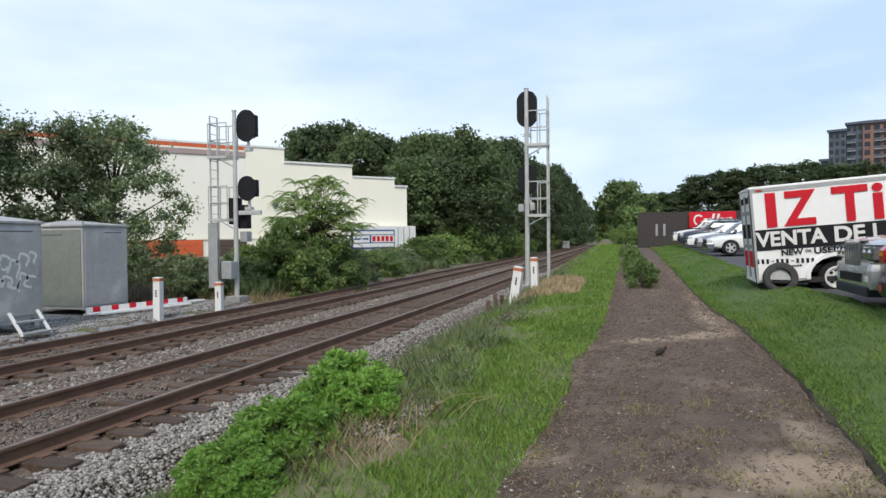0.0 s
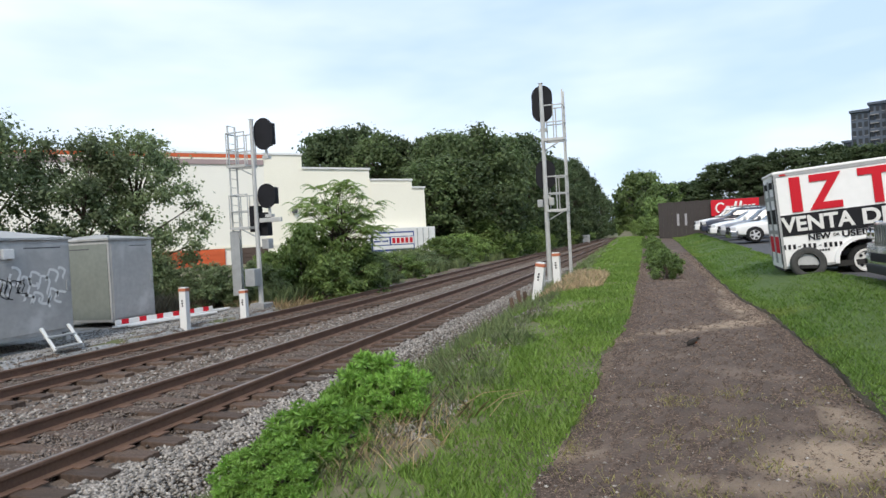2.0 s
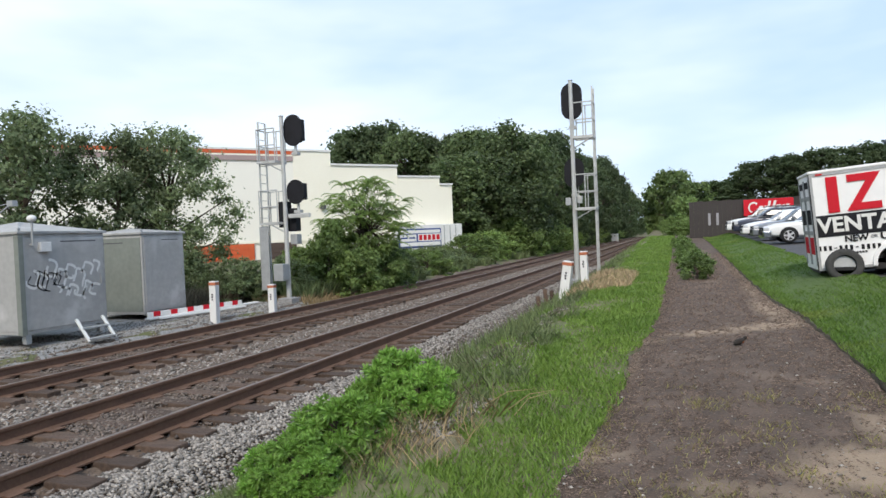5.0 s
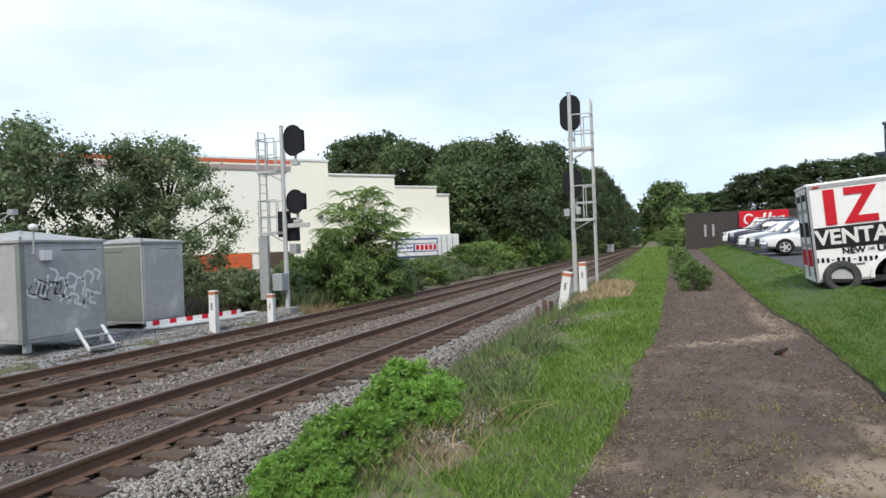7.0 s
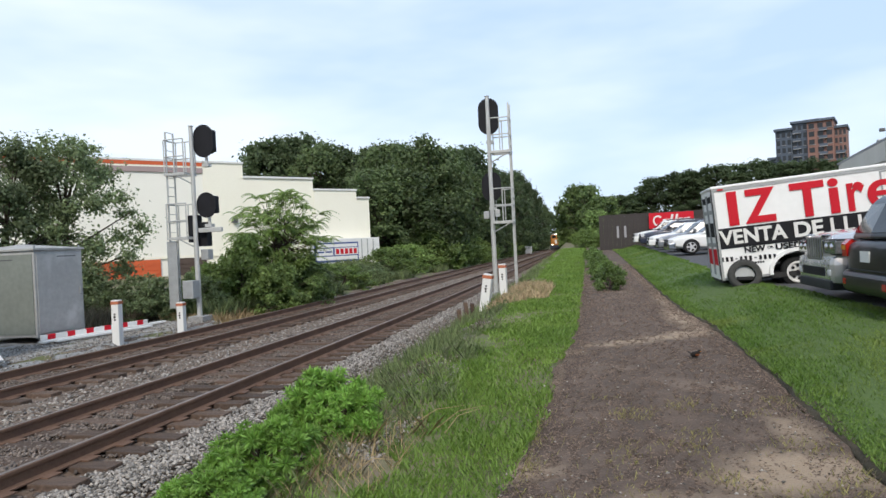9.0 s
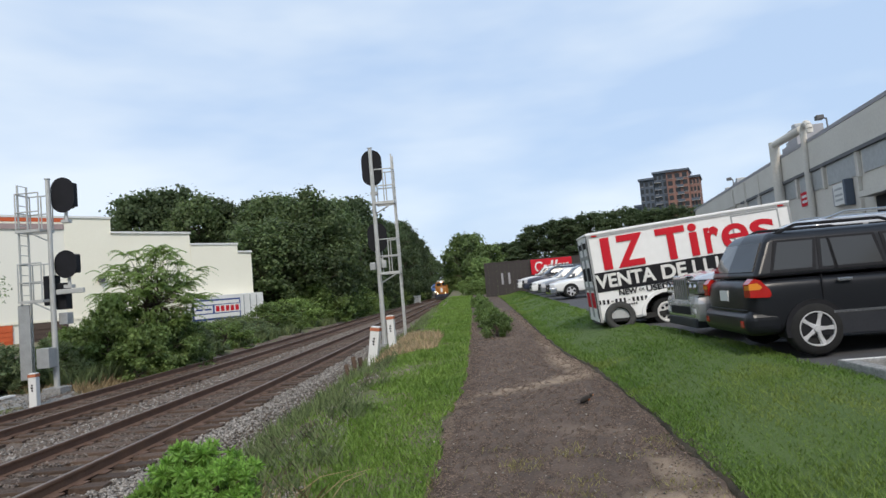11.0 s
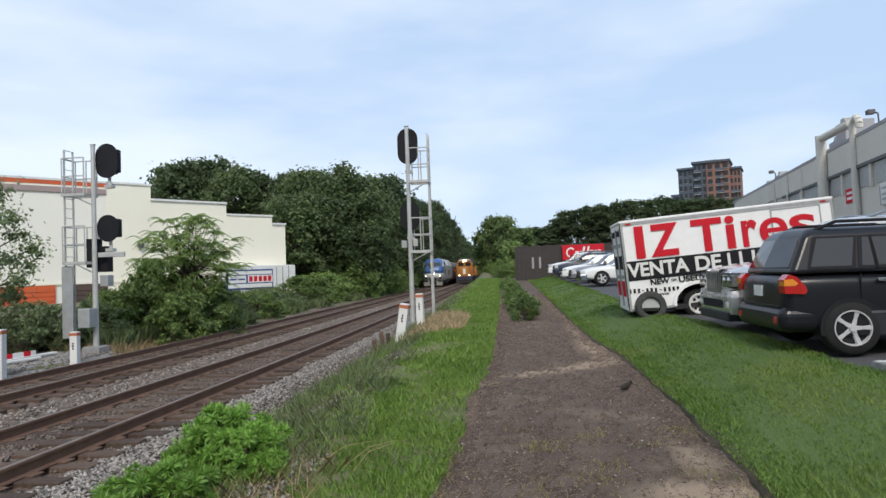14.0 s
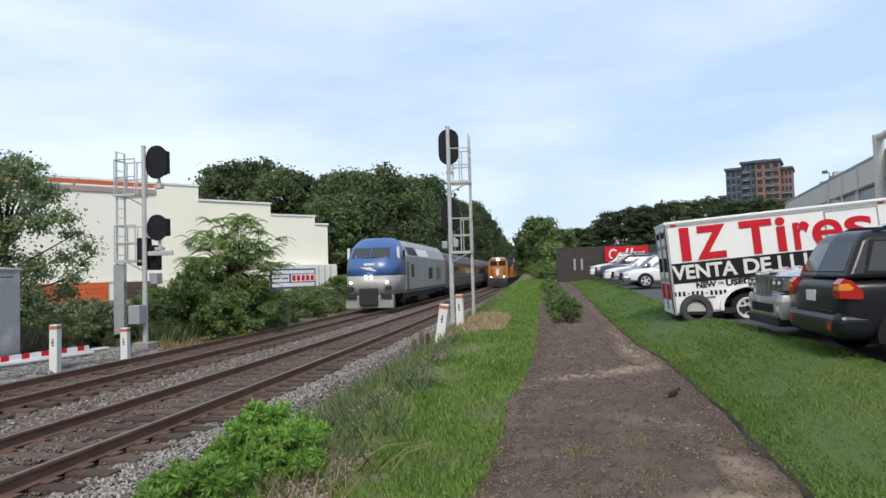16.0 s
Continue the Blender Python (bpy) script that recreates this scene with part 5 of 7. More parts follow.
        if s.get("rack"):
            bm = B()
            for a, b in zip(((r0 + 0.1, H - 0.06), (r0 + 0.4, H + 0.055), (r1 - 0.5, H + 0.055)), ((r0 + 0.4, H + 0.055), (r1 - 0.5, H + 0.055), (r1 - 0.15, H - 0.05))):
                rod(bm, (a[0], sgn * (hr - 0.08), a[1]), (b[0], sgn * (hr - 0.08), b[1]), 0.022, 6)
            part("roof_rail", bm, s["rack"], cab)
    # windscreen and rear window
    for front in (True, False):
        f0, f1 = 0.16, 0.90
        w0, w1 = hb * 0.86, (hr + 0.02) * 0.88
        za, zc = zb - 0.05 + f0 * (zr - zb + 0.05), zb - 0.05 + f1 * (zr - zb + 0.05)
        xa, xc = slant(f0, front), slant(f1, front)
        bulge = 0.11 if front else -0.058
        bm = B()
        for sgn in (-1, 1):
            q = [(xa + bulge * (1 - w0 / hb), sgn * w0, za), (xa + bulge, 0, za), (xc + bulge, 0, zc), (xc + bulge * (1 - w1 / (hr + 0.02)), sgn * w1, zc)]
            panel(bm, q if (sgn < 0) == front else q[::-1], 0.014)
        part("windscreen" if front else "rear_window", bm, "glass", cab)
    # wheels in dark arches
    for x in s["axles"]:
        for sgn in (-1, 1):
            bm = B()
            arc = [(x + r * 1.10 * math.cos(a), r * 1.0 + r * 1.10 * math.sin(a)) for a in np.linspace(-0.25, math.pi + 0.25, 20)]
            prism(bm, [(float(p), float(q)) for p, q in arc], 0.3, Matrix.Translation((0, (h - 0.29) if sgn > 0 else -(h + 0.01), 0)))
            part("wheel_arch", bm, "black", t)
            wheel(t, x, sgn * (h - 0.095), r, 0.235, s["spokes"])
    # ends
    bm = B()
    box(bm, -0.06, 0.46, -h * 0.985, h * 0.985, clear + 0.06, s["bump"])
    rb = part("rear_bumper", bm, s["bumper"], t)
    rv = rb.modifiers.new("edge", "BEVEL")
    rv.width, rv.segments = 0.13, 5
    if s.get("tail_poly"):
        # slightly paler strip that paints in the sheen on the bumper's flat top
        boxed("bumper_sheen", "plastic", rb, -0.03, 0.30, -h * 0.8, h * 0.8, s["bump"] - 0.002, s["bump"] + 0.012, bev=0.005)
    bm = B()
    box(bm, L - 0.32 - s.get("round", 0), L + 0.04, -h * 0.92, h * 0.92, clear + 0.02, s["bump"], bev=0.07 + s.get("round", 0))
    fb = part("front_bumper", bm, s["bumper"], t)
    boxed("air_intake", "black", fb, L + 0.03, L + 0.05, -h * 0.55, h * 0.55, clear + 0.16, clear + 0.30)
    if s.get("lamp_out"):
        boxed("valance", "plastic", fb, L - 0.2, L + 0.046, -h * 0.80, h * 0.80, clear - 0.06, clear + 0.10, bev=0.03)
    g = s["grille"]
    gr = boxed("grille", s["grille_mat"], t, L - 0.10, L + 0.03, -g[0], g[0], g[1], g[2], bev=0.03)
    for i in range(6):
        y = -g[0] + (i + 0.5) * g[0] / 3
        boxed("grille_bar", "chrome", gr, L + 0.031, L + 0.042, y - 0.012, y + 0.012, g[1] + 0.04, g[2] - 0.04)
    for sgn in (-1, 1):
        bm = B()
        y0, y1 = g[0] + 0.05, h * s.get("lamp_out", 0.90)
        if s.get("lamp_out"):
            boxed("headlight_surround", "black", t, L - 0.44, L - 0.012, min(sgn * (y0 - 0.02), sgn * (y1 - 0.006)), max(sgn * (y0 - 0.02), sgn * (y1 - 0.006)), s["lamp"][0] - 0.025, s["lamp"][1] + 0.02, bev=0.05)
            boxed("corner_lens", "amber", t, L - 0.46, L - 0.34, min(sgn * y1 * 0.9, sgn * (y1 + 0.004)), max(sgn * y1 * 0.9, sgn * (y1 + 0.004)), s["lamp"][0] + 0.05, s["lamp"][1] - 0.03, bev=0.02)
            boxed("grille_frame", "chrome", gr, L - 0.12, L + 0.022, min(sgn * g[0], sgn * (g[0] + 0.035)), max(sgn * g[0], sgn * (g[0] + 0.035)), g[1] - 0.03, g[2] + 0.03, bev=0.012)
            boxed("fog_light", "lens", fb, L + 0.0, L + 0.05, min(sgn * 0.66, sgn * 0.8), max(sgn * 0.66, sgn * 0.8), clear + 0.17, clear + 0.28, bev=0.03)
        box(bm, L - (0.40 if s.get("lamp_out") else 0.22), L + 0.0, sgn * y0 if sgn > 0 else -y1, y1 if sgn > 0 else -y0, s["lamp"][0], s["lamp"][1], bev=0.03)
        hl = part("headlight", bm, "headlamp" if s.get("lamp_out") else "lens", t)
        if s.get("lamp_out"):
            for yy in (y0 + 0.12, y0 + 0.36):
                bm = B()
                bmesh.ops.create_uvsphere(bm, u_segments=16, v_segments=8, radius=0.085, matrix=pose(L - 0.055, sgn * yy, (s["lamp"][0] + s["lamp"][1]) / 2))
                part("reflector", bm, "chrome", hl, smooth=True)
        q = s["tail"]
        bm = B()
        if s.get("tail_poly"):
            y_ = h * 0.80 if sgn > 0 else -(h + 0.014)
            prism(bm, [(0.0, 0.82), (0.25, 0.81), (0.275, 0.85), (0.26, 0.91), (0.15, 1.04), (0.06, 1.07), (-0.01, 1.0)], h * 0.20 + 0.014, Matrix.Translation((0, y_, 0)))
        else:
            box(bm, q[4], q[5], h * 0.80 if sgn > 0 else -(h + 0.012), h + 0.012 if sgn > 0 else -h * 0.80, q[0], q[1], bev=0.03)
        tl = part("tail_light", bm, "taillight", t)
        bm = B()
        if s.get("tail_poly"):
            prism(bm, [(-0.012, 0.92), (0.13, 0.92), (0.165, 0.95), (0.10, 1.01), (-0.008, 1.0)], h * 0.16 + 0.02, Matrix.Translation((0, h * 0.84 if sgn > 0 else -(h + 0.02), 0)))
        else:
            box(bm, q[4] - 0.006, q[5] - 0.12, h * 0.84 if sgn > 0 else -(h + 0.018), h + 0.018 if sgn > 0 else -h * 0.84, q[2], q[3], bev=0.02)
        part("turn_lens", bm, "amber", tl)
        bm = B()
        box(bm, -0.066, 0.0, h * 0.70 if sgn > 0 else -h * 0.84, h * 0.84 if sgn > 0 else -h * 0.70, clear + 0.17, clear + 0.27, bev=0.015)
        part("rear_reflector", bm, "taillight", rb)
    boxed("number_plate", "white", t, -0.045 + s["tail"][4], -0.01 + s["tail"][4], -0.16, 0.16, s["bump"] + 0.12, s["bump"] + 0.27)
    return t


SUV = dict(name="suv", L=4.4, W=1.85, H=1.70, r=0.355, clear=0.24, crown=0.02, belt=1.12, tumble=0.17, cabin=(0.10, 3.05, 0.40, 2.40),
           body=((-0.02, 0.90, 0.42, 0.98), (0.10, 0.965, 0.30, 1.07), (0.5, 1.0, 0.26, 1.07), (2.8, 1.0, 0.24, 1.04), (3.2, 0.99, 0.25, 1.02), (3.9, 0.95, 0.27, 0.93), (4.28, 0.86, 0.34, 0.82), (4.4, 0.72, 0.42, 0.70)),
           windows=((0.36, 0.86, 0.13, 0.09), (0.99, 1.14, 0.06, -0.01), (1.19, 1.76, -0.02, -0.05), (1.88, 2.76, -0.02, -0.36)), framed=True, mirror=2.74, handles=(1.12, 1.98), seams=(0.93, 1.82, 2.86),
           tail_poly=True, axles=(0.80, 3.42), spokes=5, bump=0.64, bumper="carblack", grille=(0.36, 0.62, 0.82), grille_mat="black", lamp=(0.66, 0.86), tail=(0.80, 1.04, 0.92, 1.0, 0.02, 0.34), cladding="plastic", rack="black", handle_mat="chrome")
car(pose(3.58, 9.88, 0.352, 0, 0, -1.5), "black SUV with five-spoke alloy wheels and roof rails, parked", "carblack", SUV, "suv")

BIG = dict(name="suv", L=5.2, W=1.98, H=1.92, r=0.385, clear=0.26, crown=0.03, belt=1.22, tumble=0.15, cabin=(0.10, 3.75, 0.30, 3.05),
           body=((-0.02, 0.92, 0.42, 1.10), (0.12, 0.98, 0.32, 1.22), (0.5, 1.0, 0.28, 1.22), (3.0, 1.0, 0.27, 1.20), (3.8, 0.99, 0.28, 1.18), (4.6, 0.97, 0.30, 1.15), (4.95, 0.94, 0.36, 1.11), (5.14, 0.84, 0.42, 1.02), (5.2, 0.66, 0.5, 0.90)),
           windows=((0.35, 1.25, 0.08, 0.0), (1.35, 2.25, 0.0, 0.0), (2.35, 3.45, 0.0, -0.45)), mirror=3.4, handles=(1.5, 2.5), seams=(1.3, 2.3, 3.5),
           axles=(1.05, 4.25), spokes=6, bump=0.76, bumper="carsilver", lamp_out=0.95, round=0.08, grille=(0.36, 0.67, 1.07), grille_mat="cargrey", lamp=(0.78, 1.00), tail=(0.95, 1.35, 1.15, 1.3, 0.0, 0.2), cladding="carsilver", rack="chrome")
car(pose(3.66 + 5.2, 12.2, 0.40, 0, 0, 180), "silver SUV with tall grille, parked facing the grass", "carsilver", BIG, "suv")

MID = dict(SUV, name="suv", tail_poly=False, bumper="carwhite", rack="grill", handle_mat="carwhite", cladding=None)
SEDAN = dict(name="sedan", L=4.7, W=1.78, H=1.43, r=0.32, clear=0.2, crown=0.02, belt=0.92, tumble=0.20, cabin=(0.75, 3.35, 1.35, 2.65),
             body=((-0.02, 0.88, 0.36, 0.84), (0.15, 0.95, 0.26, 0.92), (0.9, 1.0, 0.22, 0.94), (3.3, 1.0, 0.22, 0.92), (4.2, 0.95, 0.24, 0.80), (4.6, 0.86, 0.3, 0.70), (4.7, 0.76, 0.36, 0.62)),
             windows=((1.15, 1.98, 0.35, 0.0), (2.06, 3.05, 0.0, -0.42)), mirror=3.0, handles=(1.3, 2.2), seams=(1.1, 2.02, 3.1), axles=(0.95, 3.75), spokes=5, bump=0.55, bumper="carwhite",
             grille=(0.32, 0.52, 0.66), grille_mat="black", lamp=(0.54, 0.68), tail=(0.66, 0.82, 0.7, 0.78, 0.0, 0.2), cladding=None, rack=None)
ROW = "cars parked nose to the grass"
for y, nose, paint, spec, label in ((47.0, 3.1, "carwhite", dict(MID, H=1.64), "white SUV parked nose to the grass"), (42.6, 3.2, "carnavy", dict(MID, H=1.58, bumper="carnavy", handle_mat="grill"), "dark navy SUV parked nose to the grass"),
                                    (38.6, 3.38, "carwhite", SEDAN, "white sedan parked nose to the grass"), (35.0, 3.55, "cargrey", dict(SEDAN, H=1.5, bumper="cargrey"), "grey sedan parked nose to the grass"),
                                    (30.9, 3.55, "carwhite", dict(SEDAN, L=4.7, W=1.86, bumper="chrome", grille=(0.5, 0.5, 0.68)), "old white sedan with chrome bumper, parked")):
    car(pose(nose - 0.35 + spec["L"], y, float(gz(5, y)) + 0.045, 0, 0, 180), label, paint, spec, "car", ROW)


# ---- lettered cargo trailer ----
def cargo_trailer():
    t = thing("cargo_trailer", pose(2.73, 15.30, 0.31, 0, -4.4, -1.5), "white enclosed cargo trailer with painted tyre-shop lettering", "trailer")
    L, W, z0, z1 = 4.62, 1.6, 0.23, 2.26
    # side wall with a wheel opening
    bm = B()
    arc = [(1.56 - 0.52 * math.cos(a), 0.30 + 0.41 * math.sin(a)) for a in np.linspace(0.0, math.pi, 14)]
    prism(bm, [(0, z0), (1.04, z0)] + [(float(x), float(z)) for x, z in arc] + [(2.08, z0), (L, z0), (L, z1), (0, z1)], 0.05)
    side = part("side_wall", bm, "trailer_white", t)
    bm = B()
    arc2 = [[(1.56 - q * math.cos(a), -0.05 + 0.05 * k, 0.30 + (q - 0.11) * math.sin(a)) for q, k in ((0.52, 0), (0.60, 0), (0.60, 1), (0.52, 1))] for a in np.linspace(-0.1, math.pi + 0.1, 18)]
    loft(bm, arc2)
    part("fender", bm, "trailer_white", t, "white rounded wheel fender")
    boxed("far_wall", "trailer_white", t, 0, L, W - 0.05, W, z0, z1)
    boxed("front_wall", "trailer_white", t, L - 0.05, L - 0.004, 0.052, W - 0.052, z0, z1)
    boxed("roof", "trailer_white", t, -0.02, L + 0.02, -0.02, W + 0.02, z1 + 0.002, z1 + 0.06, bev=0.02)
    boxed("floor", "loco_dark", t, 0.02, L - 0.06, 0.08, W - 0.08, z0 - 0.06, z0 + 0.05)
    d = boxed("rear_door", "trailer_white", t, 0.004, 0.05, 0.052, W - 0.052, z0, z1, bev=0.008, label="white rear doors with dark lettering")
    for y in (0.08, 0.74, 0.84, 1.48):
        boxed("door_bar", "galv", d, -0.02, 0.003, y, y + 0.04, z0 + 0.1, z1 - 0.1)
    boxed("door_edge", "black", d, -0.014, 0.003, 0.0, 0.035, z0, z1)
    for z, k, e in ((1.98, "black", 0.14), (1.72, "galv", 0.09), (1.20, "black", 0.32), (0.98, "galv", 0.08), (0.56, "red", 0.36)):
        for i in range(4):
            y = 0.17 + i * 0.145 + (0.16 if i > 3 else 0)
            boxed("lettering_bar", k, d, -0.012, 0.003, y, y + 0.10, z, z + e)
            boxed("lettering_bar", k, d, -0.012, 0.003, y + 0.76, y + 0.86 - 0.04 * (i == 3), z, z + e)
    for x in (0.0, L - 0.05):
        boxed("corner_trim", "galv", t, x, x + 0.05, -0.012, -0.002, z0, z1)
    boxed("bottom_rail", "galv", t, 0.05, 1.02, -0.015, -0.002, z0, z0 + 0.05)
    boxed("top_rail", "galv", t, 0.05, L - 0.05, -0.015, -0.002, z1 - 0.06, z1 + 0.001)
    for x in (0.12, L - 0.26):
        boxed("marker_light", "taillight", t, x, x + 0.12, -0.03, -0.0155, z1 - 0.05, z1 - 0.01)
    # side hatch
    hx0, hx1, hz0, hz1 = 3.32, 4.32, 0.5, 2.15
    h = boxed("side_door", "trailer_white", t, hx0, hx1, -0.012, -0.002, hz0, hz1)
    for a in ((hx0 - 0.03, hx0, hz0, hz1), (hx1, hx1 + 0.03, hz0, hz1), (hx0 - 0.03, hx1 + 0.03, hz1, hz1 + 0.03)):
        boxed("door_frame", "galv", h, a[0], a[1], -0.02, -0.002, a[2], a[3])
    # lettering
    boxed("black_band", "black", t, 0.03, L - 0.06, -0.010, -0.0025, 0.92, 1.372, label="black painted band")
    up = lambda x, z, y=-0.018: Matrix.Translation((x, y, z)) @ Matrix.Rotation(radians(90), 4, "X")
    for word, x, w in (("I", 0.29, 0.205), ("Z", 0.62, 0.645), ("T", 1.555, 0.67), ("i", 2.30, 0.195), ("r", 2.645, 0.33), ("e", 3.02, 0.60), ("s", 3.66, 0.56)):
        h_ = 0.745 if word in "IZTi" else 0.60
        text("lettering", word, 1, "red", t, up(x, 1.412 - (0.01 if word in "es" else 0)), (w, h_), "large red painted lettering", 0.012 if word in "es" else 0.03)
    for word, x, w in (("VENTA", 0.045, 1.37), ("DE", 1.555, 0.565), ("L", 2.26, 0.19), ("L", 2.515, 0.19)):
        text("lettering", word, 1, "white", t, up(x, 1.0), (w, 0.325), "white painted lettering", 0.03)
    boxed("lettering_bar", "white", t, 2.79, 2.855, -0.016, -0.0105, 1.0, 1.325)
    text("lettering", "NEW", 1, "black", t, up(0.525, 0.785), (0.42, 0.13), "black painted lettering", 0.03)
    text("lettering", "OR", 1, "black", t, up(0.985, 0.825), (0.12, 0.06), "", 0.0)
    text("lettering", "USED", 1, "black", t, up(1.15, 0.78), (0.515, 0.135), "black painted lettering", 0.03)
    # the painted number stays plain strokes
    for i, x in enumerate((0.03, 0.125, 0.22, 0.315, 0.41, 0.505, 0.60, 0.70, 0.80, 0.895, 0.99, 1.085)):
        z = 0.64 - 0.045 * i / 11
        dash = i in (3, 7)
        boxed("lettering_bar", "black", t, x, x + 0.05, -0.012, -0.0025, z + (0.042 if dash else 0.0), z + (0.06 if dash else 0.10))
    for i in range(4):
        boxed("lettering_bar", "black", t, 0.70 + i * 0.052, 0.735 + i * 0.052, -0.012, -0.0025, 0.535, 0.575)
    for y in (0.20, W - 0.20):
        bm = B()
        lathe(bm, [(0.22, -0.1), (0.31, -0.105), (0.342, -0.06), (0.345, 0.0), (0.342, 0.06), (0.31, 0.105), (0.22, 0.1)], 28, Matrix.Translation((1.56, y, 0.25)))
        part("wheel", bm, "tire", t, smooth=True)
    # dished steel wheel face turned to the side wall
    bm = B()
    lathe(bm, [(0.235, 0.095), (0.235, 0.075), (0.20, 0.07), (0.19, 0.11), (0.0001, 0.12)], 26, Matrix.Translation((1.56, 0, 0.25)))
    rim = part("steel_rim", bm, "white", t, "white spoked steel rim")
    for i in range(8):
        a = i * math.pi / 4
        bm = B()
        bmesh.ops.create_cone(bm, cap_ends=True, segments=10, radius1=0.032, radius2=0.032, depth=0.02, matrix=pose(1.56 + 0.14 * math.cos(a), 0.10, 0.25 + 0.14 * math.sin(a), 90))
        part("rim_slot", bm, "black", rim)
    bm = B()
    bmesh.ops.create_cone(bm, cap_ends=True, segments=14, radius1=0.05, radius2=0.04, depth=0.08, matrix=pose(1.56, 0.09, 0.25, 90))
    part("hub", bm, "black", rim)
    boxed("axle", "loco_dark", t, 1.66, 1.78, 0.2, W - 0.2, 0.18, 0.3)
    bm = B()
    for y in (0.4, W - 0.4):
        rod(bm, (L, y, 0.2), (L + 1.2, W / 2, 0.2), 0.05)
    rod(bm, (L + 1.1, W / 2, -0.01), (L + 1.1, W / 2, 0.5), 0.04)
    part("tow_bar", bm, "loco_dark", t)
    return t


cargo_trailer()

# loose tyre leaning on the trailer
t_ = thing("spare_tyre", pose(3.13, 15.06, 0.325, -8, 0, -1.5), "worn grey tyre leaning against the trailer", "tyre")
bm = B()
lathe(bm, [(0.205, -0.09), (0.27, -0.105), (0.315, -0.095), (0.338, -0.06), (0.342, 0.0), (0.338, 0.06), (0.315, 0.095), (0.27, 0.105), (0.205, 0.09), (0.20, 0.0), (0.205, -0.09)], 34, Matrix.Translation((0, 0, 0.34)))
part("tyre", bm, "tire_old", t_, "dusty grey tyre", smooth=True)
bm = B()
prism(bm, [(0.20 * math.cos(a), 0.33 + 0.20 * math.sin(a)) for a in np.linspace(-0.12, math.pi + 0.12, 18)], 0.02, Matrix.Translation((0, -0.02, 0)))
part("grey_plate", bm, "galv", t_, "dull grey plate behind the tyre")
boxed("dark_slot", "tire", t_, -0.17, 0.17, -0.03, 0.0, 0.23, 0.305, bev=0.01)

# painted lines in the lot, and an added raised strip for flush white paint
for i, y in enumerate((8.0, 11.05, 13.9, 16.9)):
    bm = B()
    box(bm, 0, 4.8, -0.06, 0.06, 0, 0.004)
    o = part("parking_line", bm, "white")
    o.matrix_basis = pose(4.3, y, float(gz(5, y)) + 0.047, 0, 0, 0)
    tagged(o, "worn white painted parking line", "road marking", "parking lines")
t_ = thing("kerb", pose(4.02, 7.9, float(gz(4.02, 8)) + 0.0, 0, 0, 0), "pale raised strip standing in for white paint lines", "kerb")
bm = B()
box(bm, 0, 0.16, -6, 0, -0.05, 0.13, bev=0.02)
box(bm, 0.16, 4.6, -0.16, 0, -0.05, 0.13, bev=0.02)
part("raised_strip", bm, "gravel", t_)
boxed("worn_paint", "white", t_, 0.02, 4.6, -0.12, -0.05, 0.131, 0.135)


# ---- trains ----
def bogie(t, x, axles, z=0.0):
    """Truck with side frames and wheels; local x runs back from the nose."""
    bm = B()
    a0, a1 = x + min(axles) - 0.55, x + max(axles) + 0.55
    for s in (-1, 1):
        box(bm, a0, a1, s * 1.0 - 0.08, s * 1.0 + 0.08, 0.42, 0.78, bev=0.05)
        for a in axles:
            box(bm, x + a - 0.22, x + a + 0.22, s * 1.0 - 0.13, s * 1.0 + 0.13, 0.36, 0.66)
    box(bm, x - 0.4, x + 0.4, -1.0, 1.0, 0.5, 0.9)
    b = part("truck_frame", bm, "loco_dark", t)
    for a in axles:
        for s in (-1, 1):
            bm = B()
            lathe(bm, [(0.49, s * 0.70 - 0.06), (0.51, s * 0.70 - 0.05), (0.51, s * 0.70 + 0.06), (0.15, s * 0.70 + 0.075)], 20, Matrix.Translation((x + a, 0, 0.51)))
            part("wheel", bm, "rail", b)


def shell(t, name, x0, x1, section, material):
    bm = B()
    pts = section + [(-y, z) for y, z in section[::-1]]
    loft(bm, [[(x, y, z) for y, z in pts] for x in (x0, x1)])
    return part(name, bm, material, t)


def lamp_disc(t, x, y, z, r):
    bm = B()
    bmesh.ops.create_cone(bm, cap_ends=True, segments=14, radius1=r, radius2=r * 0.9, depth=0.06, matrix=pose(x, y, z, 0, 90, 0))
    return part("headlight", bm, "headlight", t, "lit headlight")


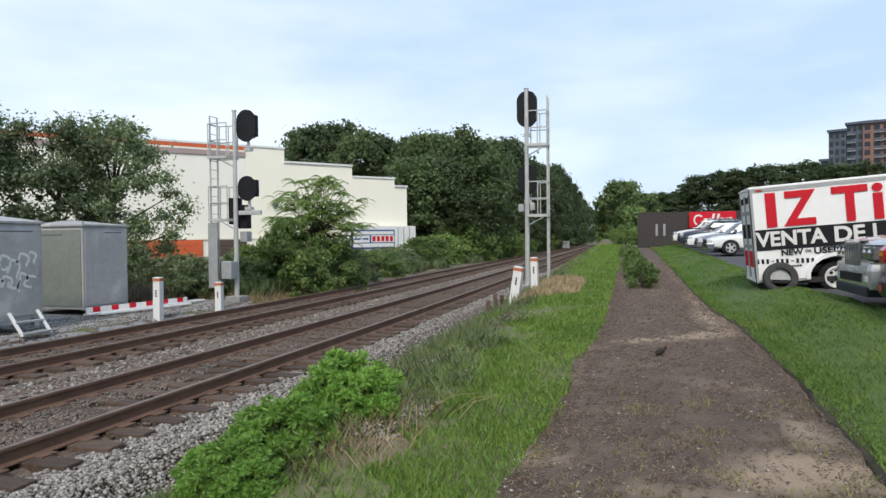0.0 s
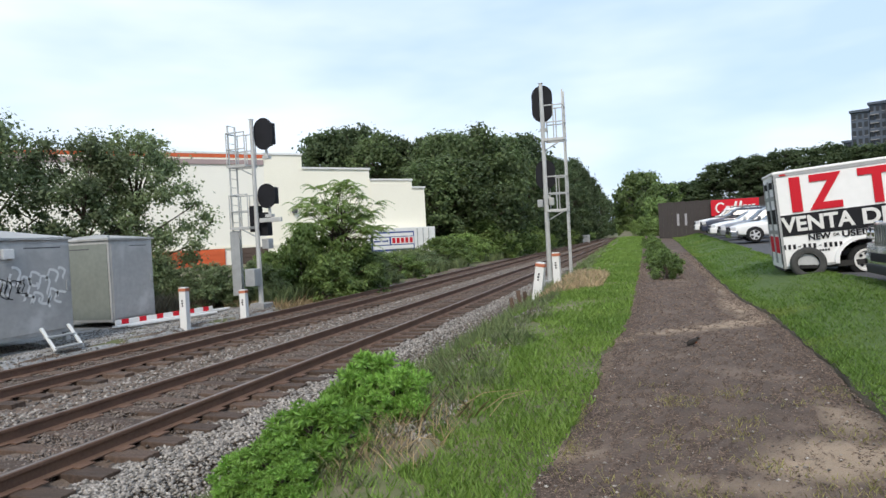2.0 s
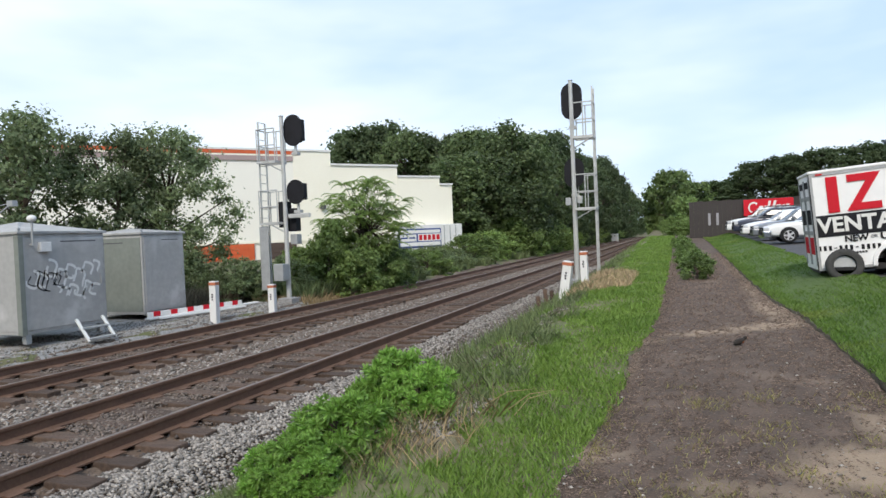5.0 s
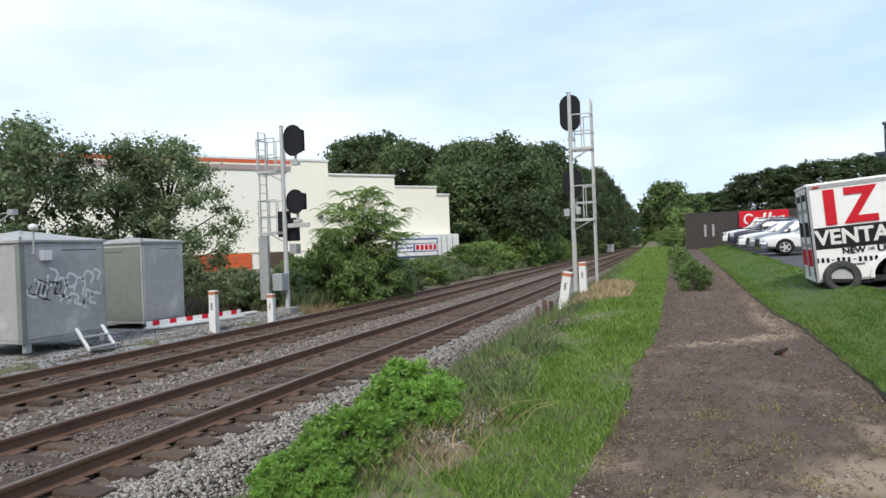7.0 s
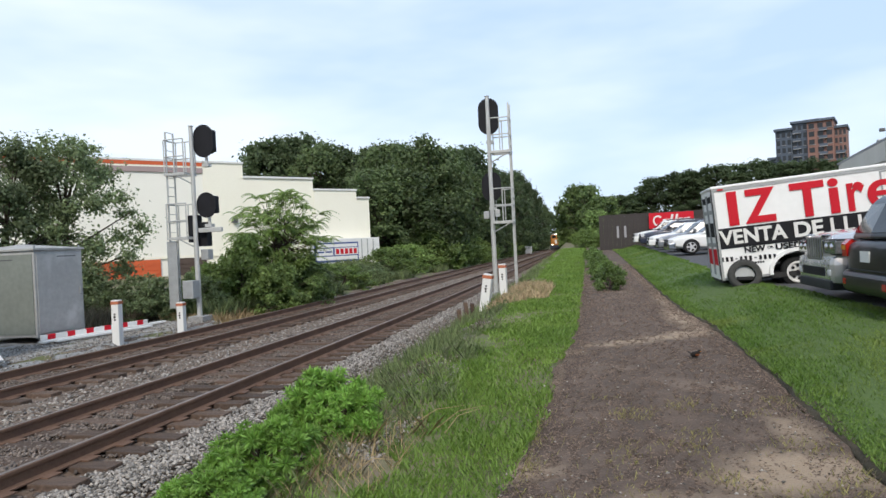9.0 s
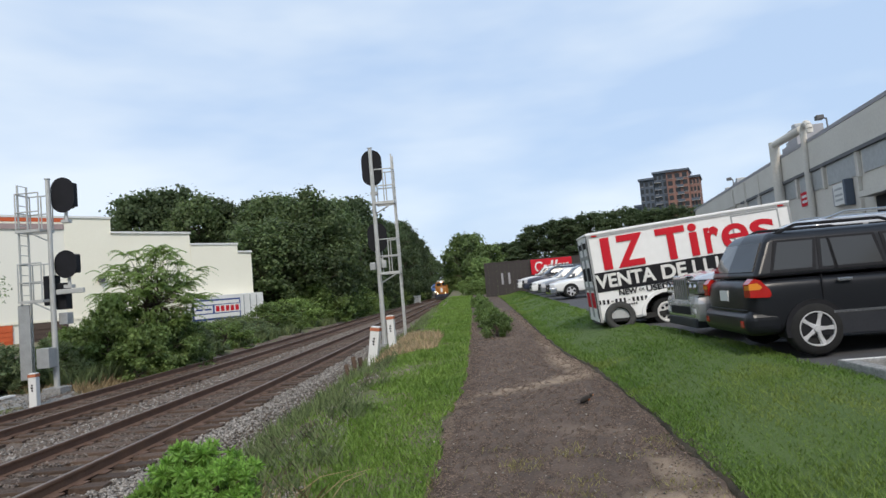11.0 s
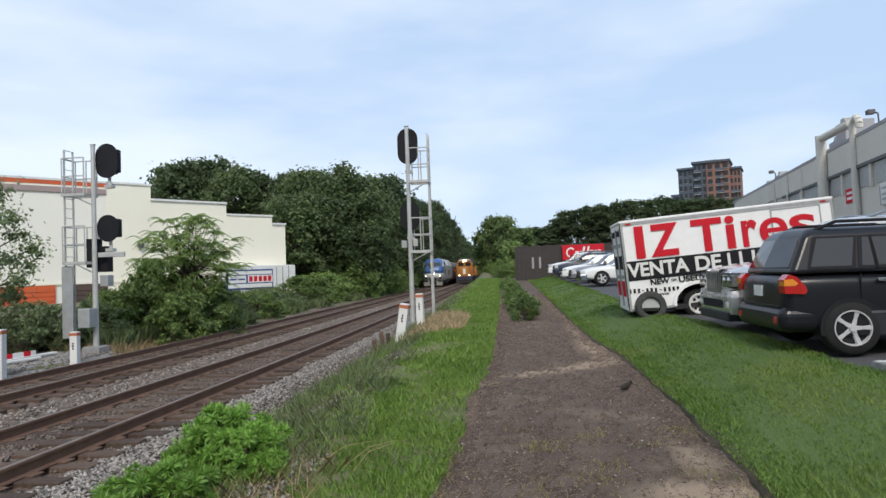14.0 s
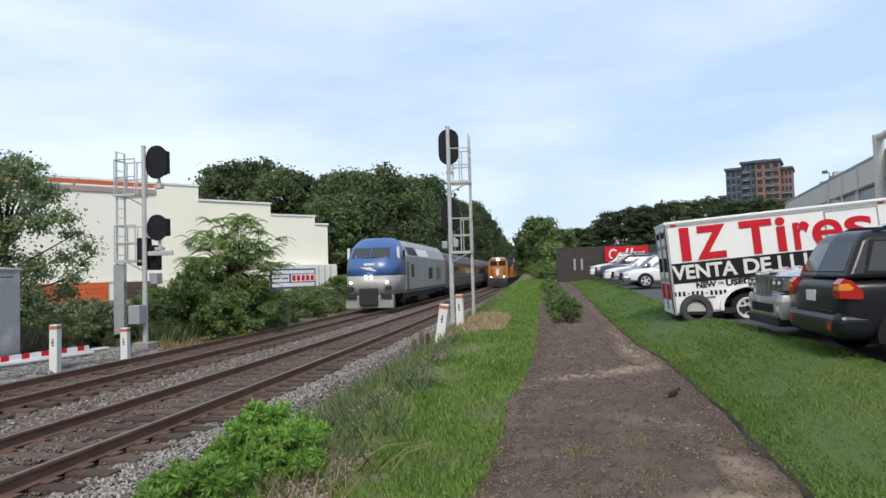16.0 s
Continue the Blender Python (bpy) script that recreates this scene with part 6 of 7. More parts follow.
def passenger_loco(label, lit):
    t = thing("passenger_locomotive", Matrix(), label, "locomotive", "passenger train")

    def nose(levels):
        rings = []
        for z, f, w in levels:
            half = [(3.4, w), (f + 0.75, w), (f + 0.28, w * 0.88), (f + 0.07, w * 0.62), (f, w * 0.3)]
            rings.append([(x, -y, z) for x, y in half] + [(x, y, z) for x, y in half[::-1]])
        return rings

    bm = B()
    loft(bm, nose(((0.95, 0.15, 1.42), (1.5, 0.05, 1.5), (2.06, 0.10, 1.53))))
    part("lower_nose", bm, "loco_silver", t, smooth=True)
    bm = B()
    loft(bm, nose(((2.062, 0.10, 1.53), (2.6, 0.22, 1.53), (3.02, 0.42, 1.52), (3.75, 1.05, 1.42), (4.18, 1.55, 1.16), (4.36, 2.3, 0.9))))
    u = part("upper_nose", bm, "loco_blue", t, "blue-painted upper nose", True)
    for s in (-1, 1):
        bm = B()
        q = [(0.43, s * 0.05, 3.10), (0.66, s * 1.16, 3.10), (1.14, s * 1.06, 3.70), (0.95, s * 0.05, 3.70)]
        panel(bm, q if s < 0 else q[::-1], 0.035)
        part("windshield", bm, "tint", u)
        boxed("mirror", "white", u, 1.25, 1.4, s * 1.52 - 0.08, s * 1.52 + 0.08, 3.05, 3.75, bev=0.03)
    for i in range(3):
        boxed("number_bar", "white", u, 0.20, 0.26, -0.32 + i * 0.22, -0.14 + i * 0.22, 2.66, 2.80)
    bm = B()
    prism(bm, [(-0.5, 2.30), (0.15, 2.42), (0.55, 2.56), (-0.1, 2.56)], 0.05, Matrix.Translation((0.20, 0, 0)) @ Matrix.Rotation(radians(90), 4, "Z"))
    part("white_emblem", bm, "white", u, "white slanted emblem")
    pilot = boxed("pilot", "loco_silver", t, 0.1, 0.6, -1.42, 1.42, 0.18, 0.93, bev=0.05)
    boxed("coupler_cover", "loco_dark", pilot, -0.10, 0.09, -0.55, 0.55, 0.35, 1.35, bev=0.06)
    for s in (-1, 1):
        boxed("step_well", "loco_dark", pilot, -0.02, 0.095, s * 1.05 - 0.32, s * 1.05 + 0.32, 0.75, 1.02, bev=0.02)
        boxed("nose_vent", "loco_dark", t, 0.03, 0.25, s * 1.12 - 0.20, s * 1.12 + 0.16, 1.22, 1.46, bev=0.03)
        if lit:
            lamp_disc(t, 0.10, s * 1.08, 1.68, 0.065)
            lamp_disc(t, 0.03, s * 0.16, 2.0, 0.075)
    shell(t, "body", 3.4, 20.9, [(1.5, 0.95), (1.53, 1.2), (1.53, 3.25), (1.22, 3.95), (0.85, 4.32), (0.3, 4.38)], "loco_silver")
    shell(t, "underframe", 3.2, 20.9, [(1.38, 0.62), (1.38, 0.94), (0.2, 0.945)], "loco_dark")
    for s in (-1, 1):
        side = lambda nm, k, x0, x1, z0, z1, parent=t, lab="": boxed(nm, k, parent, x0, x1, min(s * 1.525, s * 1.545), max(s * 1.525, s * 1.545), z0, z1, label=lab)
        side("cab_door", "stainless", 3.75, 4.35, 1.0, 2.9)
        side("side_stripe", "loco_navy", 2.6, 20.8, 1.02, 1.12)
        side("radiator_grille", "loco_dark", 12.0, 13.8, 1.7, 2.55)
        side("air_grille", "cargrey", 15.5, 18.0, 1.6, 2.6)
        side("emblem_bar", "leaf_dark", 5.2, 6.2, 1.9, 2.75, lab="dull green emblem shape")
        for x in (4.6, 5.4, 6.2, 7.0):
            bm = B()
            q = [(x, s * 1.50, 3.33), (x + 0.55, s * 1.50, 3.33), (x + 0.40, s * 1.27, 3.86), (x - 0.1, s * 1.27, 3.86)]
            panel(bm, q if s < 0 else q[::-1], 0.02)
            part("roof_vent", bm, "black", t)
        bm = B()
        q = [(8.2, s * 1.50, 3.33), (12.2, s * 1.50, 3.33), (12.2, s * 1.27, 3.86), (8.2, s * 1.27, 3.86)]
        panel(bm, q if s < 0 else q[::-1], 0.015)
        part("pale_roof_panel", bm, "white", t)
        bm = B()
        panel(bm, [(x, s * 1.55, z) for x, z in ((2.4, 3.05), (3.1, 3.05), (3.1, 3.6), (2.6, 3.6))], 0.02)
        part("cab_window", bm, "glass", t)
    boxed("fuel_tank", "loco_dark", t, 8.4, 12.6, -1.35, 1.35, 0.22, 0.94, bev=0.12)
    for x in (5.2, 15.9):
        bogie(t, x, (-1.35, 1.35))
    for x in (14.5, 17.2):
        bm = B()
        bmesh.ops.create_cone(bm, cap_ends=True, segments=20, radius1=0.7, radius2=0.65, depth=0.16, matrix=pose(x, 0, 4.44))
        part("roof_fan", bm, "grill", t)
    return t


def coach(label):
    t = thing("passenger_coach", Matrix(), label, "railway coach", "passenger train")
    shell(t, "body", 0.4, 25.6, [(1.5, 0.85), (1.53, 1.1), (1.53, 3.2), (1.25, 3.85), (0.8, 4.15), (0.2, 4.22)], "stainless")
    shell(t, "underframe", 2.5, 23.5, [(1.3, 0.4), (1.3, 0.845), (0.1, 0.846)], "loco_dark")
    for s in (-1, 1):
        for i in range(11):
            x = 3.2 + i * 1.8
            boxed("window", "glass", t, x, x + 1.25, min(s * 1.525, s * 1.54), max(s * 1.525, s * 1.54), 2.1, 2.8)
        boxed("side_stripe", "loco_blue", t, 0.5, 25.5, min(s * 1.525, s * 1.537), max(s * 1.525, s * 1.537), 1.82, 1.98)
    for x in (3.6, 22.4):
        bogie(t, x, (-1.3, 1.3))
    return t


def freight_loco(label, lit):
    t = thing("freight_locomotive", Matrix(), label, "locomotive", "freight train")
    bm = B()
    rings = []
    for z, f, w in ((1.35, 0.95, 0.95), (2.1, 0.9, 0.98), (2.75, 0.98, 0.95), (3.05, 1.4, 0.85)):
        half = [(3.0, w), (f + 0.35, w), (f + 0.08, w * 0.75), (f, w * 0.3)]
        rings.append([(x, -y, z) for x, y in half] + [(x, y, z) for x, y in half[::-1]])
    loft(bm, rings)
    sn = part("short_nose", bm, "loco_yellow", t, "orange-yellow painted nose")
    # white bar drawn for the nose emblem and, in colour, the headlights' glare
    boxed("white_emblem", "white", sn, 0.86, 0.895, -0.24, 0.24, 1.75, 2.78, label="white upright emblem with headlight glare painted in")
    shell(t, "cab", 2.4, 5.3, [(1.5, 1.35), (1.52, 3.4), (1.25, 4.15), (0.9, 4.45), (0.1, 4.5)], "loco_yellow")
    shell(t, "cab_roof", 2.3, 5.4, [(1.18, 4.25), (0.9, 4.50), (0.1, 4.56)], "silver")
    for s in (-1, 1):
        bm = B()
        panel(bm, [(2.385, s * 0.15, 3.25), (2.385, s * 1.2, 3.25), (2.385, s * 1.1, 3.95), (2.385, s * 0.15, 3.95)], 0.02)
        part("windshield", bm, "glass", t)
        boxed("cab_side_window", "glass", t, 3.2, 4.4, min(s * 1.515, s * 1.535), max(s * 1.515, s * 1.535), 2.9, 3.55)
        boxed("walkway", "loco_navy", t, 0.6, 21.5, min(s * 0.9, s * 1.5), max(s * 0.9, s * 1.5), 1.22, 1.34)
        for i in range(12):
            x = 6.0 + i * 1.25
            bm = B()
            rod(bm, (x, s * 1.45, 1.34), (x, s * 1.45, 2.35), 0.018, 5)
            part("stanchion", bm, "loco_yellow", t)
        bm = B()
        rod(bm, (5.6, s * 1.45, 2.35), (20.5, s * 1.45, 2.35), 0.018, 5)
        part("handrail", bm, "loco_yellow", t)
        boxed("hood_stripe", "loco_navy", t, 5.6, 21, min(s * 1.02, s * 1.03), max(s * 1.02, s * 1.03), 2.6, 4.1)
        if lit:
            lamp_disc(t, 0.42, s * 0.95, 1.55, 0.10)
            lamp_disc(t, 2.33, s * 0.13, 4.22, 0.13)
    shell(t, "hood", 5.3, 21.2, [(1.0, 1.35), (1.02, 3.9), (0.7, 4.4), (0.1, 4.42)], "loco_yellow")
    shell(t, "radiator", 17.0, 20.8, [(1.48, 3.4), (1.5, 4.3), (0.8, 4.65), (0.1, 4.68)], "loco_navy")
    shell(t, "frame", 0.4, 21.6, [(1.35, 0.85), (1.45, 1.215), (0.1, 1.216)], "loco_dark")
    p = boxed("pilot", "loco_navy", t, 0.35, 0.6, -1.5, 1.5, 0.2, 1.3, bev=0.03)
    bm = B()
    prism(bm, [(-1.4, 0.1), (1.4, 0.1), (1.2, 0.7), (-1.2, 0.7)], 0.1, Matrix.Translation((0.34, 0, 0)) @ Matrix.Rotation(radians(90), 4, "Z"))
    part("plough", bm, "loco_dark", p)
    boxed("coupler", "loco_dark", t, 0, 0.34, -0.15, 0.15, 0.75, 1.05)
    boxed("fuel_tank", "loco_dark", t, 8.5, 13.0, -1.4, 1.4, 0.2, 0.84, bev=0.15)
    for x in (4.2, 17.6):
        bogie(t, x, (-1.9, 0, 1.9))
    return t


def hopper(label):
    t = thing("hopper_wagon", Matrix(), label, "freight wagon", "freight train")
    bm = B()
    prism(bm, [(0.9, 1.4), (3.6, 0.6), (6.5, 1.0), (9.4, 0.6), (12.6, 1.4), (12.9, 3.8), (0.6, 3.8)], 3.0, Matrix.Translation((0, -1.5, 0)))
    part("body", bm, "hopper", t)
    boxed("load", "ballast", t, 0.8, 12.7, -1.4, 1.4, 3.8, 3.98, bev=0.05)
    for s in (-1, 1):
        for i in range(9):
            x = 1.2 + i * 1.36
            boxed("side_rib", "hopper", t, x, x + 0.12, min(s * 1.5, s * 1.58), max(s * 1.5, s * 1.58), 1.5, 3.8)
        boxed("top_chord", "hopper", t, 0.55, 12.95, min(s * 1.5, s * 1.6), max(s * 1.5, s * 1.6), 3.65, 3.82)
    boxed("sill", "loco_dark", t, 0.2, 13.3, -0.3, 0.3, 0.85, 1.2)
    for x in (2.0, 11.5):
        bogie(t, x, (-0.9, 0.9))
    return t


FLEET = []          # thing, line, distance behind the train's nose, length
pl = passenger_loco("silver and blue passenger diesel locomotive with lit headlights", True)
FLEET.append((pl, "far", 0.0, 21.0))
co = coach("dull stainless steel passenger coach with dark windows")
FLEET.append((co, "far", 21.4, 26.0))
for i in range(1, 6):
    FLEET.append((copy_thing(co, Matrix()), "far", 21.4 + 26.3 * i, 26.0))
fl = freight_loco("orange-yellow and navy freight diesel locomotive with lit headlights", True)
FLEET.append((fl, "near", 0.0, 21.9))
fl2 = freight_loco("orange-yellow and navy freight diesel locomotive, second unit", False)
FLEET.append((fl2, "near", 22.2, 21.9))
hw = hopper("dark loaded hopper wagon")
FLEET.append((hw, "near", 44.4, 13.5))
for i in range(1, 12):
    FLEET.append((copy_thing(hw, Matrix()), "near", 44.4 + 13.8 * i, 13.5))

# ---- the bird on the trail ----
bird = thing("robin", pose(0.46, 8.67, 0.055), "small brown bird with rusty breast on the trail", "bird")
bm = B()
lathe(bm, [(0.002, -0.13), (0.028, -0.10), (0.045, -0.04), (0.05, 0.01), (0.04, 0.06), (0.02, 0.09)], 14, pose(0, 0, 0.085, 28, 0, 0))
part("body", bm, "bird_back", bird, smooth=True)
bm = B()
bmesh.ops.create_uvsphere(bm, u_segments=12, v_segments=8, radius=0.032, matrix=Matrix.Translation((0, 0.095, 0.145)))
part("head", bm, "bird_back", bird, smooth=True)
bm = B()
bmesh.ops.create_uvsphere(bm, u_segments=12, v_segments=8, radius=0.043, matrix=Matrix.Translation((0, 0.035, 0.088)) @ Matrix.Diagonal((0.95, 1.1, 1, 1)))
part("breast", bm, "bird_breast", bird, "rusty orange breast", True)
bm = B()
box(bm, -0.018, 0.018, -0.22, -0.08, 0.02, 0.03, m=pose(0, 0, 0.02, -14))
part("tail", bm, "bird_back", bird)
bm = B()
rod(bm, (0, 0.12, 0.145), (0, 0.15, 0.142), 0.007, 6, 0.001)
part("beak", bm, "amber", bird)
for s in (-1, 1):
    bm = B()
    rod(bm, (s * 0.015, 0.01, 0.06), (s * 0.018, 0.015, 0.0), 0.004, 5)
    rod(bm, (s * 0.018, 0.0, 0.003), (s * 0.018, 0.045, 0.003), 0.004, 5)
    part("leg", bm, "bird_back", bird)
    bm = B()
    bmesh.ops.create_uvsphere(bm, u_segments=10, v_segments=6, radius=0.05, matrix=Matrix.Translation((s * 0.042, -0.03, 0.085)) @ Matrix.Rotation(radians(28), 4, "X") @ Matrix.Diagonal((0.25, 1.5, 0.6, 1)))
    part("wing", bm, "bird_back", bird)

# ---- loose cover on the ground ----
def blades(name, x, y, z, h, w, material, label, category, seed, lean=0.5, plain=False):
    """Grass blades, one folded sliver each."""
    g = np.random.default_rng(seed)
    n = len(x)
    a = g.uniform(0, 2 * np.pi, n)
    d = np.stack([np.cos(a), np.sin(a), 0 * a], 1) * (w / 2)[:, None]
    p = np.stack([x, y, z - 0.01], 1)
    b = g.uniform(0, 2 * np.pi, n)
    tip = p + np.stack([np.cos(b) * h * lean, np.sin(b) * h * lean, h], 1) * g.uniform(0.8, 1.1, n)[:, None]
    mid = (p + tip) / 2 + np.stack([0 * h, 0 * h, h * 0.12], 1)
    if plain:
        V = np.stack([p - d, p + d, tip], 1).reshape(-1, 3)
        return tagged(new(name, mesh_from(name, V, np.arange(3 * n).reshape(-1, 3), material)), label, category, kind="stuff")
    V = np.stack([p - d, p + d, mid + d * 0.7, tip, mid - d * 0.7], 1).reshape(-1, 3)
    i = np.arange(n) * 5
    ob = new(name, mesh_from(name, V, np.stack([i, i + 1, i + 2, i + 3, i + 4], 1), material))
    return tagged(ob, label, category, kind="stuff")


g = np.random.default_rng(2)


def scatter(n, x0, x1, y0, y1, near=2.0):
    """Points that thin out with distance along y."""
    y = y0 * (y1 / y0) ** g.uniform(0, 1, n) if near > 1 else g.uniform(y0, y1, n)
    return g.uniform(x0, x1, n), y


def patch(x, y, s, seed):
    return np.array([noise.noise((a * s, b * s, seed)) for a, b in zip(x, y)])


# left verge: a strip of bright grass along the trail, then rough ground with tufts of weeds down to the stones
def strip_edge(y):
    return np.interp(y, [3.5, 6.7, 9, 13.5, 30, 58], [-1.55, -1.62, -1.78, -2.1, -2.2, -2.4])


x, y = scatter(130000, -3.5, -0.35, 3.2, 58)
k, k2 = patch(x, y, 0.8, 3.0), patch(x, y, 2.6, 13.0)
inside = x - strip_edge(y) + 0.35 * k2
keep = (x < trail_left(y) + 0.02 + 0.10 * k2) & (g.uniform(0, 1, len(x)) < np.where(inside > 0, np.clip(0.95 + 1.0 * k, 0.35, 1), np.clip(0.06 + 0.9 * k, 0.02, 0.5)))
x, y, k = x[keep], y[keep], k[keep]
blades("verge_grass", x, y, lz(x, y), g.uniform(0.025, 0.085, len(x)) * (1 + 0.9 * k), 0.006 + 0.0012 * y, "grass_bright", "rough green grass beside the trail", "grass", 21, 0.7)


def tufts(name, cx, cy, per, reach, tall, width, material, label, seed, lean=0.5):
    """Clumps of blades that spread from shared roots."""
    q = np.random.default_rng(seed)
    n = len(cx)
    size = q.uniform(0.45, 1.0, n)
    i = np.repeat(np.arange(n), per)
    x, y = cx[i] + q.normal(0, 1, len(i)) * reach * size[i], cy[i] + q.normal(0, 1, len(i)) * reach * size[i]
    h = tall * size[i] * q.uniform(0.35, 1.05, len(i))
    return blades(name, x, y, lz(x, y), h, width + 0.0008 * y, material, label, "weeds", seed + 1, lean)


cx, cy = scatter(420, -3.55, -1.5, 3.6, 30)
keep = (cx < strip_edge(cy) + 0.1 + 0.3 * patch(cx, cy, 1.1, 17.0)) & ((cy > 6.3) | (g.uniform(0, 1, 420) < 0.3))
tufts("verge_weeds", cx[keep], cy[keep], 36, 0.11, 0.24, 0.009, "weed_tuft", "tufts of grey-green weeds in the rough ground", 33, 0.75)
cx, cy = scatter(230, -3.7, -1.6, 3.6, 24)
keep = cx < strip_edge(cy) - 0.1
tufts("dry_weeds", cx[keep], cy[keep], 26, 0.10, 0.16, 0.007, "weed_brown", "low brown dead weeds on the rough ground", 35, 0.8)
cx, cy = scatter(90, -3.9, -2.9, 3.2, 4.6, 1)
tufts("corner_weeds", cx, cy, 34, 0.10, 0.24, 0.009, "weed_tuft", "loose grey-green weeds at the ballast foot", 37, 0.5)
# right lawn
x, y = scatter(120000, 1.1, 4.1, 3.6, 55)
k = patch(x, y, 0.6, 7.0)
keep = (x > trail_right(y) - 0.01 + 0.05 * patch(x, y, 3.0, 71.0)) & (x < lot_edge(y) + 0.08 + 0.12 * patch(x, y, 2.0, 73.0))
x, y, k = x[keep], y[keep], k[keep]
blades("lawn_grass", x, y, gz(x, y) + 0.045, g.uniform(0.025, 0.06, len(x)) * (1 + 0.8 * k), 0.007 + 0.0011 * y, "grass", "mown green lawn grass", "grass", 22, 0.8, True)
# tall weeds by the ballast
x, y = scatter(5000, -4.0, -2.5, 9.0, 40)
k = patch(x, y, 0.7, 11.0)
keep = k > 0.02 + 0.25 * (x + 2.6)
x, y = x[keep], y[keep]
blades("tall_weeds", x, y, lz(x, y), g.uniform(0.08, 0.40, len(x)) ** 1.1, 0.010 + 0.0010 * y, "weed", "tall grey-green weeds at the ballast edge", "weeds", 23, 0.35)
# dry grass round the posts
x, y = scatter(5000, -2.9, -1.2, 14.8, 21, 1)
keep = (x + 2.0) ** 2 / 0.8 + (y - 18) ** 2 / 9 < 1 + 0.5 * patch(x, y, 0.9, 5.0)
x, y = x[keep], y[keep]
blades("dry_grass", x, y, lz(x, y), g.uniform(0.08, 0.22, len(x)), 0.02 + 0 * y, "straw_pale", "dry straw-coloured grass round the posts", "grass", 24, 0.6)
x, y = scatter(4000, -14.4, -12.0, 19.0, 23, 1)
blades("dry_grass", x, y, lz(x, y), g.uniform(0.1, 0.3, len(x)), 0.03 + 0 * y, "straw", "dry straw-coloured grass by the signal", "grass", 25, 0.6)
x, y = scatter(26000, -0.6, 1.65, 3.4, 6.6, 1)
k = patch(x, y, 2.2, 9.0)
keep = g.uniform(0, 1, len(x)) < np.clip(0.10 + 0.9 * k - 0.10 * (y - 4.2), 0.012, 0.5)
x, y = x[keep], y[keep]
blades("trail_grass", x, y, gz(x, y) + 0.01, g.uniform(0.02, 0.06, len(x)), 0.006 + 0 * y, "straw_green", "sparse yellow grass growing in the trail", "grass", 26, 0.8)
# dead stalks under the weed clumps
x, y = scatter(500, -2.4, -1.5, 3.9, 5.6, 1)
blades("dead_stalks", x, y, lz(x, y), g.uniform(0.06, 0.26, len(x)), 0.006 + 0 * y, "straw", "dry dead stalks under the weed clumps", "weeds", 29, 0.9)
# bank weeds beyond the tracks
x, y = scatter(26000, -17.5, -12.3, 19.5, 62)
keep = patch(x, y, 0.35, 15.0) > -0.15
x, y = x[keep] + off(y[keep]), y[keep]
blades("bank_weeds", x, y, lz(x, y), g.uniform(0.25, 0.75, len(x)), 0.05 + 0.001 * y, "weed", "weedy green bank beyond the tracks", "weeds", 27, 0.45)
x, y = scatter(9000, -18.5, -14.8, 15.8, 21, 1)
blades("yard_weeds", x, y, lz(x, y), g.uniform(0.2, 0.8, len(x)), 0.03 + 0 * y, "weed_brown", "brownish weeds behind the gravel yard", "weeds", 28, 0.4)


def pebbles(name, x, y, z, r, material, label, seed, long=1.0):
    """Angular stones, each a skewed eight-sided lump."""
    q = np.random.default_rng(seed)
    n = len(x)
    base = np.array([(1, 0, 0), (0, 1, 0), (-1, 0, 0), (0, -1, 0), (0, 0, 0.8), (0, 0, -0.8)])
    V = base[None] * q.uniform(0.6, 1.3, (n, 6, 1)) + q.normal(0, 0.18, (n, 6, 3))
    V[..., 0] *= long
    a = q.uniform(0, 6.28, n)
    c, s = np.cos(a)[:, None], np.sin(a)[:, None]
    V = np.stack([V[..., 0] * c - V[..., 1] * s, V[..., 0] * s + V[..., 1] * c, V[..., 2] * 0.8], -1) * r[:, None, None] + np.stack([x, y, z], 1)[:, None]
    f = np.array([(0, 1, 4), (1, 2, 4), (2, 3, 4), (3, 0, 4), (1, 0, 5), (2, 1, 5), (3, 2, 5), (0, 3, 5)])
    F = (np.arange(n)[:, None, None] * 6 + f[None]).reshape(-1, 3)
    return tagged(new(name, mesh_from(name, V.reshape(-1, 3), F, material)), label, "gravel", kind="stuff")


def bed_z(x, y):
    return gz(x, y) + bed(x, y)


x, y = scatter(46000, -5.15, -3.2, 2.2, 40)
x = x + off(y)
keep = g.uniform(0, 1, len(x)) < np.clip((-3.5 - x) * 2.0, 0.10, 1)
x, y = x[keep], y[keep]
pebbles("shoulder_stones", x, y, bed_z(x, y) + 0.012, g.uniform(0.012, 0.034, len(x)), "stone", "loose grey ballast stones on the shoulder", 41)
x, y = scatter(28000, -11.5, -5.0, 3.0, 45)
t_ = np.minimum(np.abs(x - NEAR), np.abs(x - FAR))
grey = t_ > 1.38
keep = (t_ > 1.30) | (g.uniform(0, 1, len(x)) < 0.35)
xg, yg = x[grey] + off(y[grey]), y[grey]
pebbles("six_foot_stones", xg, yg, bed_z(xg, yg) + 0.010, g.uniform(0.018, 0.042, len(xg)), "stone", "pale grey ballast stones between the two lines", 47)
x, y = x[keep] + off(y[keep]), y[keep]
pebbles("track_stones", x, y, bed_z(x, y) + 0.008, g.uniform(0.016, 0.04, len(x)), "stone_brown", "brownish ballast stones between the rails", 42)
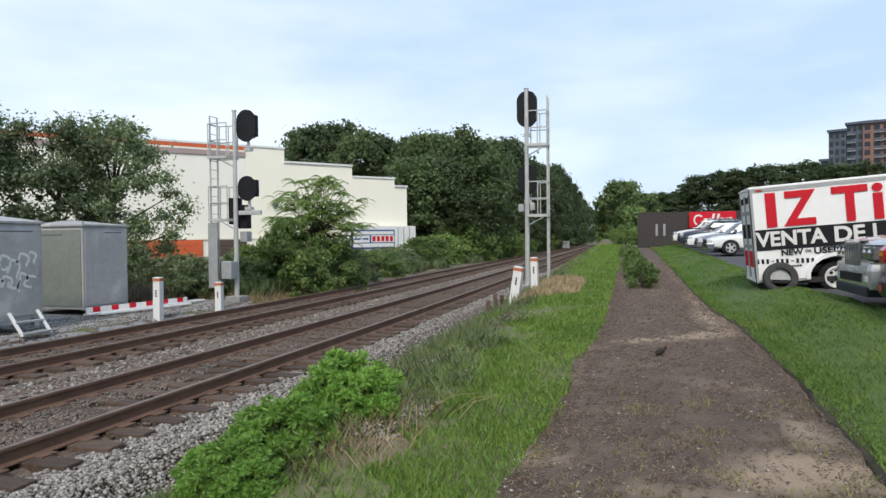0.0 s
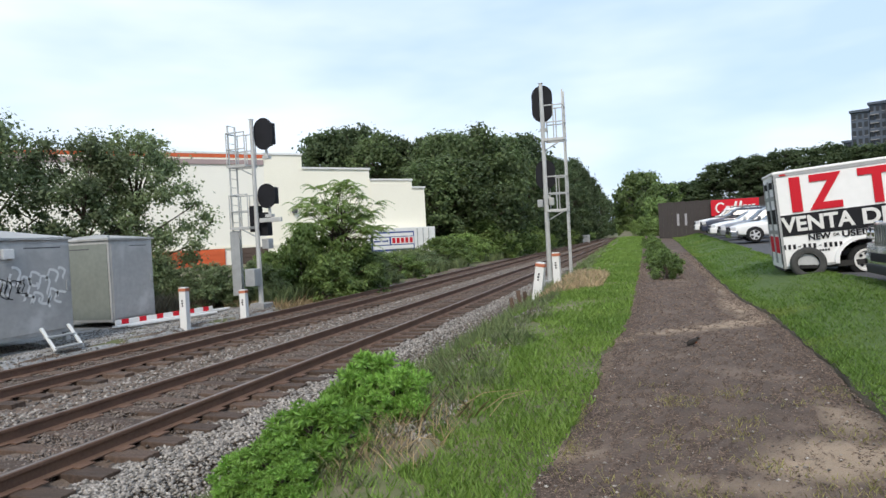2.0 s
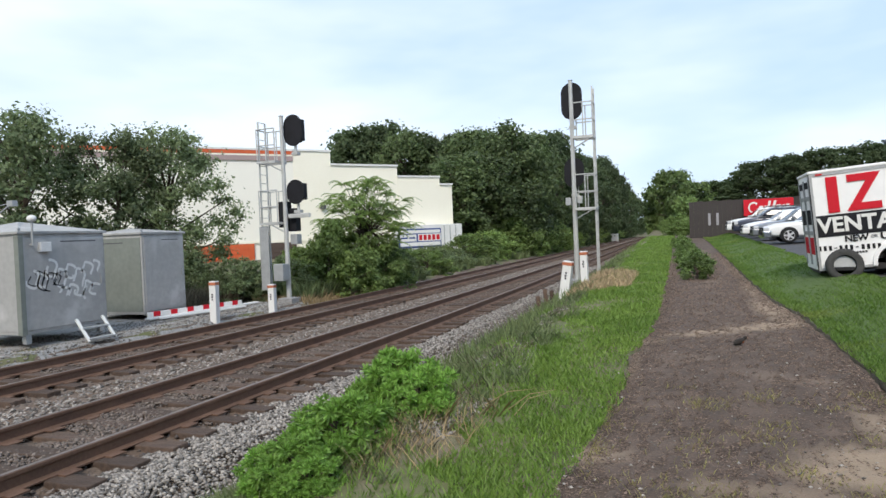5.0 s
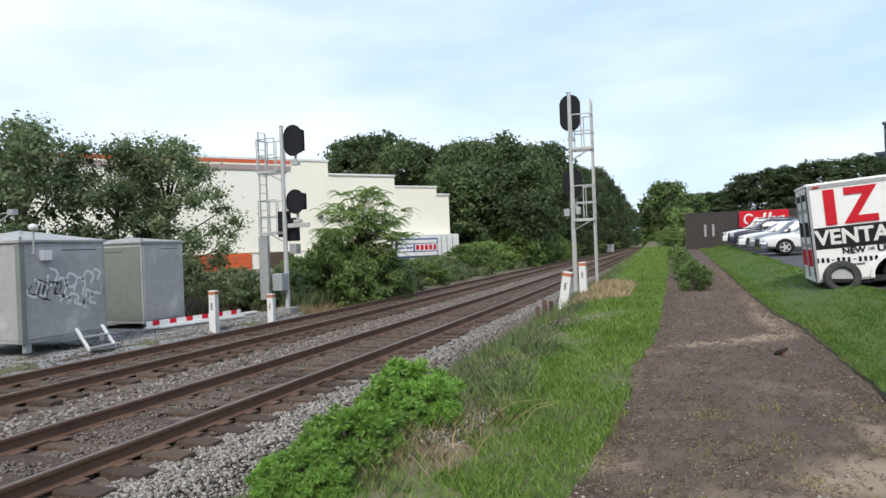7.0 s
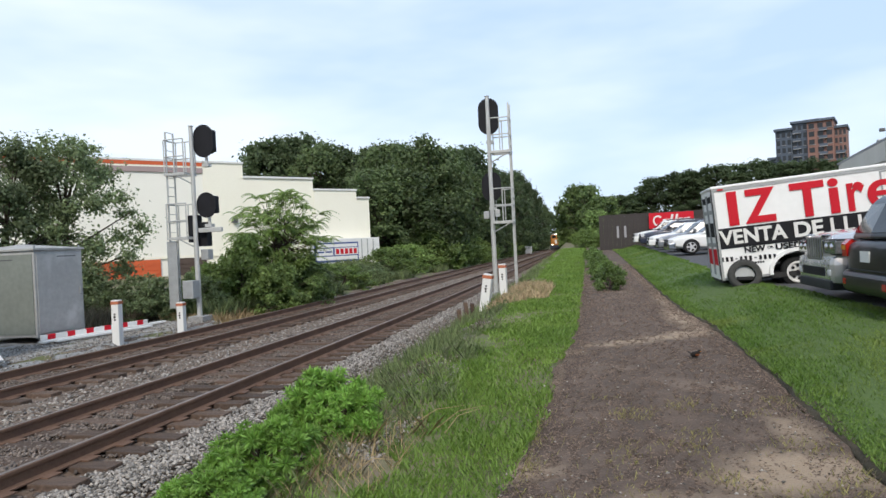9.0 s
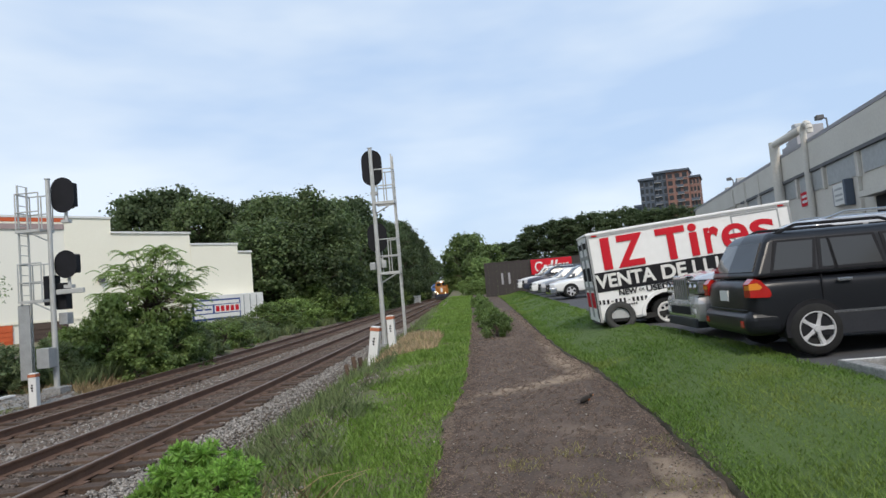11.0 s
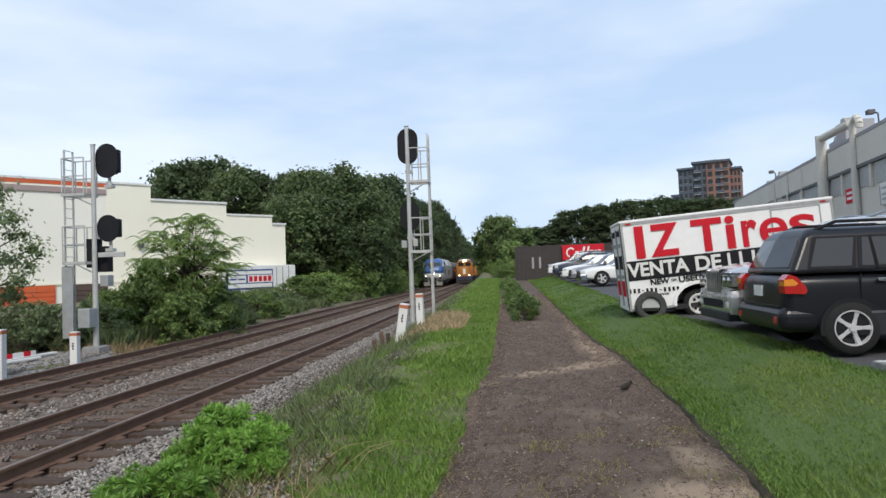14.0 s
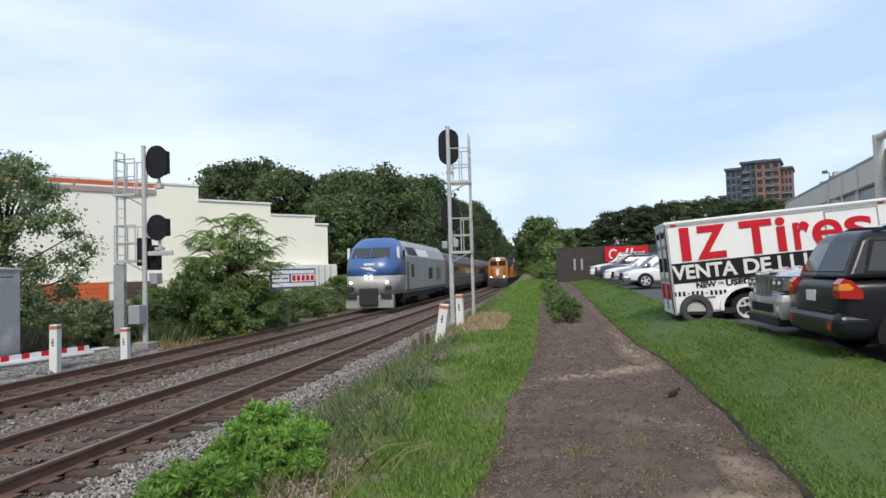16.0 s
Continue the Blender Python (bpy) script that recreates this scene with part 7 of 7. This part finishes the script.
# stones that fill the gauge up to the tops of the ties
x, y = scatter(42000, -0.70, 0.70, 3.0, 48)
x = x + np.where(g.uniform(0, 1, len(x)) < 0.6, NEAR, FAR)
keep = patch(x, y, 0.9, 51.0) > -0.18
x, y = x[keep] + off(y[keep]), y[keep]
pebbles("gauge_stones", x, y, ztr(y) - 0.172 - g.uniform(0.0, 0.03, len(x)), g.uniform(0.013, 0.032, len(x)), "stone_brown", "brown-grey ballast stones between the rails, level with the ties", 49)
x, y = scatter(9000, -14.5, -11.6, 7.0, 20, 1)
pebbles("yard_stones", x, y, np.maximum(bed_z(x, y), gz(x, y) + 0.02) + 0.006, g.uniform(0.014, 0.03, len(x)), "stone", "pale gravel stones in the yard", 43)
x, y = scatter(120000, -0.75, 1.8, 3.2, 30)
keep = (x > trail_left(y)) & (x < trail_right(y) - 0.05) & ((y > 6.0) | (x < 0.55) | (g.uniform(0, 1, len(x)) < 0.35))
x, y = x[keep], y[keep]
pebbles("wood_chips", x, y, gz(x, y) + 0.013, g.uniform(0.0022, 0.0055, len(x)) * (0.75 + 0.06 * y), "chip", "brown wood chips on the trail", 44, 2.8)
x, y = scatter(900, -0.75, 1.75, 3.2, 22)
pebbles("trail_pebbles", x, y, gz(x, y) + 0.018, g.uniform(0.006, 0.016, len(x)), "stone", "pale pebbles scattered on the trail", 45)
x, y = scatter(11000, -3.6, -1.7, 4.5, 18)
keep = (patch(x, y, 0.9, 21.0) > -0.08) & (x < strip_edge(y))
x, y = x[keep], y[keep]
pebbles("spilled_stones", x, y, lz(x, y) + 0.01, g.uniform(0.010, 0.028, len(x)), "stone", "ballast stones spilled into the grass", 46)

# dead sticks by the weeds
for i, (x, y, a, L) in enumerate(((-1.45, 5.5, 40, 0.5), (-1.35, 5.35, 60, 0.45), (-1.7, 5.6, 25, 0.5), (-1.9, 4.6, 80, 0.3), (-1.8, 4.4, 10, 0.3))):
    bm = B()
    rod(bm, (0, 0, 0), (L * 0.5, 0.02, 0.06), 0.005, 5, 0.004)
    rod(bm, (L * 0.5, 0.02, 0.06), (L, -0.03, 0.03), 0.004, 5, 0.0015)
    o = part("dead_stick", bm, "straw")
    o.matrix_basis = pose(x, y, float(gz(x, y)) + 0.01, 0, -12, a)
    tagged(o, "dry pale dead stick lying in the grass", "stick", "dead sticks")


# ---- what moves ----
def on_line(line, nose, behind, length):
    """The pose of a vehicle whose nose stands that far behind the train's nose."""
    y0 = nose + behind
    ym = y0 + length / 2
    cx = FAR if line == "far" else NEAR
    s = float(off(ym + 6) - off(ym - 6)) / 12
    x = cx + float(off(ym)) - s * length / 2
    turn = 90 - math.degrees(math.atan(s))
    return pose(x, y0, float(ztr(ym)), 0, 0, turn)


def motions():
    times = [0, 2, 4, 6, 8, 9, 10, 11, 12, 13, 14, 15, 16]
    for ob, line, behind, length in FLEET:
        rows = []
        for s in times:
            nose = 36.2 + 31.0 * (16 - s) if line == "far" else 96.0 + 11.2 * (16 - s)
            rows.append((s, on_line(line, nose, behind, length)))
        walk(ob, rows)
    hops = [(0, 0.46, 8.56, 60), (1.5, 0.49, 8.57, 70), (4.2, 0.51, 8.60, 60), (4.8, 0.62, 8.70, 75), (5.6, 0.95, 8.88, 75), (6.3, 1.12, 8.95, 90), (7, 1.15, 8.86, 110), (8, 1.13, 8.66, 130), (9, 1.14, 8.50, 150), (9.6, 1.10, 8.36, 120),
            (10.2, 1.12, 8.36, 100), (11.4, 1.24, 8.40, 80), (12.5, 1.34, 8.42, 60), (13.5, 1.36, 8.41, 60), (14.5, 1.40, 8.31, 75), (15.4, 1.43, 8.32, 80), (16, 1.40, 8.27, 70)]
    bird.scale = (0.7, 0.7, 0.7)
    walk(bird, [(s, pose(x, y, float(gz(x, y)) + 0.013, 0, 0, -a)) for s, x, y, a in hops])


motions()
